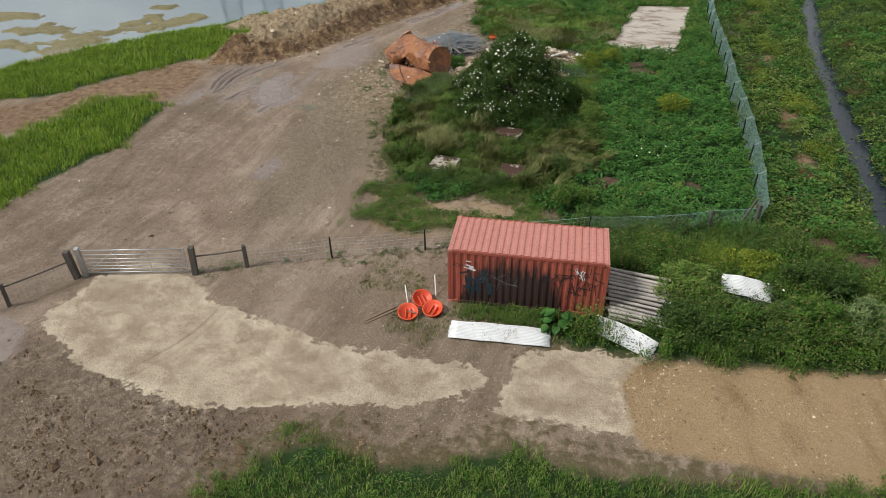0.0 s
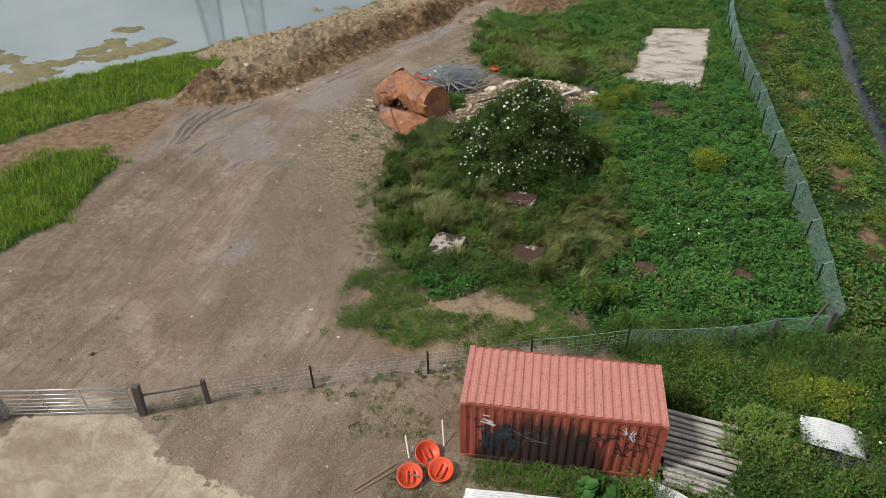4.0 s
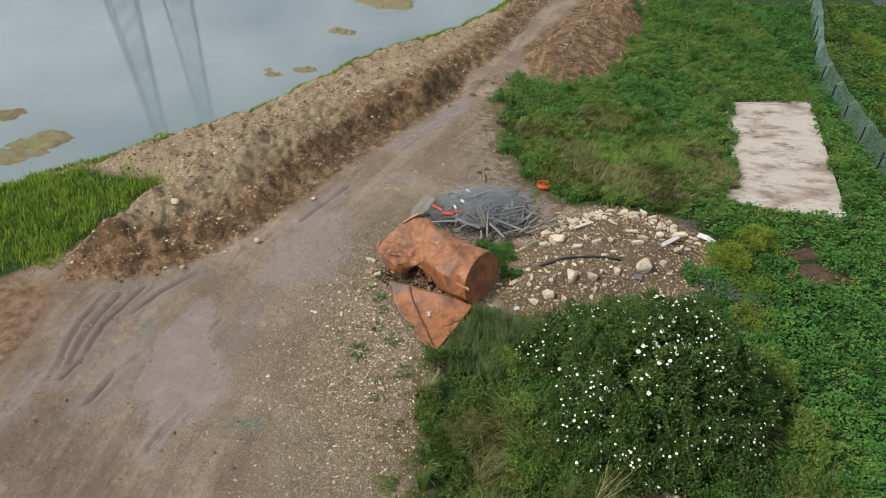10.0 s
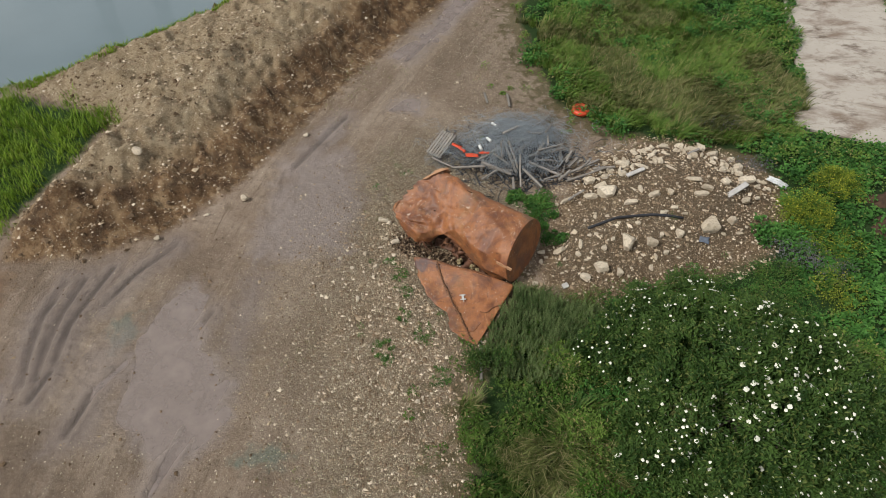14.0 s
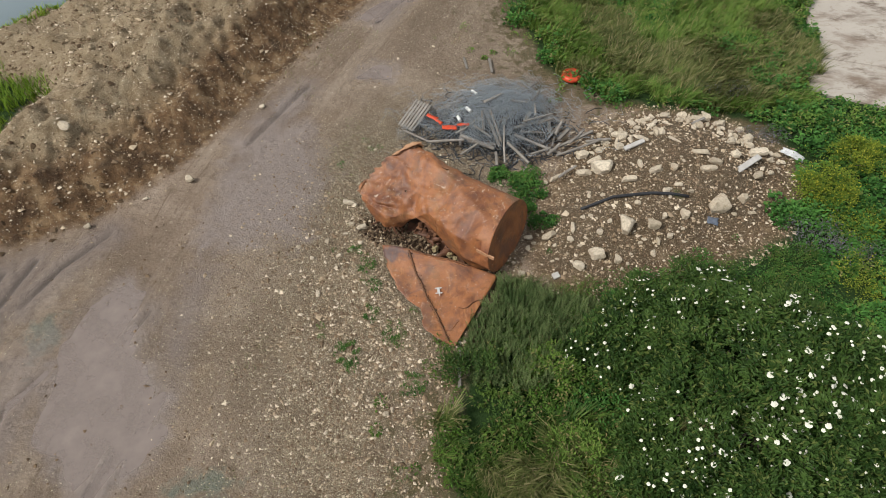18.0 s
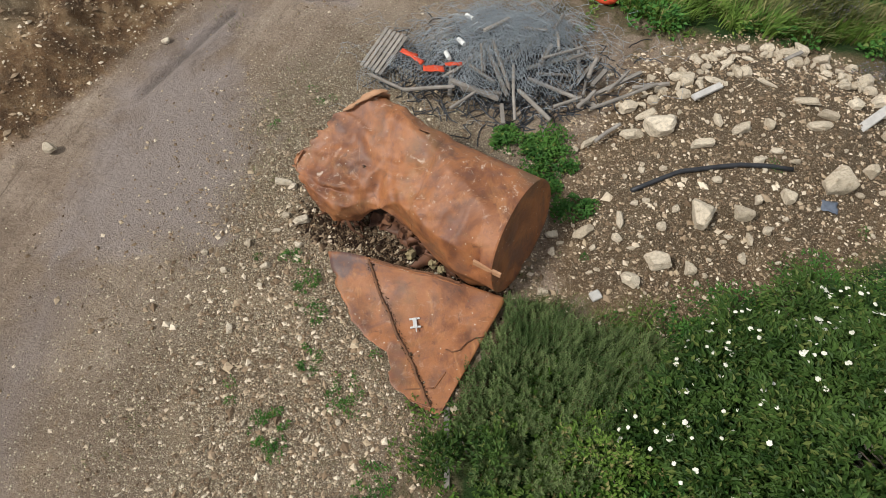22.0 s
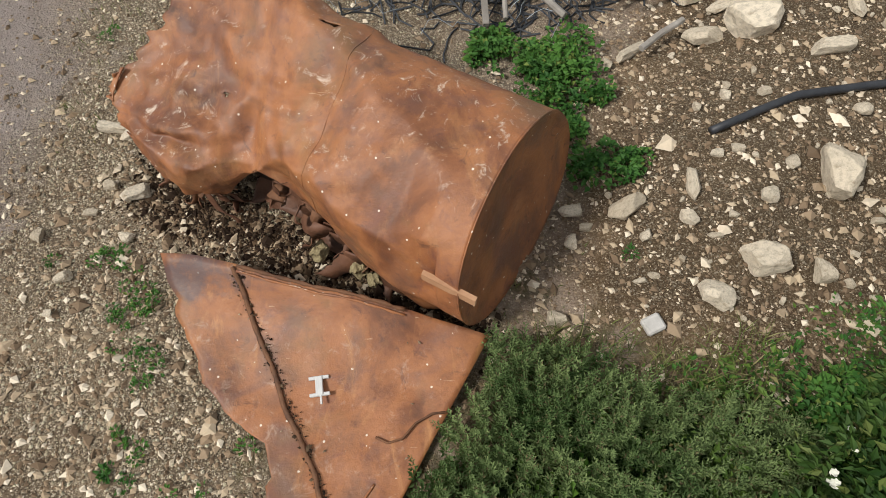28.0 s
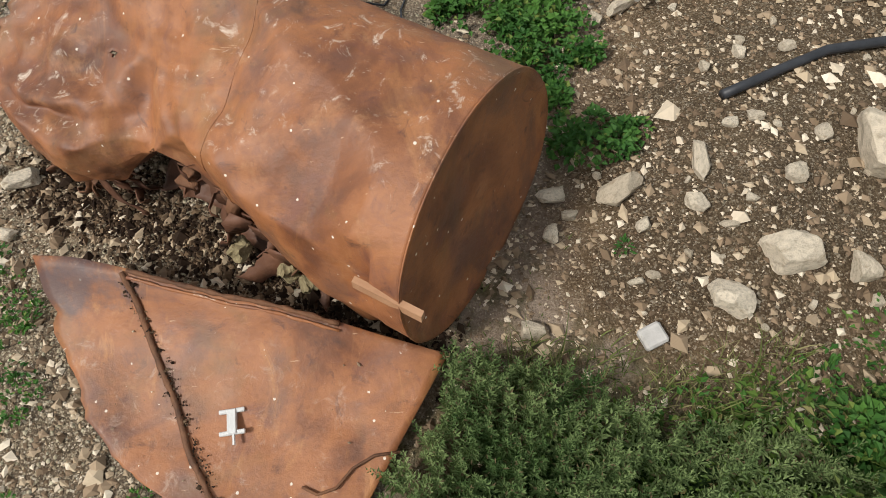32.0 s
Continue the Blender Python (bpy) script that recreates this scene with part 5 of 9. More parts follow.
TA, TB, TZ = 1.20, 0.97, 0.93
tank = thing("steel_tank", "crushed rust-brown cylindrical steel tank with a torn open end", "tank")


def bell(v, c, w):
    return math.exp(-((v - c) / w) ** 2)


def on_rim(deg):
    return (0.0, TA * math.cos(radians(deg)), TZ + TB * math.sin(radians(deg)))


# lines drawn along the tank, from the round end plate to the crushed torn end: metres along, to the front, up
LINES = [
    [on_rim(-90), (1.6, -0.10, 0.0), (3.4, -0.3, 0.0)],
    [on_rim(222), (1.7, -0.90, 0.30), (3.4, -0.95, 0.35)],
    [on_rim(180), (1.7, -1.17, 0.98), (2.4, -1.18, 1.02), (3.5, -1.22, 1.05)],
    [on_rim(135), (1.7, -0.93, 1.66), (2.4, -0.98, 1.80), (2.9, -1.06, 1.90), (3.5, -1.10, 2.00), (4.2, -0.95, 1.80)],
    [on_rim(95), (1.6, -0.20, 1.95), (2.3, -0.40, 2.02), (2.8, -0.55, 1.97), (3.3, -0.62, 1.84), (3.8, -0.60, 1.76), (4.4, -0.52, 1.62)],
    [on_rim(57), (0.8, 0.62, 1.74), (1.6, 0.44, 1.74), (2.2, 0.24, 1.72), (2.75, 0.06, 1.64), (3.2, -0.02, 1.56), (3.8, -0.04, 1.46), (4.6, -0.05, 1.28)],
    [on_rim(22), (0.8, 0.99, 1.36), (1.6, 0.84, 1.42), (2.1, 0.64, 1.40), (2.75, 0.46, 1.38), (3.1, 0.42, 1.31), (3.6, 0.46, 1.20), (4.6, 0.42, 0.96)],
    [on_rim(-18), (0.8, 1.10, 0.74), (1.6, 0.88, 0.92), (2.1, 0.66, 1.02), (2.75, 0.57, 1.10), (3.1, 0.80, 1.02), (3.6, 0.94, 0.96), (4.0, 0.86, 0.90), (4.6, 0.55, 0.84)],
    [on_rim(-52), (0.8, 1.04, 0.42), (1.6, 0.84, 0.66), (2.1, 0.62, 0.82), (2.75, 0.56, 1.00), (3.1, 0.84, 0.66), (3.6, 0.92, 0.60), (4.0, 0.88, 0.62), (4.6, 0.55, 0.72)],
    [on_rim(-90), (0.35, 0.80, 0.06), (0.6, 1.00, 0.20), (1.7, 0.79, 0.46), (2.3, 0.55, 0.66), (2.70, 0.55, 0.93), (2.9, 0.62, 0.72), (3.1, 0.74, 0.42), (3.6, 0.86, 0.36), (4.0, 0.86, 0.42), (4.6, 0.55, 0.62)],
]
ENDS = (3.3, 3.3, 3.4, 3.62, 4.28, 4.62, 4.70, 4.55, 4.25, 4.0)


def line_at(k, s):
    pts = LINES[k]
    soft = 0.16 if k < 9 else 0.04
    ss = [max(0.0, s + d * min(1.0, s * 2)) for d in (-soft, -soft / 2, 0, soft / 2, soft)]
    xs = [p[0] for p in pts]
    return (float(np.mean(np.interp(ss, xs, [p[1] for p in pts]))), float(np.mean(np.interp(ss, xs, [p[2] for p in pts]))))


def tank_at(s, v):
    """The shell at s metres from the end plate; v runs from 0 at the keel over the back and crown to 1 at the front's lower edge."""
    f = min(max(v, 0.0), 1.0) * 9
    k = min(int(f), 8)
    f -= k
    c = [line_at(min(max(k + d, 0), 9), s) for d in (-1, 0, 1, 2)]
    out = []
    for e in (0, 1):
        p0, p1, p2, p3 = (q[e] for q in c)
        curve = p1 + 0.5 * f * (p2 - p0 + f * (2 * p0 - 5 * p1 + 4 * p2 - p3 + f * (3 * (p1 - p2) + p3 - p0)))
        stiff = 0.45 * min(1.0, max(0.0, (s - 1.0) / 1.2))
        out.append(curve * (1 - stiff) + (p1 + (p2 - p1) * f) * stiff)
    w, z = out
    lean = max(0.0, 1 - s / 1.4)
    return CAP + AX * (s + lean * (0.094 * w + 0.167 * (z - TZ))) + PX * w + UP * z


def dented(p, s, v):
    """Buckles and folds, growing towards the torn end."""
    g = min(1.0, max(0.0, (s - 0.5) / 2.2))
    out_ = Vector((p.x - (CAP + AX * s).x, p.y - (CAP + AX * s).y, (p.z - 0.75)))
    out_.normalize()
    big = 0.30 - abs(noise.noise(p * 1.25 + Vector((3.7, 0, 1.0))))
    mid = 0.26 - abs(noise.noise(p * 2.7 + Vector((0, 5, 0))))
    fine = 0.24 - abs(noise.noise(p * 6.0 + Vector((2, 0, 0))))
    p = p + out_ * (g * (0.12 * big + 0.085 * mid + 0.020 * fine) + 0.022 * noise.noise(p * 1.6) * min(1.0, s * 1.5) * (1 - g))
    p = p + Vector(noise.noise_vector(p * 4.2)) * (0.024 * g)
    # a sharp valley that runs back from the tear, and one above the lower lip
    p = p - out_ * (0.10 * bell(s, 3.05 - 0.5 * (0.72 - v) * 9 * 0.2, 0.10) * bell(v, 0.66, 0.10) + 0.13 * bell(v, 0.735, 0.028) * bell(s, 3.75, 0.45))
    p = p + out_ * (0.06 * bell(v, 0.70, 0.020) * bell(s, 3.75, 0.5))
    return p


PRESSED = []
rt = random.Random(77)
for su, vu, deep in ((1.0, 0.70, 0.05), (1.55, 0.60, 0.07), (1.7, 0.78, 0.05), (2.1, 0.55, 0.05), (2.35, 0.66, 0.08), (2.6, 0.56, 0.10), (3.1, 0.53, 0.06), (3.25, 0.64, 0.07), (3.45, 0.47, 0.05), (3.6, 0.56, 0.08), (3.7, 0.82, 0.06), (4.1, 0.64, 0.06), (3.4, 0.76, 0.05), (1.3, 0.45, 0.04), (0.8, 0.56, 0.03)):
    q_ = tank_at(su, vu)
    n_ = (tank_at(su, vu - 0.03) - tank_at(su, vu + 0.03)).cross(tank_at(su + 0.08, vu) - tank_at(su - 0.08, vu)).normalized()
    n_ = n_ if n_.dot(q_ - (CAP + AX * su + UP * 0.75)) > 0 else -n_
    n_ = (n_ + Vector((rt.uniform(-0.22, 0.22), rt.uniform(-0.22, 0.22), rt.uniform(-0.12, 0.12)))).normalized()
    PRESSED.append((q_, n_, deep))


def pressed(p):
    """Flat facets where the steel has been pushed in."""
    for q_, n_, deep in PRESSED:
        far = (p - q_).length
        if far < 1.0:
            over = (p - q_).dot(n_) + deep
            if over > 0:
                p = p - n_ * (over * 0.95 * min(1.0, max(0.0, (1.0 - far) / 0.35)))
    return p


NU, NT = 120, 150
tv, tf, ts = [], [], []
for i in range(NU + 1):
    for j in range(NT + 1):
        v = j / NT
        end = float(np.interp(v * 9, range(10), ENDS)) + 0.14 * noise.noise(Vector((v * 14, 3, 0))) + 0.13 * noise.noise(Vector((v * 48, 7, 0))) * smooth(0.3, 0.45, np.array(v)).item()
        s_ = (i / NU) * end
        tv.append(dented(pressed(tank_at(s_, v)) if s_ > 0.3 else tank_at(s_, v), s_, v))
        ts.append(s_)
for i in range(NU):
    for j in range(NT):
        a_ = i * (NT + 1) + j
        p = (tv[a_] + tv[a_ + NT + 2]) / 2
        v, s_ = (j + 0.5) / NT, ts[a_]
        if abs(s_ - 3.28) < 0.035 and abs(v - 0.605) < 0.006:
            continue
        if ((s_ - 2.32) / 0.12) ** 2 + ((v - 0.40) / 0.008) ** 2 < 1:
            continue
        tf.append((a_, a_ + 1, a_ + NT + 2, a_ + NT + 1))
shell = part("shell", mesh_np("shell", np.array(tv), np.array(tf), M_RUST, True), M_RUST, tank)
sol = shell.modifiers.new("thickness", "SOLIDIFY")
sol.thickness, sol.offset = 0.018, 1
bm = bmesh.new()
mid_ = CAP + UP * TZ
rings = []
for k, (rr, push) in enumerate(((1.0, 0.0), (0.985, -0.010), (0.94, 0.018), (0.7, 0.04), (0.4, 0.055), (0.12, 0.06))):
    ring = []
    for j in range(NT):
        p = mid_ + (tv[j] - mid_) * rr
        ring.append(bm.verts.new(p + AX * (push + 0.035 * noise.noise(p * 1.9 + Vector((0, 0, 9))) * (k > 1))))
    rings.append(ring)
for a, b in zip(rings, rings[1:]):
    for j in range(NT):
        bm.faces.new((a[j], a[(j + 1) % NT], b[(j + 1) % NT], b[j]))
bm.faces.new(rings[-1])
part("end_cap", bm, M_RUST, tank, "flat rusty end plate", True)
part("weld_rim", tube(bmesh.new(), [mid_ + (tv[j] - mid_) * 1.002 for j in range(0, NT + 1, 3)], 0.008, 6, False), M_RUST, tank, "thin welded rim", True)
part("girth_seam", tube(bmesh.new(), [dented(pressed(tank_at(1.98, v)), 1.98, v) for v in np.linspace(0.36, 0.96, 60)], 0.007, 5, False), M_RUST, tank, "", True)
# lumpy fill whose dark colour gives the opening its shade
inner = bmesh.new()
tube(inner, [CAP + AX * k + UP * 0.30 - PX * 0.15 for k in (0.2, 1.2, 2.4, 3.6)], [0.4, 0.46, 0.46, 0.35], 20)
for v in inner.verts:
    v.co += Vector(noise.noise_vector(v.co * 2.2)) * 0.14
part("inner_debris", inner, M_CAVITY, tank, "earth and scale inside the tank, coloured dark for its shade", True)
r1 = random.Random(5)
for i in range(30):
    s_ = 1.2 + 1.75 * i / 29 + r1.uniform(-0.05, 0.05) if i < 22 else r1.uniform(3.0, 4.0)
    base = tank_at(s_, 0.995 - r1.uniform(0, 0.02)) - PX * r1.uniform(0.0, 0.14)
    bm = bmesh.new()
    n, prev = 11, None
    wid = r1.uniform(0.05, 0.16) if i < 22 else r1.uniform(0.05, 0.10)
    dirn = (PX * r1.uniform(-0.35, 0.40) - UP * r1.uniform(0.5, 1.0) + AX * r1.uniform(-0.7, 0.7)).normalized()
    tw, ln = r1.uniform(-3.0, 3.0), r1.uniform(0.25, 0.60)
    for k in range(n):
        s = k / (n - 1)
        p = base + dirn * ln * s + Vector(noise.noise_vector(Vector((i * 3.3, s * 3.4, 0)))) * 0.16 * s
        p.z = max(p.z, 0.04)
        a = AX.copy()
        a.rotate(Euler((tw * s, 0.4 * tw * s, tw * s * 0.7)))
        ragged_ = 1 + 0.5 * noise.noise(Vector((i * 1.7, s * 7, 2)))
        cur = (bm.verts.new(p + a * wid * (1 - 0.5 * s) * ragged_), bm.verts.new(p - a * wid * (1 - 0.3 * s)))
        if prev:
            bm.faces.new((prev[0], prev[1], cur[1], cur[0]))
        prev = cur
    ob = part("torn_strip", bm, (M_INNER, M_RUSTDARK, M_INNER)[i % 3], tank, "twisted torn steel ribbon", True)
    sm = ob.modifiers.new("thickness", "SOLIDIFY")
    sm.thickness = 0.012
bar_a, bar_b = CAP + AX * 0.52 + PX * 1.10 + UP * 1.22, CAP + AX * -0.02 + PX * 1.13 + UP * 1.18
bm = bmesh.new()
for k in (0, 1):
    p_ = (bar_a, bar_b)[k]
    for a_, b_ in ((-0.02, -0.05), (0.03, -0.05), (0.03, 0.05), (-0.02, 0.05)):
        bm.verts.new(p_ + PX * a_ + UP * b_)
bm.verts.ensure_lookup_table()
for f_ in ((0, 1, 2, 3), (7, 6, 5, 4), (0, 4, 5, 1), (1, 5, 6, 2), (2, 6, 7, 3), (3, 7, 4, 0)):
    bm.faces.new([bm.verts[i_] for i_ in f_])
part("stub", bm, M_RUSTPALE, tank, "short rusty flat bar on the rim")
# upper lip torn and curled back, and a ragged tongue at the low corner
for v0, v1, tall0, over in ((0.27, 0.42, 0.36, 1.0), (0.60, 0.69, 0.30, 0.25)):
    fv, ff = [], []
    for i in range(25):
        v = v0 + (v1 - v0) * i / 24
        s_ = float(np.interp(v * 9, range(10), ENDS)) - 0.03
        base = dented(tank_at(s_, v), s_, v)
        tall = tall0 * math.sin(math.pi * i / 24) ** 0.6 * (0.75 + 0.6 * noise.noise(Vector((i * 0.55, 4, v0))))
        for j in range(7):
            t_ = j / 6
            up_ = UP * tall * math.sin(t_ * 1.9) * 0.75 - AX * tall * (1 - math.cos(t_ * 1.9)) * 0.7
            fv.append(base + up_ * over + (AX * 0.9 - UP * 0.5 - PX * 0.1) * tall * t_ * (1 - over) + Vector(noise.noise_vector(Vector((i * 0.4, t_ * 2, 3)))) * 0.06 * t_)
    for i in range(24):
        for j in range(6):
            ff.append((i * 7 + j, i * 7 + j + 1, i * 7 + 8 + j, i * 7 + 7 + j))
    flap = part("torn_flap", mesh_np("torn_flap", np.array(fv), np.array(ff), M_RUSTPALE if over == 1.0 else M_RUST, True), M_RUST, tank, "jagged curled lip of torn steel")
    sm = flap.modifiers.new("thickness", "SOLIDIFY")
    sm.thickness = 0.014
for x, y, k in ((-7.05, 24.72, 0.75), (-6.62, 24.55, 0.85), (-6.45, 24.42, 0.6)):
    bm = bmesh.new()
    bmesh.ops.create_icosphere(bm, subdivisions=3, radius=0.2)
    for v in bm.verts:
        v.co += Vector(noise.noise_vector(v.co * 6 + Vector((x, 0, 0)))) * 0.09 + Vector(noise.noise_vector(v.co * 16)) * 0.03
    lump = new("foam_lump", bm_mesh("foam_lump", bm, M_FOAM, False))
    lump.matrix_world = pose(x, y, 0.20 if k > 0.7 else 0.1, 20, 30, 90 * x) @ Matrix.Diagonal((0.7 * k, 0.55 * k, 0.8 * k, 1))
    tagged(lump, "crumbly yellowish lump lying in the tank's opening", "debris", "crumbly lumps")


# crumpled lining that hangs in the opening
lv, lf = [], []
LU, LT = 80, 22
for i in range(LU + 1):
    s_ = 0.62 + 2.5 * i / LU
    a = tank_at(s_, 0.985) - PX * 0.10
    b = CAP + AX * s_ + PX * (float(np.interp(s_, [0.6, 1.7, 2.4, 3.1], [1.02, 0.86, 0.62, 0.55])) - 0.05)
    b.z = 0.02
    for j in range(LT + 1):
        t_ = j / LT
        p = a.lerp(b, t_) - PX * (0.40 + 0.24 * noise.noise(Vector((s_ * 1.5, 1, 8)))) * math.sin(t_ * math.pi)
        n_ = Vector(noise.noise_vector(Vector((s_ * 3.4, t_ * 3.2, 2)))) * 0.18 + Vector(noise.noise_vector(Vector((s_ * 8.6, t_ * 8, 5)))) * 0.06
        p += n_ * math.sin(min(1, t_ * 1.3) * math.pi * 0.5)
        lv.append(p)
for i in range(LU):
    for j in range(LT):
        k0 = i * (LT + 1) + j
        lf.append((k0, k0 + 1, k0 + LT + 2, k0 + LT + 1))
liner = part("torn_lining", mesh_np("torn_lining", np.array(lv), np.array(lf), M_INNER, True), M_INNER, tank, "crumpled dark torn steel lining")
sm = liner.modifiers.new("thickness", "SOLIDIFY")
sm.thickness = 0.012


def plate_z(x, y):
    """The plate's height: flat at its tip, bent up along the edge that leans on the tank."""
    u, v = x + 8.58, y - 24.48
    s_, d = (u * 0.971 - v * 0.238) / 3.42, max(0.0, -u * 0.238 - v * 0.971)
    lean = float(np.interp(s_, [0, 0.25, 0.7, 1.0], [0.58, 0.60, 0.50, 0.24])) * math.exp(-d / 0.58)
    return 0.07 + lean + 0.05 * noise.noise(Vector((x * 1.1, y * 1.1, 4))) + 0.022 * noise.noise(Vector((x * 3.3, y * 3.3, 8))) + max(0.0, height1(x, y))


def poly_at(pts, t):
    lens = [math.dist(a, b) for a, b in zip(pts, pts[1:])]
    d = t * sum(lens)
    for a, b, ln in zip(pts, pts[1:], lens):
        if d <= ln:
            return (a[0] + (b[0] - a[0]) * d / ln, a[1] + (b[1] - a[1]) * d / ln)
        d -= ln
    return pts[-1]


P_LEFT = [(-8.58, 24.48), (-8.48, 24.15), (-8.36, 23.84), (-8.12, 23.36), (-7.88, 22.97), (-7.55, 22.78), (-7.44, 22.42), (-7.22, 21.90), (-6.82, 21.68), (-6.49, 21.53)]
P_RIGHT = [(-5.24, 23.67), (-5.78, 22.75), (-6.45, 21.54)]
P_TOP = [(-8.58, 24.48), (-8.2, 24.44), (-7.8, 24.33), (-7.0, 24.11), (-6.1, 23.88), (-5.24, 23.67)]
rows, cols = 46, 40
pv, pf = [], []
for i in range(rows + 1):
    t = i / rows
    l, r = poly_at(P_LEFT, t), poly_at(P_RIGHT, t)
    jag = 0.07 * noise.noise(Vector((t * 16, 2, 0))) + 0.05 * noise.noise(Vector((t * 41, 5, 0))) + 0.10 * (math.floor(t * 9) % 2) * smooth(0.35, 0.5, np.array(t)).item()
    for j in range(cols + 1):
        s = j / cols
        x, y = l[0] + (r[0] - l[0]) * s + jag * (1 - s) ** 4, l[1] + (r[1] - l[1]) * s
        if i < 16:
            b = (1 - i / 16) ** 2
            tp = poly_at(P_TOP, s)
            l0, r0_ = P_TOP[0], P_TOP[-1]
            x += (tp[0] - (l0[0] + (r0_[0] - l0[0]) * s)) * b
            y += (tp[1] - (l0[1] + (r0_[1] - l0[1]) * s)) * b
        pv.append((x, y, plate_z(x, y)))
for i in range(rows):
    for j in range(cols):
        a = i * (cols + 1) + j
        pf.append((a, a + 1, a + cols + 2, a + cols + 1))
plate = thing("steel_plate", "torn triangular rust-brown steel plate lying on gravel", "metal plate")
sheet = part("sheet", mesh_np("sheet", np.array(pv), np.array(pf), M_RUSTPLATE, True), M_RUSTPLATE, plate)
sol = sheet.modifiers.new("thickness", "SOLIDIFY")
sol.thickness, sol.offset = 0.014, 1


def along(a, b, n, lift, wob=0.0):
    out = []
    for i in range(n + 1):
        s = i / n
        x, y = a[0] + (b[0] - a[0]) * s + wob * noise.noise(Vector((s * 9, 1, a[0]))), a[1] + (b[1] - a[1]) * s
        out.append((x, y, plate_z(x, y) + lift))
    return out


part("seam", tube(bmesh.new(), along((-7.82, 24.29), (-6.62, 21.68), 40, 0.010, 0.05), [0.020 + 0.012 * abs(math.sin(i * 1.7)) for i in range(41)], 6), M_RUSTDARK, plate, "raised dark rusty weld seam", True)
for off_, rad_ in ((0.0, 0.020), (0.045, 0.013)):
    fe = tube(bmesh.new(), along((-7.78, 24.30 - off_), (-6.08, 23.86 - off_), 30, 0.018, 0.05), [rad_ * (0.6 + 0.7 * abs(math.sin(i * 0.9 + off_ * 40))) for i in range(31)], 6)
    part("folded_edge", fe, M_RUST if off_ else M_RUSTDARK, plate, "crumpled folded edge", True)
for a_, b_ in (((-7.10, 21.98), (-6.55, 22.02)), ((-6.55, 22.02), (-6.36, 22.30)), ((-7.0, 21.80), (-6.50, 21.62))):
    part("crease_bar", tube(bmesh.new(), along(a_, b_, 8, 0.008), 0.013, 6), M_RUST, plate, "", True)
b = tube(bmesh.new(), [(-6.36, 22.72, 0), (-6.24, 22.66, 0.01), (-6.10, 22.70, 0.01), (-5.98, 22.84, 0.01), (-5.82, 22.93, 0), (-5.62, 22.95, 0)], 0.012, 6)
for v in b.verts:
    v.co.z += plate_z(v.co.x, v.co.y) + 0.02
tagged(new("bent_rod", bm_mesh("bent_rod", b, M_RUSTDARK, True)), "short bent dark rusty rod lying on the steel plate", "rod")
bz = plate_z(-6.92, 23.2) + 0.03
br = thing("metal_bracket", "small pale metal bracket lying on the rusty plate", "bracket", "", (-6.92, 23.2, bz), 8)
part("web", box(bmesh.new(), (0.075, 0.2, 0.04), pose(0, 0, 0.02), 0.008), M_PALE, br)
for y in (-0.085, 0.085):
    part("flange", box(bmesh.new(), (0.2, 0.035, 0.03), pose(0, y, 0.015), 0.006), M_PALE, br)
part("tail", tube(bmesh.new(), [(0.01, -0.09, 0.02), (0.01, -0.18, 0.015)], 0.012, 6), M_PALE, br)

# ---- dark pipe, timber, red float ----
pp = [(-2.62, 26.06), (-2.34, 26.19), (-2.04, 26.31), (-1.62, 26.42), (-1.16, 26.49), (-0.76, 26.55), (-0.36, 26.60), (0.2, 26.58), (0.72, 26.53)]
pb = tube(bmesh.new(), [(x, y, height1(x, y) + 0.07) for x, y in pp], 0.048, 10)
tagged(new("plastic_pipe", bm_mesh("plastic_pipe", pb, M_PIPE, True)), "curved dark plastic pipe lying on rubble", "pipe")
for x, y, rz, ln in ((-6.33, 20.35, 90, 1.5), (-6.0, 33.4, 100, 0.7), (1.7, 30.2, 30, 0.6)):
    b = box(bmesh.new(), (ln, 0.09, 0.05), pose(ln / 2, 0, 0), 0.006)
    s = new("timber_batten", bm_mesh("timber_batten", b, M_WOOD))
    s.matrix_world = pose(x, y, height1(x, y) + 0.035, 0, 0, rz)
    tagged(s, "weathered timber batten lying on the ground", "timber", "loose battens")
fl = thing("red_float", "orange-red plastic ring float lying in grass", "float", "", (-2.12, 33.0, height1(-2.1, 33) + 0.12), 20)
ring = []
rb = tube(bmesh.new(), [(0.28 * math.cos(2 * math.pi * i / 24), 0.28 * math.sin(2 * math.pi * i / 24), 0) for i in range(25)], 0.11, 10, False)
part("ring", rb, M_RED, fl, "", True)
part("disc", tube(bmesh.new(), [(0, 0, -0.06), (0, 0, 0.03)], 0.2, 20), M_RED, fl)

# ---- heap of old posts and netting ----
r2 = random.Random(21)


def heap_h(x, y):
    return height1(x, y) + 0.75 * math.exp(-((x + 5.0) / 1.9) ** 2 - ((y - 30.5) / 1.2) ** 2)


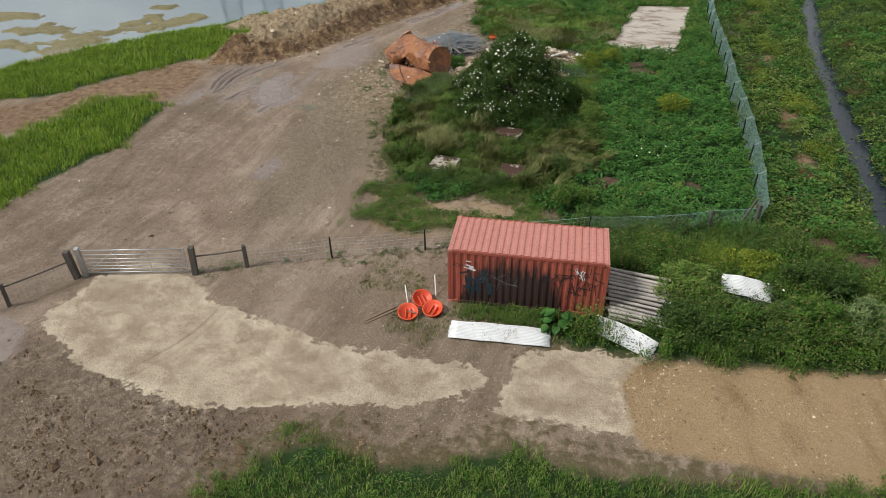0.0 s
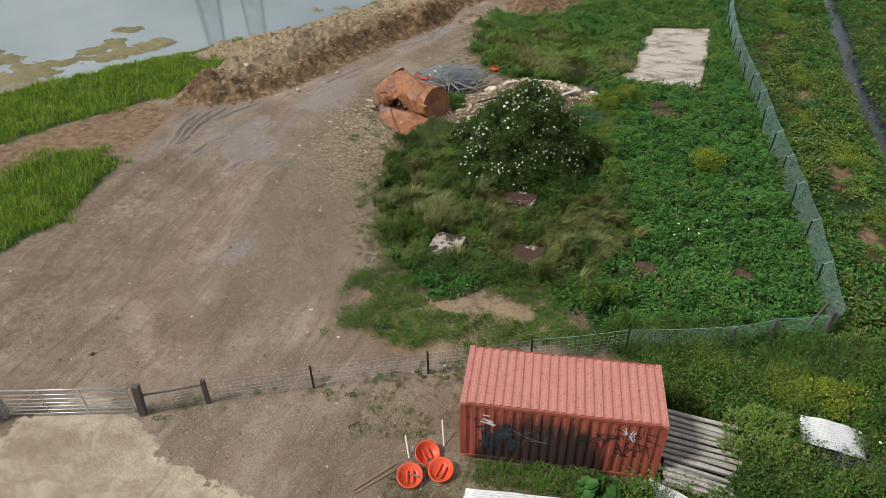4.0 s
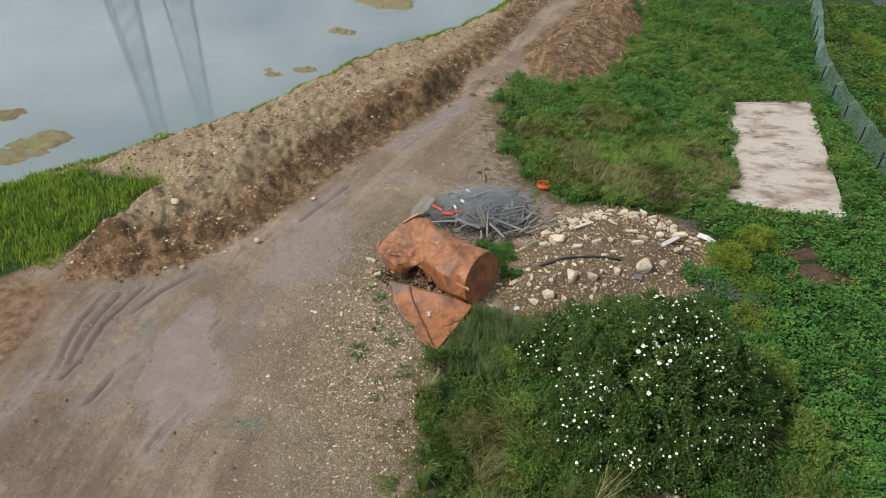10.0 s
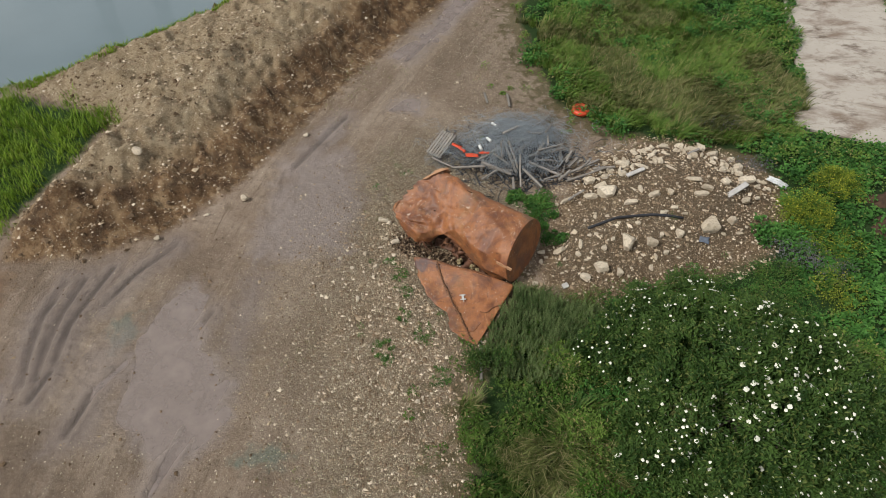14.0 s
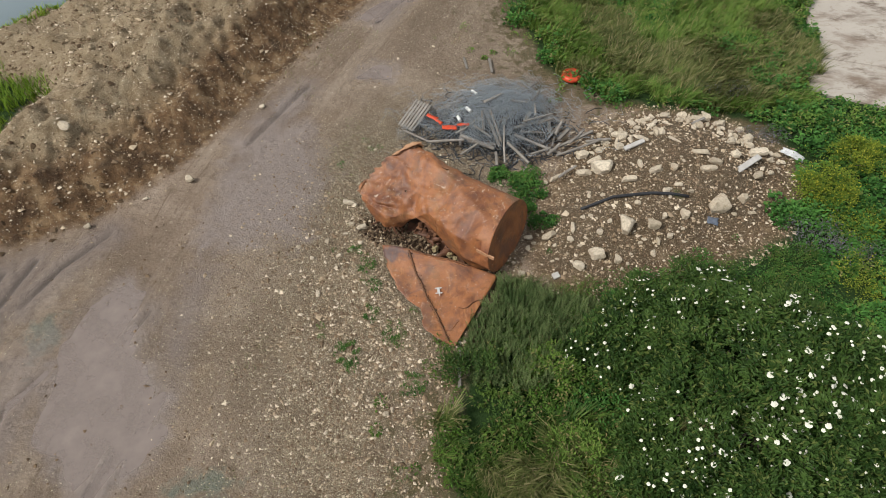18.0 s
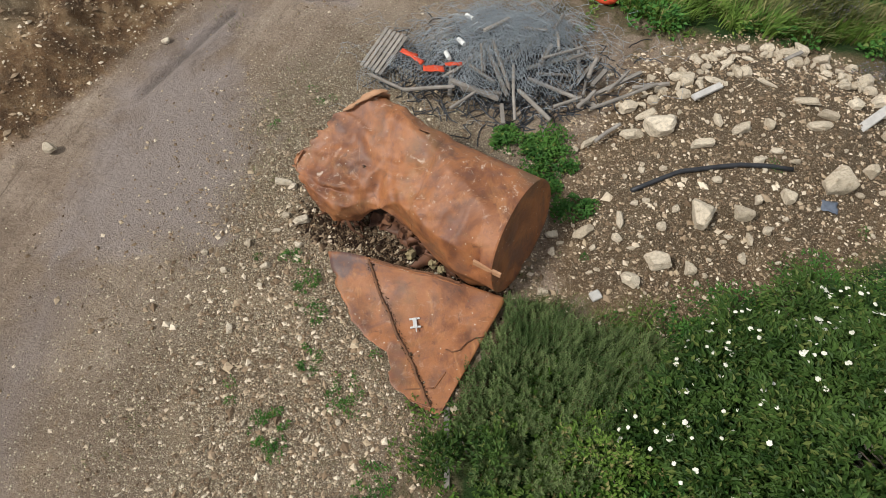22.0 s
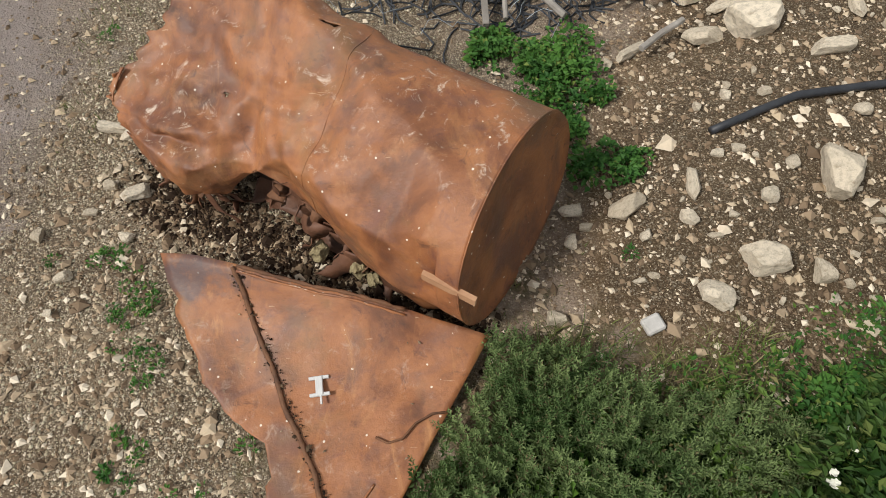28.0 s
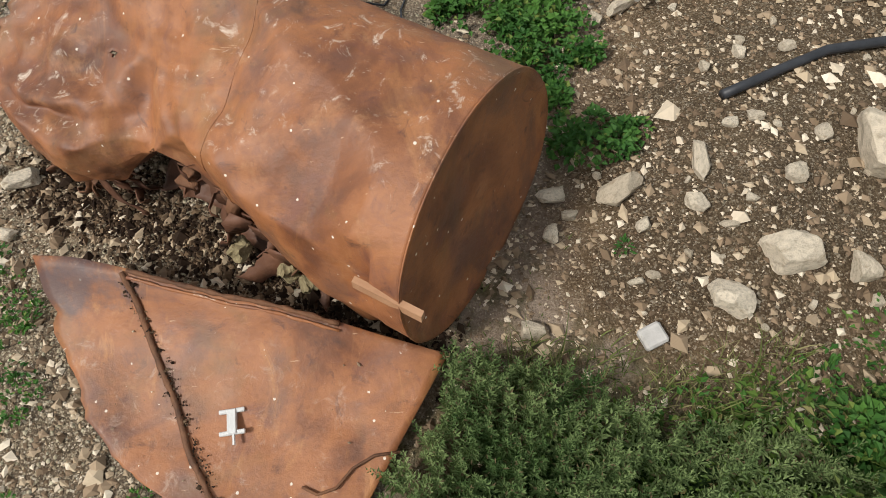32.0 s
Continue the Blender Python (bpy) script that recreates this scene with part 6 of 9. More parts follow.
def old_post(x0, y0, x1, y1, lift, rad, squared, pointed):
    """A weathered post lying on the heap from one end to the other."""
    a, b = Vector((x0, y0, heap_h(x0, y0) + lift)), Vector((x1, y1, heap_h(x1, y1) + lift))
    ln = (b - a).length
    bm = bmesh.new()
    if squared:
        box(bm, (ln, rad * 2, rad * 1.5), Matrix.Identity(4), 0.006)
    else:
        tube(bm, [(-ln / 2, 0, 0), (0, r2.uniform(-0.02, 0.02), 0), (ln / 2 - 0.1, 0, 0), (ln / 2, 0, 0)], [rad, rad, rad * 0.95, rad * (0.3 if pointed else 0.9)], 8)
    p = new("old_fence_post", bm_mesh("old_fence_post", bm, M_WOOD))
    p.matrix_world = Matrix.Translation((a + b) / 2) @ (b - a).to_track_quat("X", "Z").to_matrix().to_4x4()
    tagged(p, "grey weathered fence post thrown on a heap", "post", "heaped old posts")


# posts on top of the heap: both ends
HEAP_FRONT = [(-5.44, 30.05, -4.96, 28.99), (-4.83, 29.6, -4.82, 28.3), (-4.72, 29.0, -4.05, 28.2), (-4.48, 29.41, -2.93, 28.82), (-5.84, 29.64, -5.26, 29.22), (-6.28, 28.5, -5.67, 28.96), (-6.25, 29.38, -5.16, 28.91), (-8.17, 29.7, -7.33, 29.14), (-7.33, 29.05, -6.18, 29.08), (-6.21, 29.57, -5.71, 29.92), (-5.3, 30.12, -4.91, 29.06), (-5.57, 30.0, -5.54, 29.4), (-5.1, 28.79, -5.08, 28.26), (-3.92, 28.69, -3.26, 28.98)]
HEAP_BACK = [(-5.5, 30.34, -4.9, 30.76), (-4.64, 30.54, -3.46, 32.5), (-4.6, 30.55, -4.0, 30.61), (-4.17, 29.75, -3.14, 30.32), (-4.17, 29.78, -3.9, 30.3), (-3.73, 30.7, -3.73, 30.1), (-3.81, 30.71, -3.44, 31.69)]
HEAP_SIDE = [(-3.3, 29.45, -2.91, 30.03), (-3.05, 29.56, -2.79, 30.15), (-3.13, 28.53, -1.6, 29.06), (-2.94, 29.15, -1.73, 29.88), (-2.63, 29.19, -1.99, 29.93), (-3.39, 28.62, -2.95, 29.1), (-2.04, 29.32, -1.28, 29.16), (-3.13, 27.58, -2.54, 28.01), (-3.64, 29.77, -3.12, 30.11), (-2.95, 29.43, -2.56, 29.93)]
for i, ends in enumerate(HEAP_FRONT + HEAP_BACK + HEAP_SIDE):
    old_post(*ends, 0.18 + 0.09 * (i % 3), (0.045, 0.037, 0.052, 0.040)[i % 4], i % 3 == 0, i % 5 == 0)
# half-hidden posts under the netting
for i in range(16):
    x, y, a, ln = -4.7 + max(-1.7, min(1.9, r2.gauss(0, 0.9))), 30.2 + r2.gauss(0, 0.55), r2.uniform(0, math.pi), r2.uniform(0.6, 1.5)
    old_post(x - ln / 2 * math.cos(a), y - ln / 2 * math.sin(a), x + ln / 2 * math.cos(a), y + ln / 2 * math.sin(a), r2.uniform(0.02, 0.12), r2.uniform(0.03, 0.05), i % 2 == 0, False)
old_post(-5.16, 33.9, -5.08, 33.1, 0.10, 0.045, True, False)
segs = []
q = np.random.default_rng(9)
for i in range(760):
    x, y = -5.0 + q.normal(0, 1.25), 30.4 + q.normal(0, 0.75)
    a = q.uniform(0, math.pi)
    lift = q.uniform(0.05, 0.34)
    last = None
    for k in range(8):
        nx, ny = x + 0.12 * k * math.cos(a), y + 0.12 * k * math.sin(a)
        a += q.normal(0, 0.28)
        pnt = (nx, ny, heap_h(nx, ny) + lift + 0.08 * math.sin(k * 0.9 + i) + q.normal(0, 0.02))
        if last:
            segs.append((last, pnt))
        last = pnt


def net_sheet(cx, cy, w, d, rz, cell, lift, seed):
    """A crumpled sheet of diamond mesh thrown over the heap."""
    nu, nv = int(w / cell), int(d / cell)
    ca, sa = math.cos(radians(rz)), math.sin(radians(rz))
    pts = {}
    for i in range(nu + 1):
        for j in range(nv + 1):
            u, v = (i + 0.5 * (j % 2)) * cell - w / 2, j * cell - d / 2
            u, v = u + 0.25 * noise.noise(Vector((u * 0.9, v * 0.9, seed))), v + 0.25 * noise.noise(Vector((u * 0.9, v * 0.9, seed + 5)))
            if (2 * u / w) ** 2 + (2 * v / d) ** 2 > 0.95 + 0.35 * noise.noise(Vector((u * 1.3, v * 1.3, seed + 9))):
                continue
            x, y = cx + u * ca - v * sa, cy + u * sa + v * ca
            pts[i, j] = (x, y, heap_h(x, y) + lift + 0.30 * noise.noise(Vector((x * 1.4, y * 1.4, seed))) + 0.07 * noise.noise(Vector((x * 4, y * 4, seed))))
    for (i, j), p in pts.items():
        for k in (i + (j % 2), i - 1 + (j % 2)):
            if (k, j + 1) in pts:
                segs.append((p, pts[k, j + 1]))


net_sheet(-4.55, 31.35, 3.4, 2.6, 12, 0.095, 0.34, 3)
net_sheet(-4.7, 31.5, 3.0, 2.2, -25, 0.105, 0.24, 13)
net_sheet(-6.7, 30.0, 2.6, 1.7, -20, 0.10, 0.22, 23)
net_sheet(-7.8, 29.8, 1.5, 1.3, 30, 0.10, 0.08, 33)
net_sheet(-4.6, 29.6, 3.0, 1.7, 5, 0.10, 0.34, 43)
net_sheet(-5.2, 29.9, 2.4, 1.8, 50, 0.10, 0.40, 53)
# dark strands set low in the heap to deepen the shade between posts
dark = []
q = np.random.default_rng(19)
for i in range(620):
    x, y = -5.2 + q.normal(0, 1.1), 30.0 + q.normal(0, 0.6)
    a = q.uniform(0, 2 * math.pi)
    last = None
    for k in range(6):
        nx, ny = x + 0.14 * k * math.cos(a), y + 0.14 * k * math.sin(a)
        a += q.normal(0, 0.35)
        pnt = (nx, ny, max(height1(nx, ny) + 0.02, heap_h(nx, ny) - q.uniform(0.0, 0.35)))
        if last:
            dark.append((last, pnt))
        last = pnt
tagged(new("heap_gap_strands", wires("heap_gap_strands", dark, 0.014, M_HEAPDARK)), "dark tangled strands added to deepen the shade inside the heap", "wire", kind="stuff")
net = new("tangled_netting", wires("tangled_netting", segs, 0.0048, M_WIRE))
tagged(net, "tangled grey wire netting over heaped posts", "netting", kind="stuff")
for x, y, w, d, rz in ((-7.25, 30.2, 0.42, 0.07, -25), (-7.05, 30.0, 0.34, 0.06, -40), (-6.66, 29.66, 0.50, 0.09, 5), (-6.2, 29.7, 0.4, 0.05, 10)):
    bm = bmesh.new()
    bmesh.ops.create_grid(bm, x_segments=8, y_segments=3, size=0.5)
    for v in bm.verts:
        v.co = Vector((v.co.x * w, v.co.y * d * 2, 0.06 * noise.noise(v.co * 5 + Vector((x, y, 0)))))
    s = new("red_netting_scrap", bm_mesh("red_netting_scrap", bm, M_RED, True))
    s.matrix_world = pose(x, y, heap_h(x, y) + 0.30, 8, 5, rz)
    sm = s.modifiers.new("thickness", "SOLIDIFY")
    sm.thickness = 0.01
    tagged(s, "crumpled orange-red plastic scrap in the heap", "plastic scrap", "red scraps")
for x, y in ((-6.3, 29.85), (-5.95, 30.12), (-5.72, 31.0)):
    bm = tube(bmesh.new(), [(0, 0, 0), (0.26, 0, 0)], 0.055, 10)
    s = new("white_canister", bm_mesh("white_canister", bm, M_WHITEPL))
    s.matrix_world = pose(x, y, heap_h(x, y) + 0.3, 0, 6, 40 * x)
    tagged(s, "small whitish plastic canister in the heap", "canister", "white canisters")
pal = thing("wooden_pallet", "broken pale wooden pallet leaning on the heap", "pallet", "", (-7.85, 30.4, heap_h(-7.85, 30.4) + 0.24), 52)
for i in range(6):
    part("slat", box(bmesh.new(), (1.15, 0.085, 0.022), pose(0, -0.3 + i * 0.12, 0.05), 0.004), M_WOOD, pal)
for x in (-0.5, 0, 0.5):
    part("bearer", box(bmesh.new(), (0.08, 0.72, 0.08), pose(x, 0, 0), 0.006), M_WOOD, pal)
pal.rotation_euler.rotate(Euler((radians(14), radians(-16), 0)))

# ---- pylons beyond the pond ----


def pylon(x, y, high, rz):
    segs = []
    lev = [(0, 2.3), (high * 0.45, 1.15), (high * 0.75, 0.6), (high, 0.25)]
    zs = np.linspace(0, high, 17)
    wd = np.interp(zs, [a for a, _ in lev], [b for _, b in lev])
    for z0, z1, w0, w1 in zip(zs, zs[1:], wd, wd[1:]):
        for sx, sy in ((1, 1), (1, -1), (-1, 1), (-1, -1)):
            segs.append(((sx * w0, sy * w0, z0), (sx * w1, sy * w1, z1)))
        for sx, sy, tx, ty in ((1, 1, 1, -1), (1, -1, -1, -1), (-1, -1, -1, 1), (-1, 1, 1, 1)):
            segs.append(((sx * w0, sy * w0, z0), (tx * w1, ty * w1, z1)))
            segs.append(((tx * w0, ty * w0, z0), (sx * w1, sy * w1, z1)))
    for z, ln in ((high * 0.72, 4.2), (high * 0.83, 5.0), (high * 0.94, 3.6)):
        for s in (1, -1):
            segs.append(((0, 0, z + 0.6), (s * ln, 0, z)))
            segs.append(((0, 0.3, z), (s * ln, 0, z)))
            segs.append(((0, -0.3, z), (s * ln, 0, z)))
    t = thing("electricity_pylon", "tall dark steel lattice pylon beyond the pond", "pylon", "pylons", (x, y, -0.4), rz)
    part("lattice", wires("lattice", segs, 0.09, M_STEELDARK), M_STEELDARK, t)


pylon(-54.6, 91, 46, 20)
pylon(-48.4, 94, 50, 30)

bm = box(bmesh.new(), (0.21, 0.19, 0.09), Matrix.Identity(4), 0.02)
ob = new("concrete_chunk", bm_mesh("concrete_chunk", bm, M_BLOCK))
ob.matrix_world = pose(-3.53, 23.85, height1(-3.53, 23.85) + 0.05, 4, -6, 24)
tagged(ob, "small flat greyish-white block lying on rubble", "block")
bm = bmesh.new()
bmesh.ops.create_grid(bm, x_segments=6, y_segments=6, size=0.17)
for v in bm.verts:
    v.co.z = 0.07 * noise.noise(v.co * 9)
ob = new("plastic_scrap", bm_mesh("plastic_scrap", bm, M_SCRAP, True))
ob.matrix_world = pose(1.39, 25.83, height1(1.39, 25.83) + 0.06, 8, 0, 75)
sm = ob.modifiers.new("thickness", "SOLIDIFY")
sm.thickness = 0.008
tagged(ob, "crumpled blue-grey plastic scrap on the rubble", "plastic scrap")

# ---- rocks and gravel ----


def rock_mesh(seed, sub=3):
    bm = bmesh.new()
    bmesh.ops.create_icosphere(bm, subdivisions=sub, radius=1.0)
    rr = random.Random(seed)
    jit = lambda *d: (Vector(d) + Vector((rr.uniform(-0.42, 0.42), rr.uniform(-0.42, 0.42), rr.uniform(-0.42, 0.42)))).normalized()
    planes = [jit(1, 0, 0), jit(-1, 0, 0), jit(0, 1, 0), jit(0, -1, 0), jit(0, 0, 1), jit(0, 0, -1)] + [Vector((rr.uniform(-1, 1), rr.uniform(-1, 1), rr.uniform(0, 1))).normalized() for _ in range(4)]
    cut = [rr.uniform(0.46, 0.66) for _ in range(6)] + [rr.uniform(0.50, 0.70) for _ in range(4)]
    for v in bm.verts:
        for p, c in zip(planes, cut):
            d = v.co.dot(p)
            if d > c:
                v.co -= p * (d - c) * 0.98
        v.co += Vector(noise.noise_vector(v.co * 2.2 + Vector((seed, 0, 0)))) * 0.06
        v.co += Vector(noise.noise_vector(v.co * 6.0 + Vector((seed, 4, 0)))) * 0.02
    return bm_mesh("rock", bm, M_ROCK, False)


ROCKS = [rock_mesh(s) for s in range(9)]
STONES = [rock_mesh(s, 2) for s in range(9)]
r3 = random.Random(31)


def rock(x, y, sx, sy, sz, rz, label="pale limestone rock lying on the rubble mound", group="rubble rocks", sink=0.3, variant=None, lift=0.0):
    k_ = r3.randrange(len(ROCKS)) if variant is None else variant
    ob = new("rock", (ROCKS if max(sx, sy) > 0.2 else STONES)[k_])
    ob.matrix_world = pose(x, y, height1(x, y) + sz * (1 - sink) + lift, r3.uniform(-14, 14), r3.uniform(-14, 14), rz) @ Matrix.Diagonal((sx * 1.02 * r3.uniform(0.8, 1.15), sy * 1.02 * r3.uniform(0.8, 1.15), sz * 1.02 * r3.uniform(0.8, 1.2), 1))
    return tagged(ob, label, "rock", group)


# the rocks of the mound, row by row: place, half sizes, turn
FRONT_ROCKS = [(-4.52, 23.95, 0.14, 0.11, 0), (-2.91, 24.11, 0.22, 0.16, -25), (-1.59, 24.12, 0.06, 0.09, 0), (-1.4, 24.26, 0.07, 0.08, 0), (-3.61, 24.32, 0.07, 0.04, 0), (-1.7, 24.36, 0.12, 0.18, 0), (-3.47, 24.36, 0.07, 0.04, 0), (-2.31, 24.47, 0.27, 0.23, 0), (0.13, 24.6, 0.07, 0.05, 0), (-0.59, 24.68, 0.08, 0.15, 0), (-2.81, 24.74, 0.1, 0.05, 0), (-3.51, 24.8, 0.07, 0.07, 0), (-4.28, 24.87, 0.09, 0.12, 0), (-3.05, 24.94, 0.13, 0.1, 0), (-0.95, 24.96, 0.09, 0.05, 0), (-0.41, 25, 0.07, 0.15, 0), (-4.1, 25.04, 0.1, 0.06, 0), (-0.81, 25.07, 0.12, 0.05, 0)]
LOWER_ROCKS = [(0.41, 25.09, 0.12, 0.04, 0), (-2.19, 25.17, 0.1, 0.1, 0), (-3.66, 25.18, 0.21, 0.14, 40), (-0.04, 25.19, 0.14, 0.12, 0), (-4.22, 25.27, 0.14, 0.1, 0), (-2.94, 25.38, 0.11, 0.22, -10), (-1.35, 25.4, 0.24, 0.32, -15), (-0.52, 25.47, 0.24, 0.17, 0), (0.43, 25.5, 0.07, 0.06, 0), (-1.81, 25.59, 0.08, 0.11, 0), (-2.6, 25.78, 0.08, 0.06, 0), (-0.14, 25.81, 0.1, 0.11, 0), (-2.37, 25.81, 0.1, 0.06, 0), (0.54, 25.91, 0.19, 0.16, 0), (2.13, 26.12, 0.09, 0.08, 0), (-0.92, 26.22, 0.1, 0.09, 0), (2.74, 26.25, 0.14, 0.06, 0), (1.59, 26.28, 0.32, 0.31, 20)]
MIDDLE_ROCKS = [(-2.66, 26.5, 0.07, 0.07, 0), (-1.91, 26.58, 0.1, 0.07, 0), (3.11, 26.61, 0.07, 0.07, 0), (-2.3, 26.64, 0.07, 0.08, 0), (0.81, 26.7, 0.13, 0.07, 0), (2.56, 26.71, 0.19, 0.17, 30), (0.05, 26.72, 0.17, 0.12, 0), (0.45, 26.93, 0.13, 0.08, 0), (-1.08, 27.09, 0.25, 0.13, 0), (-0.21, 27.43, 0.26, 0.14, 20), (0.42, 27.53, 0.13, 0.16, 0), (-3.51, 27.57, 0.1, 0.09, 0), (1.53, 27.6, 0.32, 0.09, 0), (1.53, 27.64, 0.31, 0.12, 5), (-1.77, 27.67, 0.37, 0.26, 15), (-0.63, 27.67, 0.1, 0.19, 0), (-2.35, 27.74, 0.28, 0.16, 5), (3.31, 27.75, 0.21, 0.18, 20)]
UPPER_ROCKS = [(-3.17, 27.79, 0.37, 0.09, 38), (1.79, 27.92, 0.28, 0.11, -15), (1.38, 28.22, 0.36, 0.12, -10), (-1.86, 28.4, 0.3, 0.11, 15), (2.65, 28.4, 0.23, 0.14, 20), (4.48, 28.61, 0.12, 0.08, 0), (0.61, 28.65, 0.29, 0.06, -25), (-1.1, 28.66, 0.16, 0.15, 0), (-2.21, 28.71, 0.34, 0.21, 30), (3.52, 28.75, 0.34, 0.18, 0), (-1.69, 28.85, 0.14, 0.13, 0), (-0.42, 28.87, 0.27, 0.07, -5), (-0.74, 28.93, 0.1, 0.1, 0), (4.35, 28.94, 0.23, 0.1, -15), (0.11, 29.07, 0.12, 0.17, 0), (-0.02, 29.1, 0.11, 0.06, 0), (0.27, 29.1, 0.12, 0.19, 0), (-0.94, 29.11, 0.19, 0.21, 0)]
RIDGE_ROCKS = [(-0.66, 29.11, 0.1, 0.07, 0), (-1.43, 29.17, 0.2, 0.11, 0), (2.78, 29.23, 0.21, 0.1, 0), (-1.02, 29.53, 0.23, 0.15, 0), (-1.51, 29.68, 0.16, 0.09, 0), (0.04, 29.68, 0.17, 0.05, 50), (3.6, 29.68, 0.2, 0.18, 0), (-0.27, 29.78, 0.19, 0.1, 30), (1.79, 29.92, 0.2, 0.16, 0), (3.5, 30.27, 0.19, 0.12, 0), (2.73, 30.43, 0.33, 0.16, 0), (0.23, 30.46, 0.16, 0.09, 0), (1.99, 30.63, 0.27, 0.13, 0), (0.83, 30.65, 0.21, 0.13, 0), (2.42, 30.88, 0.15, 0.22, 0), (1.54, 30.89, 0.24, 0.13, 0)]
for row in (FRONT_ROCKS, LOWER_ROCKS, MIDDLE_ROCKS, UPPER_ROCKS, RIDGE_ROCKS):
    for x, y, a, b, rz in row:
        long_ = max(a, b) > 2.6 * min(a, b)
        rock(x, y, a * 1.2, b * 1.2, min(a, b) * (0.9 if long_ else 1.05), rz, sink=0.36)
tagged(rock(-15.0, 27.4, 0.22, 0.19, 0.2, 10, "single round pale boulder beside the dirt track", "track boulders", 0.2), category="boulder")
for x, y, a in ((-17.6, 25.4, 0.16), (-16.2, 26.6, 0.12), (-18.9, 28.5, 0.24), (-13.3, 31.0, 0.14), (-8.2, 19.6, 0.12), (-8.05, 19.7, 0.1), (-9.6, 26.5, 0.12)):
    rock(x, y, a, a * 0.75, a * 0.6, r3.uniform(0, 180), "pale loose stone lying on the gravel", "loose stones", 0.15)
for x, y, a, b, rz in ((-9.81, 26.63, 0.22, 0.09, 0), (-9.3, 25.63, 0.18, 0.12, 10), (-9.64, 25.76, 0.09, 0.1, 0), (-9.31, 25.04, 0.1, 0.08, 0), (-9.8, 25.38, 0.1, 0.06, 0), (-10.32, 25.07, 0.08, 0.09, 0), (-11.16, 24.84, 0.08, 0.08, 0), (-10.69, 24.42, 0.1, 0.06, 0), (-9.9, 24.54, 0.11, 0.08, 0), (-9.95, 24.11, 0.08, 0.06, 0), (-10.36, 23.18, 0.08, 0.11, 0), (-8.63, 24.43, 0.06, 0.05, 0), (-10.73, 21.73, 0.07, 0.04, 0), (-8.19, 21.41, 0.06, 0.07, 0), (-9.8, 21.37, 0.05, 0.07, 0)):
    rock(x, y, a * 1.2, b * 1.2, min(a, b) * 1.0, rz, "pale loose stone lying on the gravel", "loose stones", 0.35)
for i in range(150):
    while True:
        x, y = r3.uniform(-4.2, 4.6), r3.uniform(23.2, 31)
        if inside(np.array([x]), np.array([y]), MOUND)[0]:
            break
    a = r3.uniform(0.04, 0.085)
    rock(x, y, a, a * r3.uniform(0.6, 0.9), a * r3.uniform(0.4, 0.8), r3.uniform(0, 180), sink=0.3)


ridge = [(-1.9, 28.6), (-1.2, 29.3), (-0.3, 30.0), (0.6, 30.4), (1.6, 30.3), (2.6, 29.9), (3.4, 29.2), (4.3, 28.5)]
for i in range(80):
    k_ = r3.uniform(0, len(ridge) - 1.001)
    (ax, ay), (bx, by), f_ = ridge[int(k_)], ridge[int(k_) + 1], k_ - int(k_)
    a = r3.uniform(0.07, 0.19)
    rock(ax + (bx - ax) * f_ + r3.gauss(0, 0.30), ay + (by - ay) * f_ + r3.gauss(0, 0.30), a, a * r3.uniform(0.4, 0.8), a * r3.uniform(0.3, 0.7), r3.uniform(0, 180), sink=0.2)
# pale sawn slabs on the ridge
for x, y, ln, w, rz in ((-0.70, 28.5, 0.76, 0.15, 27), (2.96, 28.06, 1.2, 0.2, 35)):
    b = box(bmesh.new(), (ln, w, 0.08), Matrix.Identity(4), 0.015)
    sl = new("stone_slab", bm_mesh("stone_slab", b, M_BLOCK))
    sl.matrix_world = pose(x, y, height1(x, y) + 0.10, 4, -5, rz)
    tagged(sl, "pale flat sawn stone lying on the rubble", "stone", "sawn stones")


def gravel(name, x, y, size, mat, label, flat=0.6, seed=0, over=None):
    """Many small faceted stones in one mesh."""
    q = np.random.default_rng(seed)
    n = len(x)
    base = np.array([(1, 0, 0), (0, 1, 0), (-1, 0, 0), (0, -1, 0), (0, 0, 1), (0, 0, -1)], float)
    tri = np.array([(0, 1, 4), (1, 2, 4), (2, 3, 4), (3, 0, 4), (1, 0, 5), (2, 1, 5), (3, 2, 5), (0, 3, 5)])
    # an uneven eight-faced stone with a cut top
    v = base[None] * q.uniform(0.65, 1.15, (n, 6, 1)) + q.normal(0, 0.16, (n, 6, 3))
    v *= size[:, None, None] * np.stack([q.uniform(0.7, 1.3, n), q.uniform(0.6, 1.0, n), np.full(n, flat) * q.uniform(0.6, 1.2, n)], -1)[:, None]
    a = q.uniform(0, 2 * math.pi, n)
    c, s = np.cos(a)[:, None], np.sin(a)[:, None]
    v = np.stack([v[..., 0] * c - v[..., 1] * s, v[..., 0] * s + v[..., 1] * c, v[..., 2]], -1)
    v += np.stack([x, y, (height(x, y) if over is None else over) + size * flat * 0.35], -1)[:, None]
    f = (np.arange(n)[:, None, None] * 6 + tri[None]).reshape(-1, 3)
    ob = new(name, mesh_np(name, v.reshape(-1, 3), f, mat))
    return tagged(ob, label, "gravel", kind="stuff")


def scatter(n, box_, test, seed):
    q = np.random.default_rng(seed)
    x, y = q.uniform(box_[0], box_[1], n), q.uniform(box_[2], box_[3], n)
    k = test(x, y, q)
    return x[k], y[k]


def track_test(x, y, q):
    bare = np.maximum.reduce([sdf(x, y, p) for p in (VEG, VEG_NEAR, BANK, VEG_LOW, VEG_HIGH, SAND_A, SAND_B, OCHRE, POND)]) < -0.1
    return bare


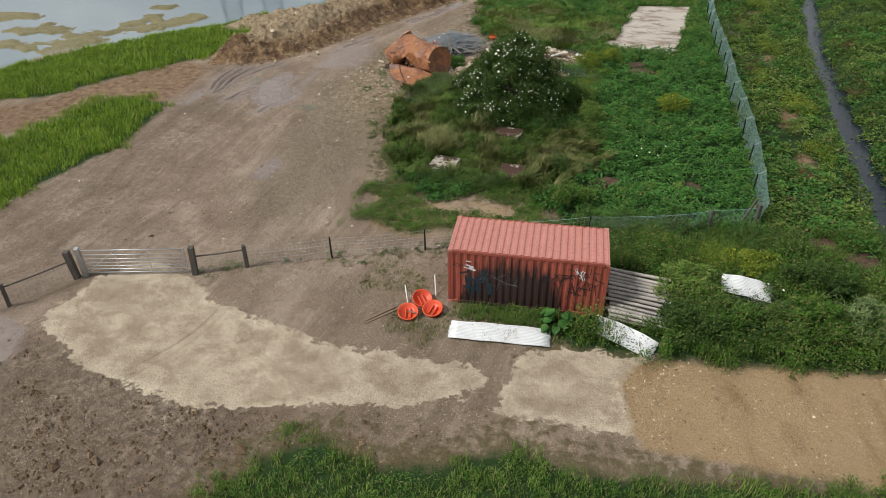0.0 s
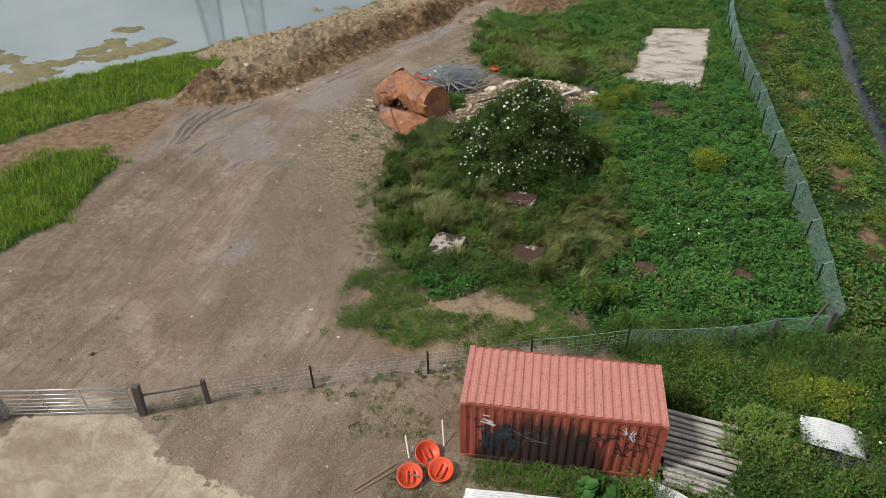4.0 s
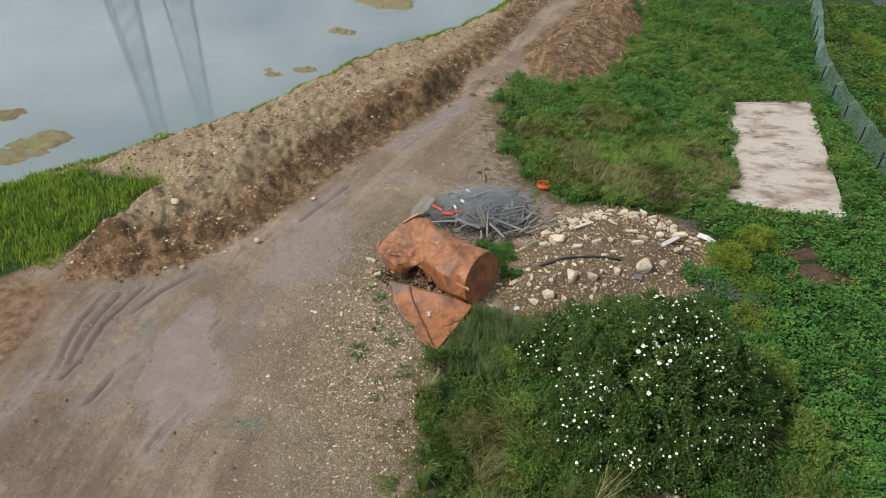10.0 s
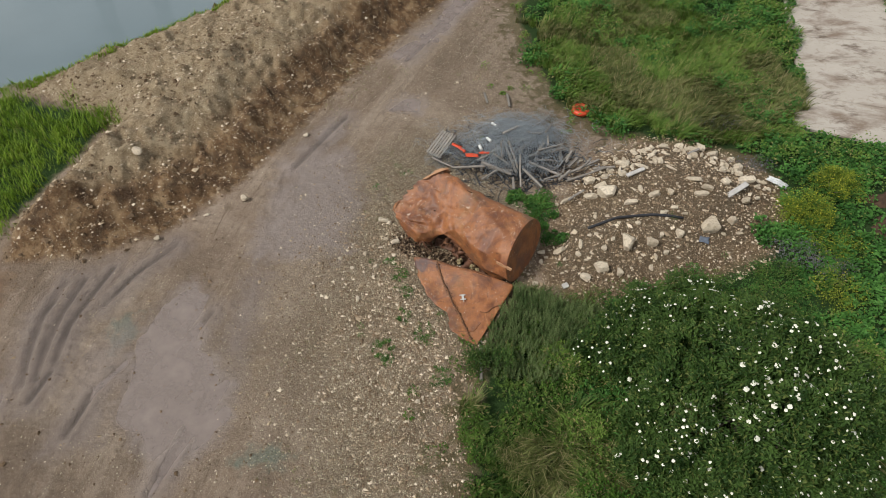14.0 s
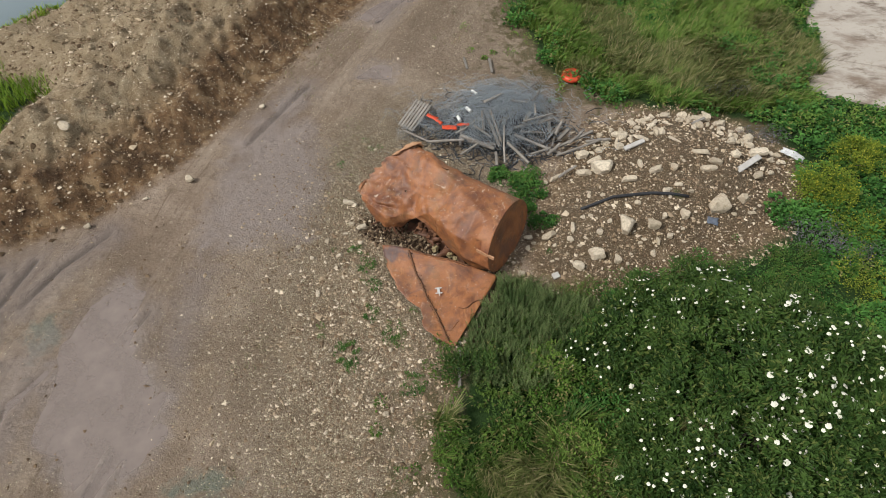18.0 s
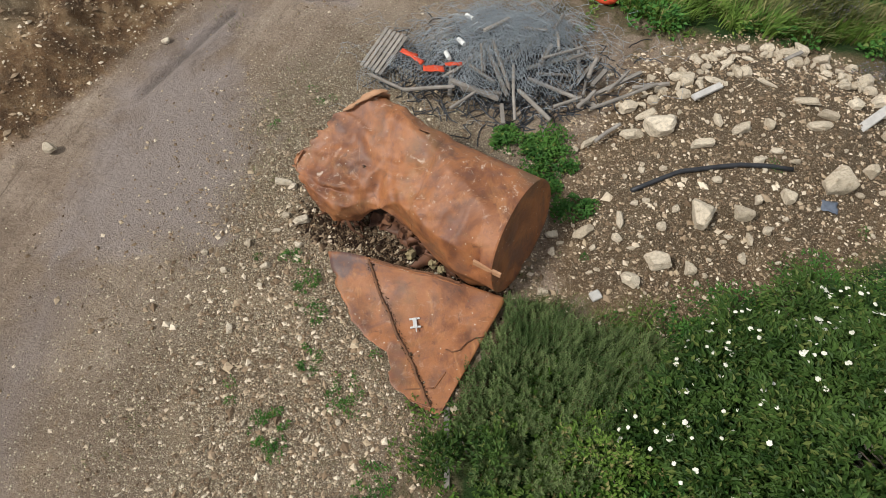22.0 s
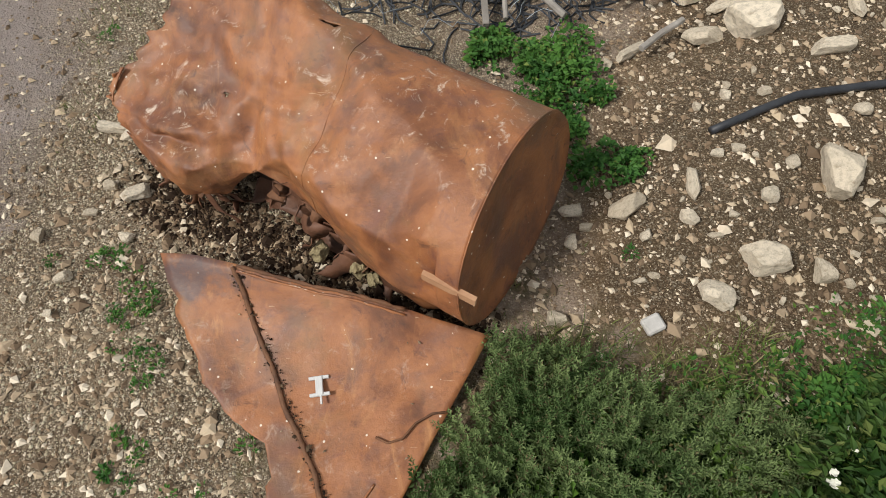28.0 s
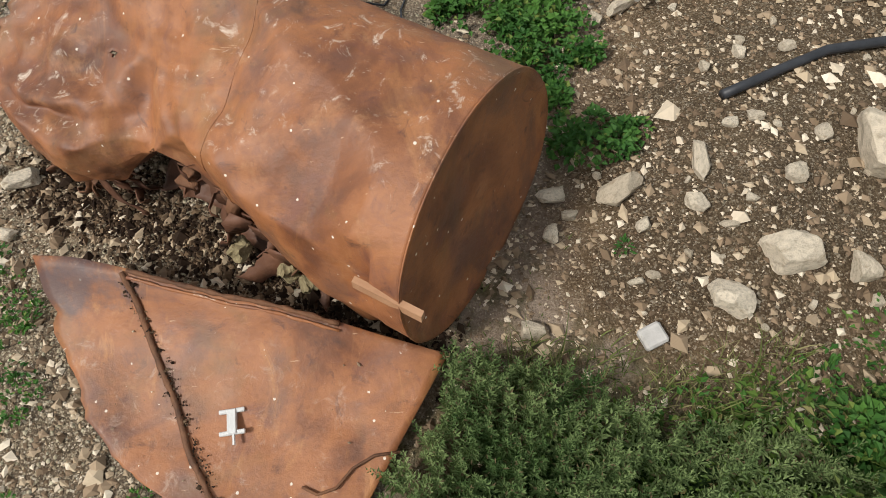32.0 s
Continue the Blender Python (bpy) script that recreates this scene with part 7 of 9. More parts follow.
def near_test(x, y, q):
    d = np.exp(-((x + 8.6) / 2.6) ** 2 - ((y - 22.5) / 5.5) ** 2) * 1.25
    plate_in = sdf(x, y, P_LEFT + P_RIGHT[::-1]) > -0.02
    return track_test(x, y, q) & (q.uniform(0, 1, len(x)) < d) & ~plate_in


x, y = scatter(46000, (-13.5, -4.5, 14, 30), near_test, 3)
gravel("gravel", x, y, np.random.default_rng(4).gamma(1.7, 0.0115, len(x)) + 0.008, M_PEBBLE, "loose pale gravel stones round the torn plate", 0.6, 5)
x, y = scatter(18000, (-24, 0, -8, 50), track_test, 6)
k = np.random.default_rng(17).uniform(0, 1, len(x)) < 0.25 + np.exp(-((x + 9.5) / 3) ** 2) * (y > 2)
x, y = x[k], y[k]
gravel("gravel", x, y, np.random.default_rng(7).gamma(1.6, 0.011, len(x)) + 0.010, M_PEBBLE, "scattered gravel stones on the dirt track", 0.55, 8)
x, y = scatter(23000, (-5.2, 5.2, 22.8, 31.6), lambda a, b, q: sdf(a, b, MOUND) > -0.6, 9)
gravel("rubble_gravel", x, y, np.random.default_rng(10).gamma(1.5, 0.0125, len(x)) + 0.007, M_PEBBLE, "small pale stones covering the rubble mound", 0.6, 11)
x, y = scatter(34000, (-26, 9, 22, 68), lambda a, b, q: np.maximum(sdf(a, b, BANK), sdf(a, b, BANK2)) > 0.05, 12)
gravel("bank_gravel", x, y, np.random.default_rng(13).gamma(1.6, 0.017, len(x)) + 0.013, M_PEBBLE, "pebbles and small stones on the earth bank", 0.6, 14)
x, y = scatter(15000, (-26, 9, 21, 68), lambda a, b, q: (np.maximum(sdf(a, b, BANK), sdf(a, b, BANK2)) > -0.25) & (vnoise(a, b, 0.7, 44) > -0.35), 22)
gravel("earth_clods", x, y, np.random.default_rng(23).gamma(1.6, 0.022, len(x)) + 0.022, M_CLOD, "brown earth clods on the bank", 0.7, 24)
x, y = scatter(7000, (-26, 6, -10, 26), lambda a, b, q: track_test(a, b, q) & (vnoise(a, b, 0.45, 45) + 0.6 * vnoise(a, b, 1.3, 46) + 0.5 * (a < -14) > 0.45), 25)
gravel("earth_clods", x, y, np.random.default_rng(26).gamma(1.5, 0.012, len(x)) + 0.012, M_CLOD, "small brown earth clods churned up on the track", 0.6, 27)
x, y = scatter(9000, (6, 24, -7, 0), lambda a, b, q: (sdf(a, b, OCHRE) > -0.1) & (q.uniform(0, 1, len(a)) < 0.35 + 0.65 * np.exp(-((a - 7.8) / 1.5) ** 2)), 32)
gravel("gravel", x, y, np.random.default_rng(33).gamma(1.6, 0.010, len(x)) + 0.010, M_PEBBLE, "small stones lying on the ochre track", 0.5, 34)
x, y = scatter(16000, (-25, -11, 23, 40), lambda a, b, q: sdf(a, b, BANK) > 0.0, 35)
gravel("bank_gravel", x, y, np.random.default_rng(36).gamma(1.5, 0.012, len(x)) + 0.010, M_PEBBLE, "small stones on the face of the earth bank", 0.6, 37)
# grit caught along the plate's seam
q = np.random.default_rng(38)
f = q.uniform(0, 1, 420)
x, y = -7.82 + 1.20 * f + q.normal(0, 0.035, 420) + 0.03, 24.25 - 2.55 * f
gravel("seam_grit", x, y, q.gamma(1.5, 0.005, 420) + 0.004, M_CLODDARK, "dark grit and pebbles along the plate's weld seam", 0.6, 39, np.array([plate_z(a, b) + 0.016 for a, b in zip(x, y)]))
f = q.uniform(0, 1, 60)
x, y = q.uniform(-8.2, -5.6, 60), q.uniform(22.0, 24.4, 60)
k = sdf(x, y, P_LEFT + P_RIGHT[::-1]) > 0.1
x, y = x[k], y[k]
gravel("plate_crumbs", x, y, q.gamma(1.5, 0.005, len(x)) + 0.005, M_PEBBLE, "pale crumbs scattered on the steel plate", 0.5, 40, np.array([plate_z(a, b) + 0.014 for a, b in zip(x, y)]))
# scale, earth and stones in the gap between tank and plate, their colour darkened for its shade
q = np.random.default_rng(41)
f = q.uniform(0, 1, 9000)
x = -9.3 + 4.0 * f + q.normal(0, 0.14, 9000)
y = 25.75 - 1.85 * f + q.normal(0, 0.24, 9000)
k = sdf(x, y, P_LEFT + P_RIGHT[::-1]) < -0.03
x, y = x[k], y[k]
gravel("scale_debris", x, y, q.gamma(1.6, 0.008, len(x)) + 0.007, M_CLODDARK, "rust scale and earth under the torn tank, darkened for shade", 0.7, 42)
x, y = scatter(30000, (-10.5, 1.5, 20.5, 27.5), lambda a, b, g: (np.maximum(sdf(a, b, VEG), 0) * (sdf(a, b, MOUND) < -0.4) < 0.05) & (sdf(a, b, P_LEFT + P_RIGHT[::-1]) < -0.02) & (g.uniform(0, 1, len(a)) < 0.75), 43)
gravel("fine_gravel", x, y, np.random.default_rng(44).gamma(1.4, 0.0045, len(x)) + 0.0045, M_PEBBLE, "fine pale gravel and shards on brown earth", 0.6, 45)
x, y = scatter(9000, (-24, 4, -13, -4), lambda a, b, q: track_test(a, b, q) & (q.uniform(0, 1, len(a)) < smooth(-3.5, -7, b) * smooth(2, -8, a)) & (fbm(a, b, 0.7, 47, 3) > -0.2), 48)
gravel("earth_clods", x, y, np.random.default_rng(49).gamma(1.5, 0.022, len(x)) + 0.018, M_CLOD, "churned brown clods on the near verge", 0.7, 50)

# ---- plants ----


def unit(v):
    return v / (np.linalg.norm(v, axis=-1, keepdims=True) + 1e-9)


def leaves(name, p, d, length, width, mat, label, category="plants", parent=None, fold=0.25, kind="stuff"):
    """Folded diamond leaves: p the stalk ends, d the directions."""
    q = np.random.default_rng(len(p))
    n = len(p)
    d = unit(d)
    side = unit(np.cross(d, np.array([[0, 0, 1.0]]) + q.normal(0, 0.35, (n, 3))))
    up = np.cross(side, d)
    ln, wd = length[:, None], width[:, None]
    mid = p + d * ln * 0.45
    a, b = mid + side * wd * 0.5 + up * wd * fold, mid - side * wd * 0.5 + up * wd * fold
    tip = p + d * ln - up * ln * 0.12
    v = np.stack([p, a, tip, b], 1).reshape(-1, 3)
    i = np.arange(n)[:, None] * 4
    f = np.concatenate([i + np.array([[0, 1, 2]]), i + np.array([[0, 2, 3]])])
    me = mesh_np(name, v, f, mat)
    ob = new(name, me)
    if parent:
        ob.parent = parent
        if label:
            tagged(ob, label)
    else:
        tagged(ob, label, category, kind=kind)
    return ob


def blades(name, x, y, high, mat, label, lean=0.35, width=0.012, seed=0, tuft=1, spread=0.05):
    """Bent grass blades in tufts."""
    q = np.random.default_rng(seed)
    x, y, high = np.repeat(x, tuft), np.repeat(y, tuft), np.repeat(high, tuft) * q.uniform(0.5, 1.15, len(x) * tuft)
    n = len(x)
    x, y = x + q.normal(0, spread, n), y + q.normal(0, spread, n)
    a = q.uniform(0, 2 * math.pi, n)
    d = np.stack([np.cos(a), np.sin(a), np.zeros(n)], -1)
    s = np.stack([-np.sin(a), np.cos(a), np.zeros(n)], -1) * (width * q.uniform(0.6, 1.4, n))[:, None]
    base = np.stack([x, y, height(x, y) - 0.02], -1)
    k = (high * lean * q.uniform(0.3, 1.6, n))[:, None]
    up = np.array([[0, 0, 1.0]])
    h = high[:, None]
    m = base + up * h * 0.6 + d * k * 0.35
    t = base + up * h * (1 - 0.15 * (k / h)) + d * k
    v = np.stack([base - s, base + s, m + s * 0.8, m - s * 0.8, t], 1).reshape(-1, 3)
    i = np.arange(n)[:, None] * 5
    ob = new(name, mesh_np(name, v, [i + np.array([[0, 1, 2, 3]]), i + np.array([[3, 2, 4]])], mat))
    return tagged(ob, label, "grass", kind="stuff")


HOLES = [(-2.2, 11.0, 0.95), (1.5, 10.65, 0.95), (0.75, 15.4, 1.05), (17.35, 20.6, 0.85), (16.85, 14.4, 0.8), (18.2, 31.2, 0.8), (19.3, 42.2, 0.9)] + [(b[0], b[1], max(b[2], b[3]) * 0.58) for b in BARE]
SLAB = [(9.6, 43.3), (14.45, 43.8), (11.7, 30.8), (6.6, 32.4), (7.4, 34.5)]


def open_ground(x, y):
    ok = np.ones(len(x), bool)
    for hx, hy, hr in HOLES:
        ok &= np.hypot(x - hx, y - hy) > hr * (1 + 0.25 * vnoise(x, y, 1.5, 3))
    ok &= sdf(x, y, SLAB) < 0.05 + 0.30 * vnoise(x, y, 0.9, 4)
    ds, _ = seg_dist(x, y, STREAM)
    ok &= ds > 0.62 + 0.2 * vnoise(x, y, 0.8, 6)
    ok &= ~((x > -0.1) & (x < CL + 0.1) & (y > -0.05) & (y < CD + 0.1))
    return ok


KEEP = [[(6.15, 3.0), (8.5, 2.3), (8.3, -0.3), (6.1, -0.3)], [(0.2, -2.3), (0.2, -1.1), (4.25, -1.05), (4.25, -2.2)], [(5.7, -1.1), (6.2, -0.2), (8.3, -0.9), (7.9, -2.2)], [(10.9, 1.9), (11.0, 2.8), (12.3, 2.5), (12.2, 1.6)]]


def weeds(name, n, box_, test, hmin, hmax, leaf, mat, label, seed, droop=0.25, aspect=0.6, bumps=0.9, up=0.35, size=0.40, per=34):
    """Low plants as leafy domes: n leaves shared among clumps."""
    q = np.random.default_rng(seed)
    leaf = leaf * 0.72
    cx, cy = q.uniform(box_[0], box_[1], max(8, n // per)), q.uniform(box_[2], box_[3], max(8, n // per))
    k = test(cx, cy, q)
    cx, cy = cx[k], cy[k]
    k = open_ground(cx, cy)
    cx, cy = cx[k], cy[k]
    hump = np.clip(0.5 + 0.55 * fbm(cx, cy, bumps, seed, 3), 0, 1)
    top = (hmin + (hmax - hmin) * hump) * q.uniform(0.7, 1.15, len(cx))
    rad = size * (0.55 + 0.6 * q.uniform(0, 1, len(cx))) * np.clip(top / max(hmax, 0.01), 0.45, 1) * min(1.0, 0.45 + hmax)
    cx, cy, top, rad = (np.repeat(a, per) for a in (cx, cy, top, rad))
    m = len(cx)
    a, c = q.uniform(0, 2 * math.pi, m), q.uniform(0.02, 1, m) ** 0.75
    s = np.sqrt(1 - c * c)
    wob = 1 + 0.18 * q.normal(0, 1, m)
    x, y = cx + np.cos(a) * s * rad * wob, cy + np.sin(a) * s * rad * wob
    z = height(x, y) + 0.02 + top * c * np.clip(wob, 0.6, 1.2)
    d = np.stack([np.cos(a) * (0.4 + s) + q.normal(0, 0.35, m), np.sin(a) * (0.4 + s) + q.normal(0, 0.35, m), up - droop + 0.35 * c + q.normal(0, 0.3, m)], -1)
    clear = np.ones(m, bool)
    for p in KEEP:
        clear &= sdf(x, y, p) < 0.02
    clear &= sdf(x, y, SLAB) < 0.22 + 0.35 * fbm(x, y, 0.9, 97, 3)
    x, y, z, d = x[clear], y[clear], z[clear], d[clear]
    ln = leaf * q.uniform(0.65, 1.35, len(x))
    return leaves(name, np.stack([x, y, z], -1), d, ln, ln * aspect * q.uniform(0.8, 1.2, len(x)), mat, label)


HAYZONE = [(-6.2, 21.3), (-6.5, 18), (-5.3, 12), (-4.4, 10.0), (0, 8.9), (4.2, 9.0), (5.6, 12), (6.0, 16), (5.6, 20), (3, 23), (-3, 22.5)]
GREENPATCH = [(-4.2, 39.5), (-3.4, 35.8), (-2.6, 33.4), (0.6, 31.6), (4.6, 31.0), (6.4, 32), (7.6, 35), (6.5, 39), (2, 42)]
MUGZONE = [(-6.36, 21.1), (-5.74, 22.5), (-5.15, 23.5), (-4.0, 23.4), (-2.6, 23.1), (-2.2, 22.6), (-3.0, 21.0), (-4.4, 20.0), (-6.0, 20.4)]
FENCELINE = [(13.05, 7.55), (14.1, 17), (14.7, 28), (15.1, 38.4), (16, 46.7), (18.9, 56.4), (23, 70)]


def east(x, y):
    """Above 0 outside the long fence."""
    ex = np.interp(y, [p[1] for p in FENCELINE], [p[0] for p in FENCELINE])
    return x - ex


def ragged(x, y, poly, q, w=0.5):
    """Inside the outline, thinning out across an uneven edge."""
    return sdf(x, y, poly) + w * 1.5 * fbm(x, y, 0.8, 90, 3) + q.normal(0, 0.12, len(x)) > 0


soft_grass = lambda x, y: inside(x, y, GREENPATCH) & (vnoise(x, y, 0.5, 398) > -0.35)
nettle_test = lambda x, y, q: ~soft_grass(x, y) & ragged(x, y, VEG, q, 0.9) & (east(x, y) < 0) & ~inside(x, y, HAYZONE) & (y > 6.5) & ~((x < 4.5) & (y > 21) & (y < 25))
weeds("nettle_bed", 520000, (-5, 20, 6, 62), nettle_test, 0.10, 0.60, 0.172, M_NETTLE, "dense dark green nettles and low broad-leaved weeds", 101, bumps=1.5, aspect=0.72)
weeds("mixed_weeds", 70000, (-5, 15, 6, 66), lambda x, y, q: nettle_test(x, y, q) & (fbm(x, y, 0.35, 351, 3) + 0.25 * (y > 30) > 0.15), 0.15, 0.60, 0.15, M_SWARD, "olive-green weeds among the nettles", 102)
outside = lambda x, y, q: ragged(x, y, VEG, q) & (east(x, y) > 0) & (y > 6)
weeds("rough_weeds", 90000, (12.5, 32, 5, 62), outside, 0.12, 0.75, 0.24, M_WEED, "rough mixed weeds on the stream banks", 103, bumps=0.45, size=0.75)
weeds("rough_weeds", 60000, (12.5, 32, 5, 62), lambda x, y, q: outside(x, y, q) & (fbm(x, y, 0.3, 7, 2) > -0.1), 0.10, 0.65, 0.22, M_SWARD, "yellowish weeds on the stream banks", 116, bumps=0.6, size=0.7)
weeds("bank_nettles", 80000, (12.5, 32, 5, 62), lambda x, y, q: outside(x, y, q) & (vnoise(x, y, 0.25, 8) > -0.25), 0.10, 0.60, 0.24, M_NETTLE, "dark green nettles beside the stream", 104, bumps=0.5, size=0.75)
by_container = lambda x, y, q: ragged(x, y, VEG, q, 0.3) & (y < 7.2)
weeds("container_weeds", 70000, (5, 20, -2.2, 7.4), by_container, 0.08, 1.25, 0.12, M_MEADOW, "tall green weeds beside the container", 105, bumps=0.42, per=70, size=0.6)
weeds("container_weeds", 50000, (5, 20, -2.2, 7.4), by_container, 0.08, 1.15, 0.11, M_ELDER, "tall dark green weeds beside the container", 106, bumps=0.5, per=70, size=0.55)
weeds("stream_weeds", 30000, (18, 34, -2, 8), by_container, 0.2, 0.9, 0.16, M_WEED, "rough weeds on the stream bank", 115, bumps=0.5)
for i, (cx, cy, a, b, h) in enumerate([(9.6, 0.7, 1.2, 1.3, 1.7), (8.3, -0.75, 1.0, 0.5, 0.8), (10.6, -0.5, 1.5, 0.8, 1.25), (13.2, 0.1, 1.8, 1.1, 1.3), (13.4, 2.6, 1.2, 1.0, 1.3), (5.2, -0.85, 0.75, 0.45, 0.55), (7.2, 4.4, 1.2, 0.8, 0.9), (16.4, -0.2, 1.6, 1.0, 1.2)]):
    weeds("tall_weed_clump", int(11000 * a * b) + 900, (cx - a * 1.4, cx + a * 1.4, cy - b * 1.4, cy + b * 1.4), lambda x, y, q: ((x - cx) / a) ** 2 + ((y - cy) / b) ** 2 + 0.5 * fbm(x, y, 1.2, 230 + i, 3) < 1, h * 0.55, h, 0.12, (M_WEED, M_MEADOW, M_ELDER)[i % 3], "tall leafy green weed clump beside the container", 240 + i, per=80, bumps=1.0, size=0.7)
weeds("foreground_weeds", 46000, (-6, 18, -12.5, -6), lambda x, y, q: ragged(x, y, VEG_NEAR, q, 0.5), 0.05, 0.40, 0.09, M_MEADOW, "green weeds along the track's near edge", 107)
weeds("verge_grass", 12000, (-5, 42, -25, -12), lambda x, y, q: ragged(x, y, VEG_NEAR, q, 0.6), 0.1, 0.4, 0.30, M_SWARD, "rough grass beyond the track's near edge", 118, size=0.7)

def tufts(n, box_, test, seed):
    q = np.random.default_rng(seed)
    x, y = q.uniform(box_[0], box_[1], n), q.uniform(box_[2], box_[3], n)
    k = test(x, y, q)
    x, y = x[k], y[k]
    k = open_ground(x, y)
    return x[k], y[k]


hay_edge = lambda a, b, q: (b < 19.4 + 0.6 * vnoise(a, b, 0.8, 19)) & ragged(a, b, HAYZONE, q, 0.4)
def plume(x, y):
    """Where the pale seeding grass stands thickest."""
    return np.maximum.reduce([np.exp(-((x - cx) / rx) ** 2 - ((y - cy) / ry) ** 2) for cx, cy, rx, ry in ((3.3, 11.8, 2.0, 1.7), (0.4, 12.6, 1.3, 1.4), (-3.6, 14.2, 1.4, 2.0), (4.4, 14.6, 1.3, 2.0), (-4.9, 17.0, 0.9, 1.2), (-1.2, 14.4, 1.2, 1.0))])


weeds("hay_weeds", 100000, (-7, 7, 8, 23.5), lambda x, y, q: ragged(x, y, HAYZONE, q, 0.4) & ragged(x, y, VEG, q, 0.4) & (plume(x, y) + 0.8 * fbm(x, y, 1.0, 17, 3) < 0.62), 0.12, 0.70, 0.12, M_WEED, "mixed weeds in the long grass", 108, bumps=1.1)
weeds("hay_weeds", 50000, (-7, 7, 8, 23.5), lambda x, y, q: ragged(x, y, HAYZONE, q, 0.4) & ragged(x, y, VEG, q, 0.4) & (plume(x, y) + 0.8 * fbm(x, y, 1.0, 17, 3) < 0.62) & (vnoise(x, y, 0.6, 5) > -0.1), 0.1, 0.60, 0.11, M_MEADOW, "green weeds in the long grass", 109, bumps=1.2)


def tussocks(name, x, y, high, mat, label, seed, blades_=34, radius=0.13, width=0.010):
    """Tufts of long grass, each combed to one side with drooping tips."""
    q = np.random.default_rng(seed)
    n = len(x)
    comb = -0.5 + 1.4 * fbm(x, y, 0.6, seed, 2) + q.normal(0, 0.8, n)
    bend = q.uniform(0.25, 0.75, n)
    rep = lambda a: np.repeat(a, blades_)
    m = n * blades_
    out = q.uniform(0, 2 * math.pi, m)
    r = radius * np.sqrt(q.uniform(0, 1, m)) * q.uniform(0.7, 1.4, n).repeat(blades_)
    bx, by = rep(x) + r * np.cos(out), rep(y) + r * np.sin(out)
    h = rep(high) * q.uniform(0.55, 1.1, m)
    dx = rep(np.cos(comb) * bend) + 0.45 * np.cos(out) * q.uniform(0.2, 1, m)
    dy = rep(np.sin(comb) * bend) + 0.45 * np.sin(out) * q.uniform(0.2, 1, m)
    base = np.stack([bx, by, height(bx, by) - 0.02], -1)
    d = np.stack([dx, dy, np.zeros(m)], -1)
    s = np.stack([-dy, dx, np.zeros(m)], -1)
    s = s / (np.linalg.norm(s, axis=1, keepdims=True) + 1e-6) * (width * q.uniform(0.6, 1.4, m))[:, None]
    up = np.array([[0, 0, 1.0]])
    hh = h[:, None]
    mid = base + up * hh * 0.62 + d * hh * 0.28
    tip = base + up * hh * 0.86 + d * hh * 0.85
    v = np.stack([base - s, base + s, mid + s, mid - s, tip], 1).reshape(-1, 3)
    i = np.arange(m)[:, None] * 5
    ob = new(name, mesh_np(name, v, [i + np.array([[0, 1, 2, 3]]), i + np.array([[3, 2, 4]])], mat))
    return tagged(ob, label, "grass", kind="stuff")


lie = lambda a, b: plume(a, b) + 0.75 * fbm(a, b, 0.9, 12, 3)
x, y = tufts(9000, (-7, 7, 8, 20), lambda a, b, q: hay_edge(a, b, q) & (lie(a, b) + q.normal(0, 0.15, len(a)) > 0.52), 201)
tussocks("long_grass", x, y, (0.60 + 0.36 * np.random.default_rng(1).uniform(0, 1, len(x))) * (1 + 0.6 * fbm(x, y, 0.9, 13, 2)), M_HAY, "long pale seeding grass", 202)
x, y = tufts(5200, (-7, 7, 8, 20), lambda a, b, q: hay_edge(a, b, q) & (lie(a, b) + q.normal(0, 0.15, len(a)) < 0.60), 215)
tussocks("long_grass", x, y, (0.30 + 0.30 * np.random.default_rng(8).uniform(0, 1, len(x))) * (1 + 0.6 * fbm(x, y, 0.9, 13, 2)), M_WEED, "long olive-green grass among weeds", 216, 26, 0.11, 0.011)
x, y = tufts(4000, (5, 20, -2.2, 7.4), lambda a, b, q: by_container(a, b, q) & (vnoise(a, b, 0.45, 27) > -0.1), 217)
blades("tall_grass", x, y, 0.55 + 0.5 * np.random.default_rng(9).uniform(0, 1, len(x)), M_MEADOW, "tall green grass beside the container", 0.5, 0.009, 218, 8, 0.12)
x, y = tufts(8000, (-5, 8, 30, 43), lambda a, b, q: ragged(a, b, GREENPATCH, q, 0.4), 203)
weeds("sward_weeds", 170000, (-5, 15, 30, 64), lambda x, y, q: ~soft_grass(x, y) & ragged(x, y, VEG, q, 0.5) & (east(x, y) < 0) & (fbm(x, y, 0.4, 381, 3) + 0.5 * np.exp(-((x - 1.5) / 4) ** 2 - ((y - 36) / 4) ** 2) + 0.6 * (y > 42) > 0.1), 0.20, 0.62, 0.15, M_SWARD, "yellowish rough grass and weeds", 382, bumps=1.0)
k = fbm(x, y, 0.45, 391, 3) + 0.35 * np.exp(-((x - 2.6) / 2.2) ** 2 - ((y - 34.4) / 1.8) ** 2) > 0.12
tussocks("green_grass", x[~k], y[~k], 0.42 + 0.30 * np.random.default_rng(2).uniform(0, 1, (~k).sum()), M_SWARD, "long green grass in soft tufts", 204, 16, 0.14, 0.012)
tussocks("green_grass", x[k], y[k], 0.42 + 0.30 * np.random.default_rng(3).uniform(0, 1, k.sum()), M_HAY, "long grass turning brown", 206, 16, 0.14, 0.012)
x, y = tufts(6000, (-5, 15, 36, 64), lambda a, b, q: ragged(a, b, VEG, q, 0.5) & (east(a, b) < 0) & (fbm(a, b, 0.3, 392, 3) > 0.0), 393)
tussocks("green_grass", x, y, 0.35 + 0.30 * np.random.default_rng(4).uniform(0, 1, len(x)), M_SWARD, "tufted grass among far nettles", 394, 12, 0.16, 0.016)
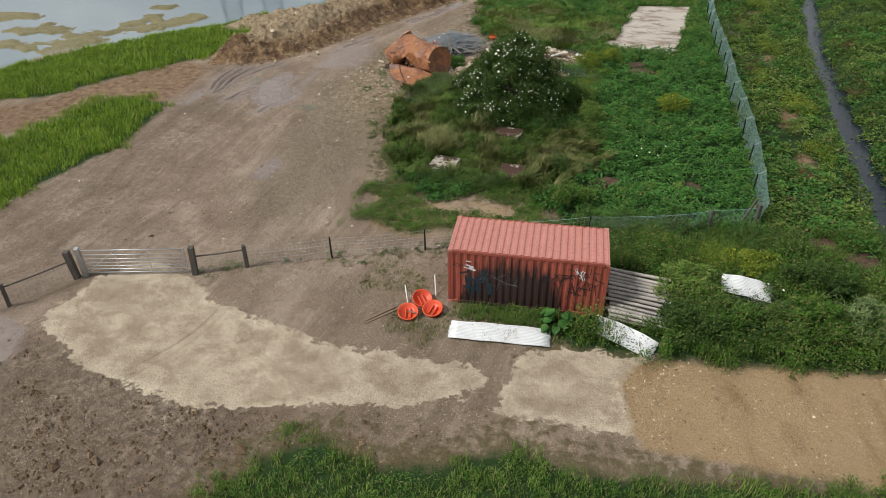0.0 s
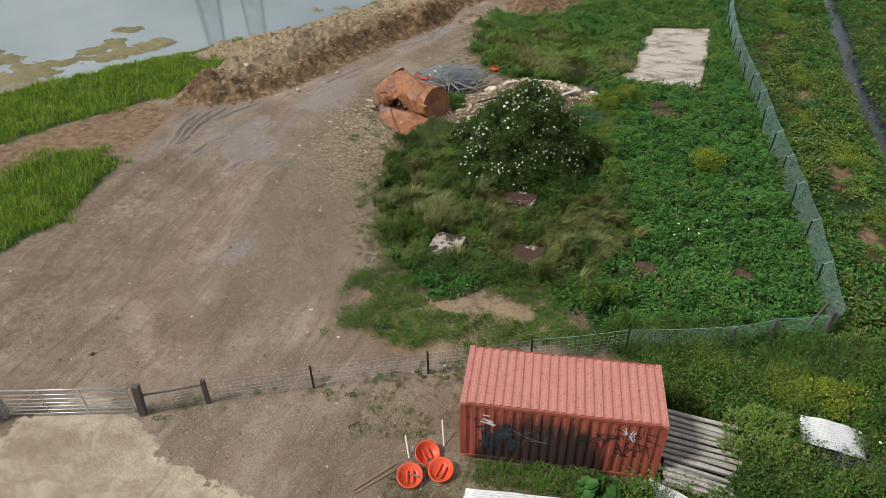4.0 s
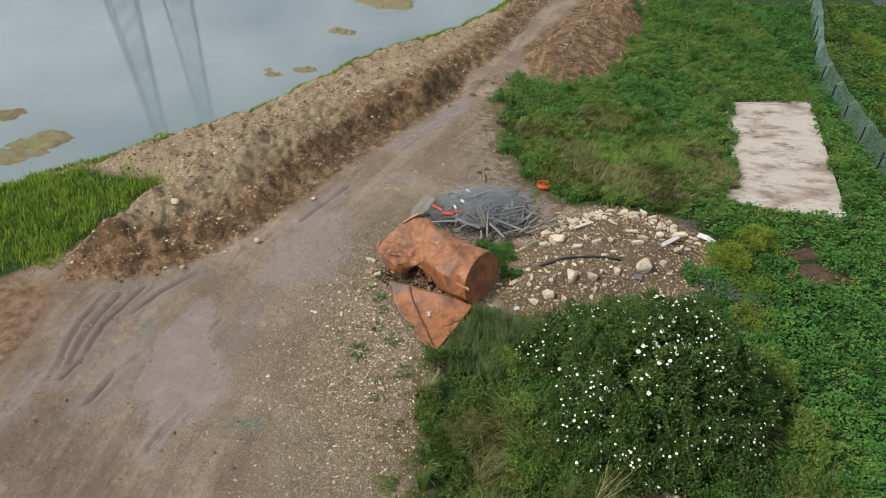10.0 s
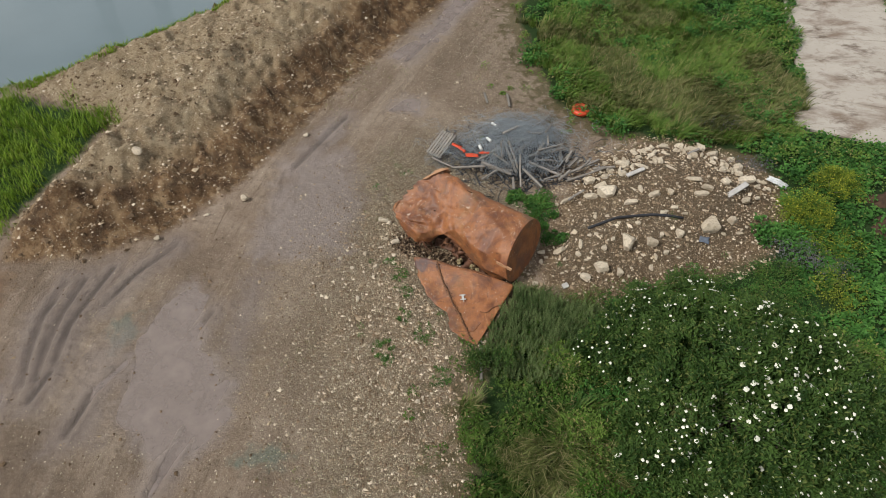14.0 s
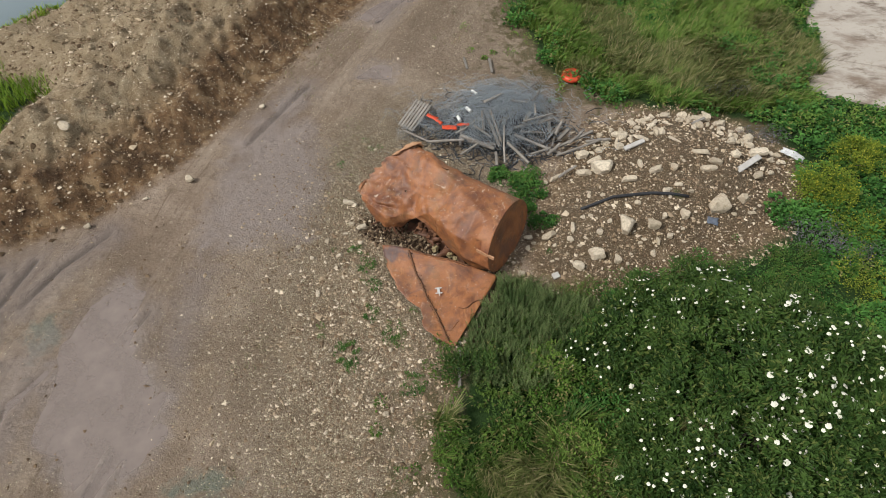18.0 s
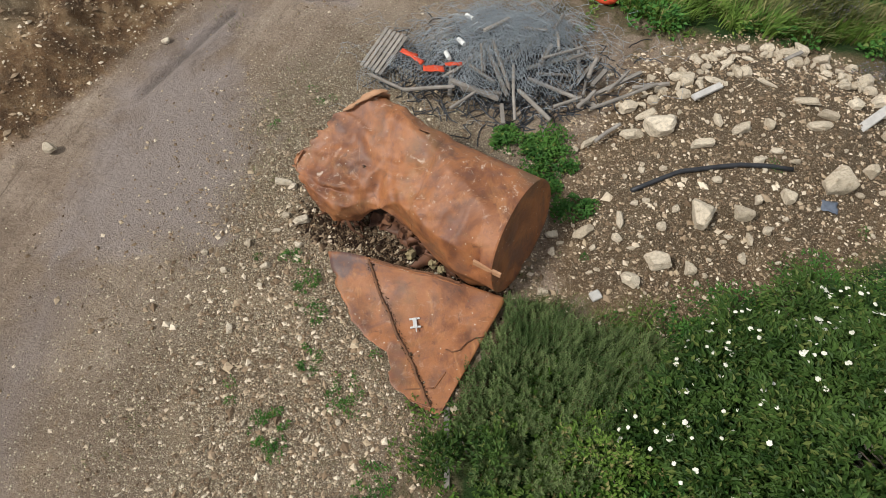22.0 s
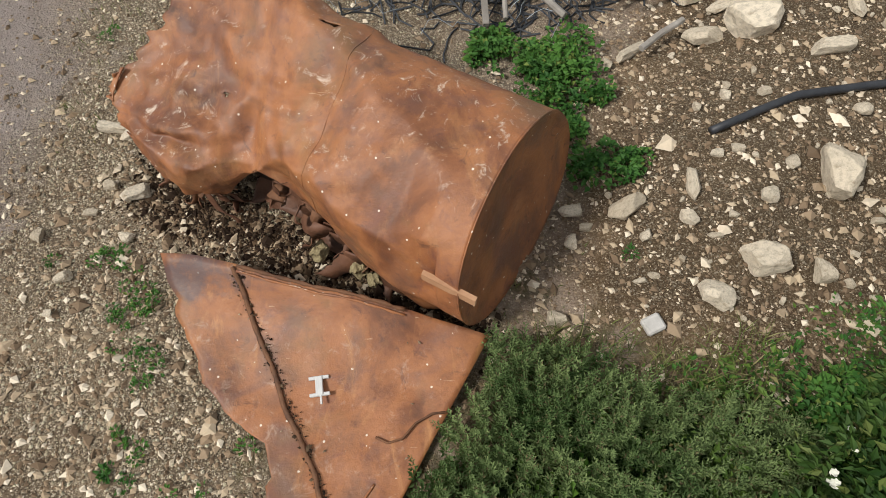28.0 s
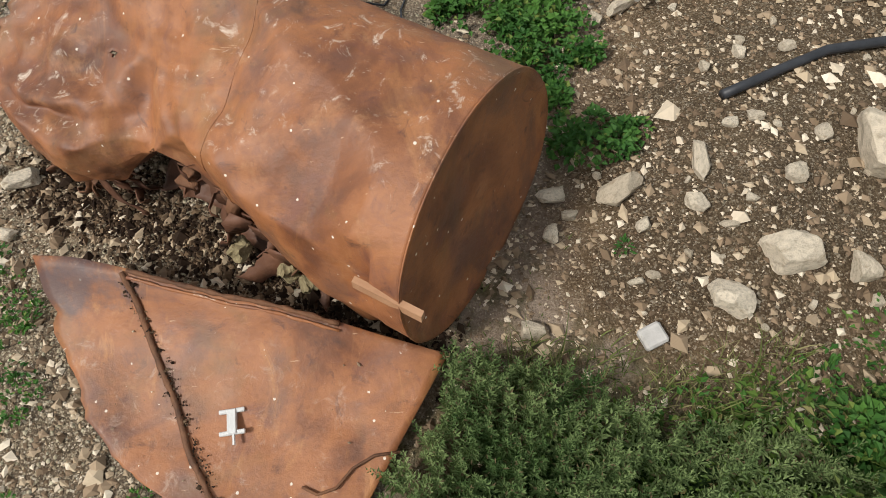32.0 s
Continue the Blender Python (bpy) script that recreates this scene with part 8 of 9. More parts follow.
x, y = tufts(17000, (-40, -20, -2, 34), lambda a, b, q: (ragged(a, b, VEG_LOW, q, 0.5) | ragged(a, b, VEG_HIGH, q, 0.5)), 205)
blades("pond_grass", x, y, 0.28 + 0.25 * np.random.default_rng(3).uniform(0, 1, len(x)), M_GRASS, "lush bright green grass by the pond", 0.6, 0.013, 206, 10, 0.17)
x, y = tufts(70000, (-30, 2, 30, 72), lambda a, b, q: (np.abs(sdf(a, b, POND) + 0.9 + 0.5 * fbm(a, b, 0.35, 95, 3)) < 0.45), 207)
blades("shore_grass", x, y, 0.15 + 0.2 * np.random.default_rng(4).uniform(0, 1, len(x)), M_GRASS, "thin green grass along the pond's edge", 0.45, 0.014, 208, 5, 0.10)
x, y = tufts(4200, (-7, 18, -12.5, -5), lambda a, b, q: ragged(a, b, VEG_NEAR, q, 0.6), 209)
blades("near_grass", x, y, 0.22 + 0.2 * np.random.default_rng(5).uniform(0, 1, len(x)), M_SWARD, "green grass along the near edge of the track", 0.5, 0.010, 210, 9, 0.1)
x, y = tufts(9000, (-6, 6, -3, 9), lambda a, b, q: (vnoise(a, b, 0.8, 14) > 0.05) & (np.hypot(a - 0.5, (b - 0.5) * 0.7) < 4.2) & (sdf(a, b, SAND_A) < -0.3) & (sdf(a, b, SAND_B) < -0.3) & (q.uniform(0, 1, len(a)) < 0.6), 211)
blades("thin_grass", x, y, 0.10 + 0.16 * np.random.default_rng(6).uniform(0, 1, len(x)), M_HAY, "thin grass round the container and tubs", 0.5, 0.008, 212, 8, 0.09)
x, y = tufts(9000, (-13, 3, 4, 36), lambda a, b, q: (vnoise(a, b, 0.55, 15) + 0.8 * np.exp(-np.clip(-sdf(a, b, VEG), 0, 9) / 1.2) > 0.42) & (sdf(a, b, VEG) < 0) & (sdf(a, b, MOUND) < 0) & (q.uniform(0, 1, len(a)) < 0.45), 213)
blades("sparse_grass", x, y, 0.05 + 0.10 * np.random.default_rng(7).uniform(0, 1, len(x)), M_HAY, "sparse short grass on the gravel", 0.6, 0.006, 214, 7, 0.08)
weeds("track_weeds", 60000, (-6, 5, 4.5, 9.5), lambda x, y, q: (vnoise(x, y, 0.75, 16) > -0.12) & (y > 4.2 + 0.3 * x), 0.04, 0.42, 0.09, M_MEADOW, "low green weeds spreading on bare earth", 110)
weeds("fence_verge", 16000, (-11.2, 1, -0.4, 5), lambda x, y, q: (seg_dist(x, y, FRONT2[:5])[0] < 0.40 + 0.3 * fbm(x, y, 0.9, 371, 2)) & (fbm(x, y, 1.3, 372, 2) > -0.25), 0.02, 0.14, 0.08, M_WEED, "low weeds and litter along the fence line", 373, per=16, size=0.25)
edge_d = lambda x, y: np.clip(-sdf(x, y, VEG), 0, 9)
weeds("edge_weeds", 26000, (-9, 1, 8, 22), lambda x, y, q: (sdf(x, y, VEG) < 0.3) & (np.exp(-edge_d(x, y) / 0.9) + 0.55 * fbm(x, y, 0.7, 290, 3) > 0.55), 0.05, 0.40, 0.10, M_MEADOW, "low weeds spreading onto the track's edge", 291, bumps=1.2)
weeds("edge_weeds", 14000, (-9, 1, 8, 22), lambda x, y, q: (sdf(x, y, VEG) < 0.3) & (np.exp(-edge_d(x, y) / 1.3) + 0.6 * fbm(x, y, 0.9, 292, 3) > 0.65), 0.04, 0.30, 0.09, M_WEED, "olive weeds spreading onto the gravel", 293, bumps=1.2)
weeds("edge_weeds", 16000, (-8, 0, 31, 48), lambda x, y, q: (sdf(x, y, VEG) < 0.2) & (np.exp(-edge_d(x, y) / 1.2) + 0.7 * fbm(x, y, 0.9, 295, 3) > 0.62), 0.03, 0.25, 0.10, M_SWARD, "low weeds thinning out onto the track", 296, bumps=1.2)
weeds("gravel_weeds", 5200, (-10.5, -4.5, 18, 30), lambda x, y, q: (vnoise(x, y, 1.1, 17) > 0.52) & (sdf(x, y, VEG) < 0) & (sdf(x, y, P_LEFT + P_RIGHT[::-1]) < -0.05), 0.02, 0.10, 0.055, M_BRAMBLE, "small green seedlings in the gravel", 111)
weeds("mound_weeds", 2200, (-4, 5, 23, 31), lambda x, y, q: (vnoise(x, y, 1.2, 18) > 0.62) & (sdf(x, y, MOUND) > 0), 0.02, 0.10, 0.06, M_BRAMBLE, "small green plants on the rubble", 112)


weeds("mound_edge_weeds", 26000, (-5, 4.6, 21, 25.2), lambda x, y, q: ragged(x, y, VEG, q, 0.5) & ~inside(x, y, MUGZONE), 0.05, 0.45, 0.085, M_BRAMBLE, "green weeds below the rubble mound", 113, bumps=1.4)
weeds("mound_edge_weeds", 26000, (-5, 4.6, 20.5, 25.2), lambda x, y, q: ragged(x, y, VEG, q, 0.5), 0.05, 0.5, 0.07, M_WEED, "olive weeds below the rubble mound", 114, bumps=1.4)


def blob(x, y, cx, cy, a, b, s):
    return ((x - cx) / a) ** 2 + ((y - cy) / b) ** 2 + 0.5 * fbm(x, y, 1.2, s, 3) < 1


BRAMBLES = [(-1.8, 23.0, 0.5, 0.35), (-0.9, 23.1, 0.5, 0.35), (-5.0, 27.9, 0.3, 0.3), (-4.15, 27.1, 0.5, 0.75), (-3.75, 25.9, 0.5, 0.3), (-4.2, 27.7, 0.45, 0.4)]
for i, (cx, cy, a, b) in enumerate(BRAMBLES):
    weeds("bramble_patch", int(9000 * a * b) + 600, (cx - a * 1.4, cx + a * 1.4, cy - b * 1.4, cy + b * 1.4), lambda x, y, q: blob(x, y, cx, cy, a, b, 70 + i), 0.03, 0.42, 0.10, M_BRAMBLE, "bright green bramble leaves beside the rusty tank", 120 + i, aspect=0.8, size=0.30, bumps=2.2)
for i, (cx, cy, a, b) in enumerate([(-9.05, 24.2, 0.25, 0.3), (-8.75, 23.5, 0.25, 0.3), (-9.35, 24.7, 0.3, 0.2), (-8.1, 21.9, 0.3, 0.4), (-9.3, 21.2, 0.35, 0.4), (-7.6, 20.4, 0.4, 0.4), (-8.8, 22.6, 0.2, 0.3)]):
    weeds("seedling_patch", int(5200 * a * b) + 200, (cx - a * 1.4, cx + a * 1.4, cy - b * 1.4, cy + b * 1.4), lambda x, y, q: blob(x, y, cx, cy, a, b, 310 + i) & (sdf(x, y, P_LEFT + P_RIGHT[::-1]) < -0.08), 0.01, 0.10, 0.06, M_BRAMBLE, "small green seedlings in gravel beside the plate", 320 + i, size=0.16, per=14)
YELLOWS = [(5.2, 27.3, 0.9, 0.8, 1.15), (6.9, 28.7, 0.9, 0.8, 0.8), (5.4, 23.9, 0.7, 0.7, 0.7), (6.0, 26.0, 0.9, 0.7, 0.7), (8.6, 4.6, 1.0, 0.7, 1.25), (18.2, 22, 0.8, 2.0, 0.8), (18.6, 33, 0.7, 2.4, 0.8), (17.6, 15, 0.6, 1.8, 0.7), (20, 44, 0.8, 2.6, 0.9), (21.5, 53, 0.8, 2.6, 0.9), (11.2, 4.0, 1.2, 0.8, 1.3), (-4.8, 15.2, 0.5, 0.6, 0.4), (-3.6, 17.9, 0.5, 0.6, 0.45), (16.8, 26.5, 0.5, 1.2, 0.7)]
for i, (cx, cy, a, b, h) in enumerate(YELLOWS):
    weeds("yellow_weed", int(9500 * a * b) + 400, (cx - a * 1.5, cx + a * 1.5, cy - b * 1.5, cy + b * 1.5), lambda x, y, q: blob(x, y, cx, cy, a, b, 140 + i), h * 0.55, h, 0.075, M_YELLOW, "yellow-green flowering weed clump", 150 + i, aspect=0.5, per=70, size=0.55)
for i, (cx, cy, a, b, h) in enumerate([(4.6, 25.6, 0.9, 0.7, 0.6), (5.6, 25.0, 0.8, 0.6, 0.6), (4.2, 29.9, 0.8, 0.5, 0.5), (3.4, 32.3, 0.9, 0.6, 0.5), (17.4, 48, 0.6, 2, 0.7), (16.6, 36, 0.5, 2, 0.6), (11.6, 1.2, 1.3, 0.8, 1.1), (13.6, 0.6, 1.3, 0.9, 1.1)]):
    weeds("grey_weed", int(4600 * a * b) + 400, (cx - a * 1.5, cx + a * 1.5, cy - b * 1.5, cy + b * 1.5), lambda x, y, q: blob(x, y, cx, cy, a, b, 170 + i), h * 0.4, h, 0.08, M_PURPLE, "greyish seeding weed clump", 180 + i, aspect=0.4)


for i, (cx, cy, a, b, h) in enumerate([(16.6, 13.6, 0.6, 1.6, 0.5), (17.2, 19.2, 0.6, 1.5, 0.5), (16.8, 29.5, 0.6, 2.0, 0.5), (18.0, 39.5, 0.6, 2.2, 0.5), (15.6, 9.6, 0.9, 0.9, 0.4), (22.9, 27, 0.7, 2.4, 0.5), (24.6, 36, 0.8, 2.5, 0.5)]):
    weeds("dock_stand", int(3600 * a * b) + 300, (cx - a * 1.5, cx + a * 1.5, cy - b * 1.5, cy + b * 1.5), lambda x, y, q: blob(x, y, cx, cy, a, b, 260 + i), h * 0.4, h, 0.085, M_DOCK, "reddish-brown seeding dock stand near the stream", 270 + i, aspect=0.4)


x, y = tufts(420, (-4.8, 0.6, 22.6, 24.0), lambda a, b, q: np.abs(sdf(a, b, MUGZONE) + 0.15 + 0.3 * fbm(a, b, 1.3, 330, 3)) < 0.28, 331)
blades("dry_stems", x, y, 0.15 + 0.22 * np.random.default_rng(12).uniform(0, 1, len(x)), M_HAY, "thin dry stems at the rubble's edge", 0.8, 0.006, 332, 7, 0.08)
x, y = tufts(330, (0.2, 4.3, -1.0, -0.12), lambda a, b, q: fbm(a, b, 1.2, 333, 2) > -0.25, 334)
blades("base_grass", x, y, 0.15 + 0.25 * np.random.default_rng(14).uniform(0, 1, len(x)), M_MEADOW, "dark green grass at the container's foot", 0.6, 0.008, 335, 8, 0.08)
weeds("base_weeds", 5200, (0.4, 4.6, -0.95, -0.1), lambda x, y, q: fbm(x, y, 1.1, 336, 2) + 0.35 * (x - 2.4) > -0.2, 0.08, 0.40, 0.11, M_WEED, "low weeds at the container's foot", 337)
# feathery mugwort stand beside the plate: stems with whorls of small leaves
q = np.random.default_rng(300)
mx, my = scatter(3600, (-6.6, -0.8, 19.8, 23.6), lambda a, b, g: sdf(a, b, MUGZONE) + 0.25 * fbm(a, b, 1.4, 91, 3) > 0, 301)
mh = q.uniform(0.75, 1.2, len(mx)) * (0.36 + 0.50 * np.clip(0.5 + 0.6 * fbm(mx, my, 1.1, 92, 3), 0, 1) * np.clip(0.4 + sdf(mx, my, MUGZONE), 0.35, 1))
nl = 40
t = np.tile(np.linspace(0.25, 1.0, nl), (len(mx), 1))
lean = q.normal(0, 0.10, (len(mx), 2))
ang = np.tile(np.arange(nl) * 2.4, (len(mx), 1)) + q.uniform(0, 6.28, (len(mx), 1))
rad = 0.070 * (1.05 - t) + 0.014
px = mx[:, None] + lean[:, :1] * t + np.cos(ang) * rad * 0.3
py = my[:, None] + lean[:, 1:] * t + np.sin(ang) * rad * 0.3
pz = height(mx, my)[:, None] + mh[:, None] * t
dd = np.stack([np.cos(ang), np.sin(ang), 0.55 + 1.1 * t], -1).reshape(-1, 3)
ln = (0.030 + 0.062 * (1.05 - t)).ravel() * q.uniform(0.7, 1.3, t.size)
leaves("mugwort_stand", np.stack([px, py, pz], -1).reshape(-1, 3), dd, ln, ln * 0.34, M_MUGWORT, "dense feathery grey-green mugwort stand beside the plate")

weeds("dark_nettles", 16000, (-4.4, 4.0, 8.2, 10.2), lambda x, y, q: (y > 8.55) & (y < 9.9 + 0.4 * vnoise(x, y, 0.9, 341)) & ragged(x, y, VEG, q, 0.3), 0.25, 0.75, 0.11, M_ELDER, "dark green nettles along the front of the long grass", 342, bumps=1.0, per=50, size=0.45)
weeds("dark_nettles", 9000, (-5.6, -2.6, 9.4, 13.4), lambda x, y, q: ragged(x, y, VEG, q, 0.4) & (fbm(x, y, 0.8, 343, 2) > -0.1), 0.2, 0.65, 0.11, M_MEADOW, "dark green nettles beside the mossy pad", 344, bumps=1.0, per=50, size=0.45)
bush_ring = lambda x, y: np.hypot((x - 0.95) / 2.9, (y - 18.9) / 2.4) + 0.22 * fbm(x, y, 0.8, 280, 3)
weeds("shrub_margin", 60000, (-3.6, 6.5, 15.2, 23.2), lambda x, y, q: (bush_ring(x, y) > 0.8) & (bush_ring(x, y) < 1.28 + 0.12 * (x > 2.5)), 0.35, 1.25, 0.13, M_ELDER, "dark green leafy undergrowth round the elder bush", 281, bumps=0.9, per=70, size=0.5)
weeds("nettle_fringe", 30000, (-4.5, 6.5, 15.2, 23.2), lambda x, y, q: (bush_ring(x, y) > 1.0) & (bush_ring(x, y) < 1.5), 0.2, 0.8, 0.12, M_NETTLE, "green nettles round the elder bush", 282, bumps=1.2, per=50, size=0.45)

# ---- elder bush ----
bush = thing("elder_bush", "large dark green elder bush with cream flower heads", "bush", "", (0.95, 18.9, 0))
lobes = []
rb_ = random.Random(41)
tries = 0
while len(lobes) < 34 and tries < 4000:
    tries += 1
    a = rb_.uniform(0, 2 * math.pi)
    k = math.sqrt(rb_.random())
    lz = 0.6 + 3.0 * math.sqrt(max(0.02, 1 - k * k)) * rb_.uniform(0.80, 1.06)
    q_ = (2.9 * k * math.cos(a), 2.3 * k * math.sin(a), lz, rb_.uniform(0.42, 0.70))
    if all(math.dist(q_[:3], o[:3]) > 0.95 * (q_[3] + o[3]) * 0.80 for o in lobes):
        lobes.append(q_)
for i in range(22):
    a = 2 * math.pi * i / 22 + rb_.uniform(-0.12, 0.12)
    k = rb_.uniform(0.82, 1.08)
    lobes.append((2.85 * k * math.cos(a), 2.3 * k * math.sin(a), rb_.uniform(0.35, 0.85), rb_.uniform(0.45, 0.75)))
lobes += [(-0.5, -0.5, 2.1, 0.7), (0.3, -0.4, 2.4, 0.7), (-0.2, 0.5, 2.7, 0.75), (0.9, 0.2, 2.5, 0.75), (-1.2, 0.2, 2.0, 0.7), (-3.1, -1.2, 0.5, 0.7), (-2.4, -2.0, 0.5, 0.6), (3.3, 0.6, 0.8, 0.7), (0.1, 0.4, 3.85, 0.5), (-0.5, 0.1, 3.4, 0.6), (0.8, 0.3, 3.5, 0.55), (0.9, -1.6, 1.1, 0.75), (0.2, -1.9, 0.9, 0.75), (1.5, -1.7, 0.8, 0.7), (1.9, -1.2, 1.4, 0.75), (-0.9, -1.6, 1.2, 0.75), (0.5, -1.0, 2.0, 0.8), (1.4, -0.6, 2.2, 0.8)]
lobes = [(a, b * 1.2 if b > 0 else b, c * 1.13, d) for a, b, c, d in lobes]
lobes = [q for q in lobes if not (math.hypot(q[0] + 0.75, (q[1] + 1.0) * 0.8) < 0.45 and q[2] < 2.2) and not (math.hypot(q[0] - 1.9, q[1] - 0.9) < 0.55) and not (math.hypot(q[0] + 2.0, q[1] - 0.5) < 0.5)]
lobes += [(-2.3, 1.9, 1.6, 0.7), (-2.9, 2.4, 1.0, 0.62), (-1.6, 2.5, 1.7, 0.7), (-1.9, 3.2, 1.1, 0.6), (-1.2, 3.4, 0.9, 0.6), (-0.5, 3.2, 1.4, 0.65), (-3.3, 1.6, 0.9, 0.6), (-2.5, 3.0, 0.6, 0.5), (-3.6, 2.2, 0.5, 0.45), (0.5, 3.4, 1.0, 0.6), (-0.1, 3.7, 0.6, 0.5), (1.4, 3.2, 1.2, 0.6), (-3.6, 2.5, 0.85, 0.5), (-4.1, 2.2, 0.6, 0.45), (-2.3, 3.7, 0.9, 0.55), (-1.0, 4.4, 0.7, 0.5), (-0.3, 4.2, 0.9, 0.5), (-3.0, 3.2, 0.8, 0.5)]


def leaf_cloud(lobes, seed, dense, low=0.06):
    """Stalk ends and directions of leaflets set in fives over a bush's lumps."""
    g = np.random.default_rng(seed)
    P, D = [], []
    for lx, ly, lz, lr in lobes:
        n = int(dense * lr * lr)
        v = unit(g.normal(0, 1, (n, 3)))
        v[:, 2] = np.where(v[:, 2] < -0.5, -v[:, 2], v[:, 2])
        r = lr * (0.70 + 0.36 * g.uniform(0, 1, (n, 1))) * (1 + 0.34 * fbm(v[:, :1] * 2 + lx, v[:, 1:2] * 2 + ly + v[:, 2:], 1.3, 55, 3))
        c = np.array([lx, ly, lz]) + v * r
        for m in range(5):
            a = (m - 2) * 0.62
            dv = unit(v * 0.55 + g.normal(0, 0.45, (n, 3)) + np.array([0, 0, -0.15]))
            P.append(c + g.normal(0, 0.045, (n, 3)))
            D.append(unit(dv + np.stack([np.full(n, math.sin(a)), np.full(n, math.cos(a)), np.zeros(n)], -1) * 0.55))
    P, D = np.concatenate(P), np.concatenate(D)
    P[:, 2] = np.maximum(P[:, 2], low)
    return P, D, g


P, D, g = leaf_cloud(lobes, 43, 820)
ln = g.uniform(0.080, 0.150, len(P))
leaves("crown", P, D, ln, ln * 0.46, M_ELDER, "dark green leaflets in uneven clumps", parent=bush)
tb = bmesh.new()
tube(tb, [(0, 0.2, -0.1), (0.05, 0.25, 0.5), (0.0, 0.3, 1.0)], [0.16, 0.13, 0.10], 8)
part("trunk", tb, M_BARK, bush, "grey furrowed trunk", True)
for i, (lx, ly, lz, lr) in enumerate(lobes[::2] + [(-1.6, 1.6, 1.9, 0.5), (-1.3, 1.9, 1.5, 0.5)]):
    bm = bmesh.new()
    s = Vector((0, 0.25, 0.35 + 0.3 * (i % 3)))
    e = Vector((lx, ly, lz))
    m = s.lerp(e, 0.5) + Vector((0.1 * math.sin(i), 0.1 * math.cos(i), 0.18))
    tube(bm, [s, s.lerp(m, 0.6), m, m.lerp(e, 0.6), e], [0.045, 0.035, 0.026, 0.018, 0.010], 6)
    part("limb", bm, M_BARK, bush, "", True)


def umbel(seed):
    """A flat flower head: one lumpy, ragged-edged shallow dome."""
    g_ = np.random.default_rng(seed)
    v, f = [(0, 0, 0.26)], []
    n = 14
    for k, (r, z) in enumerate(((0.38, 0.24), (0.72, 0.15), (1.0, 0.0))):
        for j in range(n):
            q_ = 2 * math.pi * (j + 0.5 * (k % 2)) / n
            rr = r * (1 + g_.uniform(-0.22, 0.22))
            v.append((rr * math.cos(q_), rr * math.sin(q_), z + g_.uniform(-0.09, 0.09)))
    for j in range(n):
        m_ = (j + 1) % n
        f.append((0, 1 + j, 1 + m_))
        for k in range(2):
            a_, b_ = 1 + k * n, 1 + (k + 1) * n
            f += [(a_ + j, b_ + j, a_ + m_), (a_ + m_, b_ + j, b_ + m_)]
    return mesh_np("flower_head", np.array(v), np.array(f), M_PETAL)


UMBELS = [umbel(s) for s in range(4)]
lob = np.array(lobes)
rest = []
count = 0
g = np.random.default_rng(47)
while count < 940:
    lx, ly, lz, lr = lobes[g.integers(len(lobes))]
    v = unit(g.normal(0, 1, 3))
    if v[2] < 0.05:
        continue
    c = np.array([lx, ly, lz]) + v * lr * 1.07
    front = math.exp(-((c[0] + 1.2) ** 2 + (c[1] + 1.0) ** 2) / 1.1)
    back = math.exp(-((c[0] + 2.8) ** 2 + (c[1] - 2.9) ** 2) / 1.5)
    if fbm(c[0:1], c[1:2] + c[2:3], 0.75, 58, 3)[0] + g.normal(0, 0.25) + 0.5 * front + 0.4 * back < -0.12:
        continue
    dist = np.linalg.norm(lob[:, :3] - c, axis=1) / lob[:, 3]
    if dist.min() < 0.96:
        continue
    n = Vector(v) + Vector((0, 0, 0.9))
    s = g.uniform(0.022, 0.044) if g.uniform() < 0.95 - 0.3 * front else g.uniform(0.044, 0.070)
    m = Matrix.Translation(Vector(c)) @ n.to_track_quat("Z", "Y").to_matrix().to_4x4() @ Matrix.Diagonal((s, s, s, 1))
    if count < 290:
        ob = new("flower_head", UMBELS[count % 4])
        ob.parent = bush
        ob.matrix_basis = m
    else:
        rest.append(m)
    count += 1
co = np.array([v.co for v in UMBELS[1].vertices])
fs = np.array([p.vertices[:] for p in UMBELS[1].polygons])
allv = np.concatenate([co @ np.array(m.to_3x3()).T + np.array(m.translation) for m in rest])
allf = np.concatenate([fs + k * len(co) for k in range(len(rest))])
tagged(part("flower_spray", mesh_np("flower_spray", allv, allf, M_PETAL), M_PETAL, bush), kind="stuff")



def shrub(x, y, rx, ry, high, mat, label, seed, leaf=0.10, dense=520):
    """A rounded bush of separate leafy lumps on a few stems."""
    t_ = thing("shrub", label, "bush", "shrubs", (x, y, height1(x, y)))
    r_ = random.Random(seed)
    lumps = []
    for i in range(int(7 + 9 * rx * ry)):
        a, k = r_.uniform(0, 2 * math.pi), math.sqrt(r_.random())
        lumps.append((rx * k * math.cos(a), ry * k * math.sin(a), high * (0.25 + 0.62 * math.sqrt(1 - 0.9 * k * k)) * r_.uniform(0.7, 1.1), r_.uniform(0.22, 0.42) * min(1.0, 0.5 + high * 0.4)))
    P, D, g = leaf_cloud(lumps, seed, dense)
    ln = g.uniform(0.7, 1.35, len(P)) * leaf
    leaves("crown", P, D, ln, ln * 0.5, mat, "", parent=t_)
    for i in range(3):
        e = lumps[i]
        part("stem", tube(bmesh.new(), [(0.08 * (i - 1), 0.05, -0.05), (e[0] * 0.5, e[1] * 0.5, e[2] * 0.6), e[:3]], [0.022, 0.016, 0.008], 6), M_BARK, t_, "", True)
    return t_


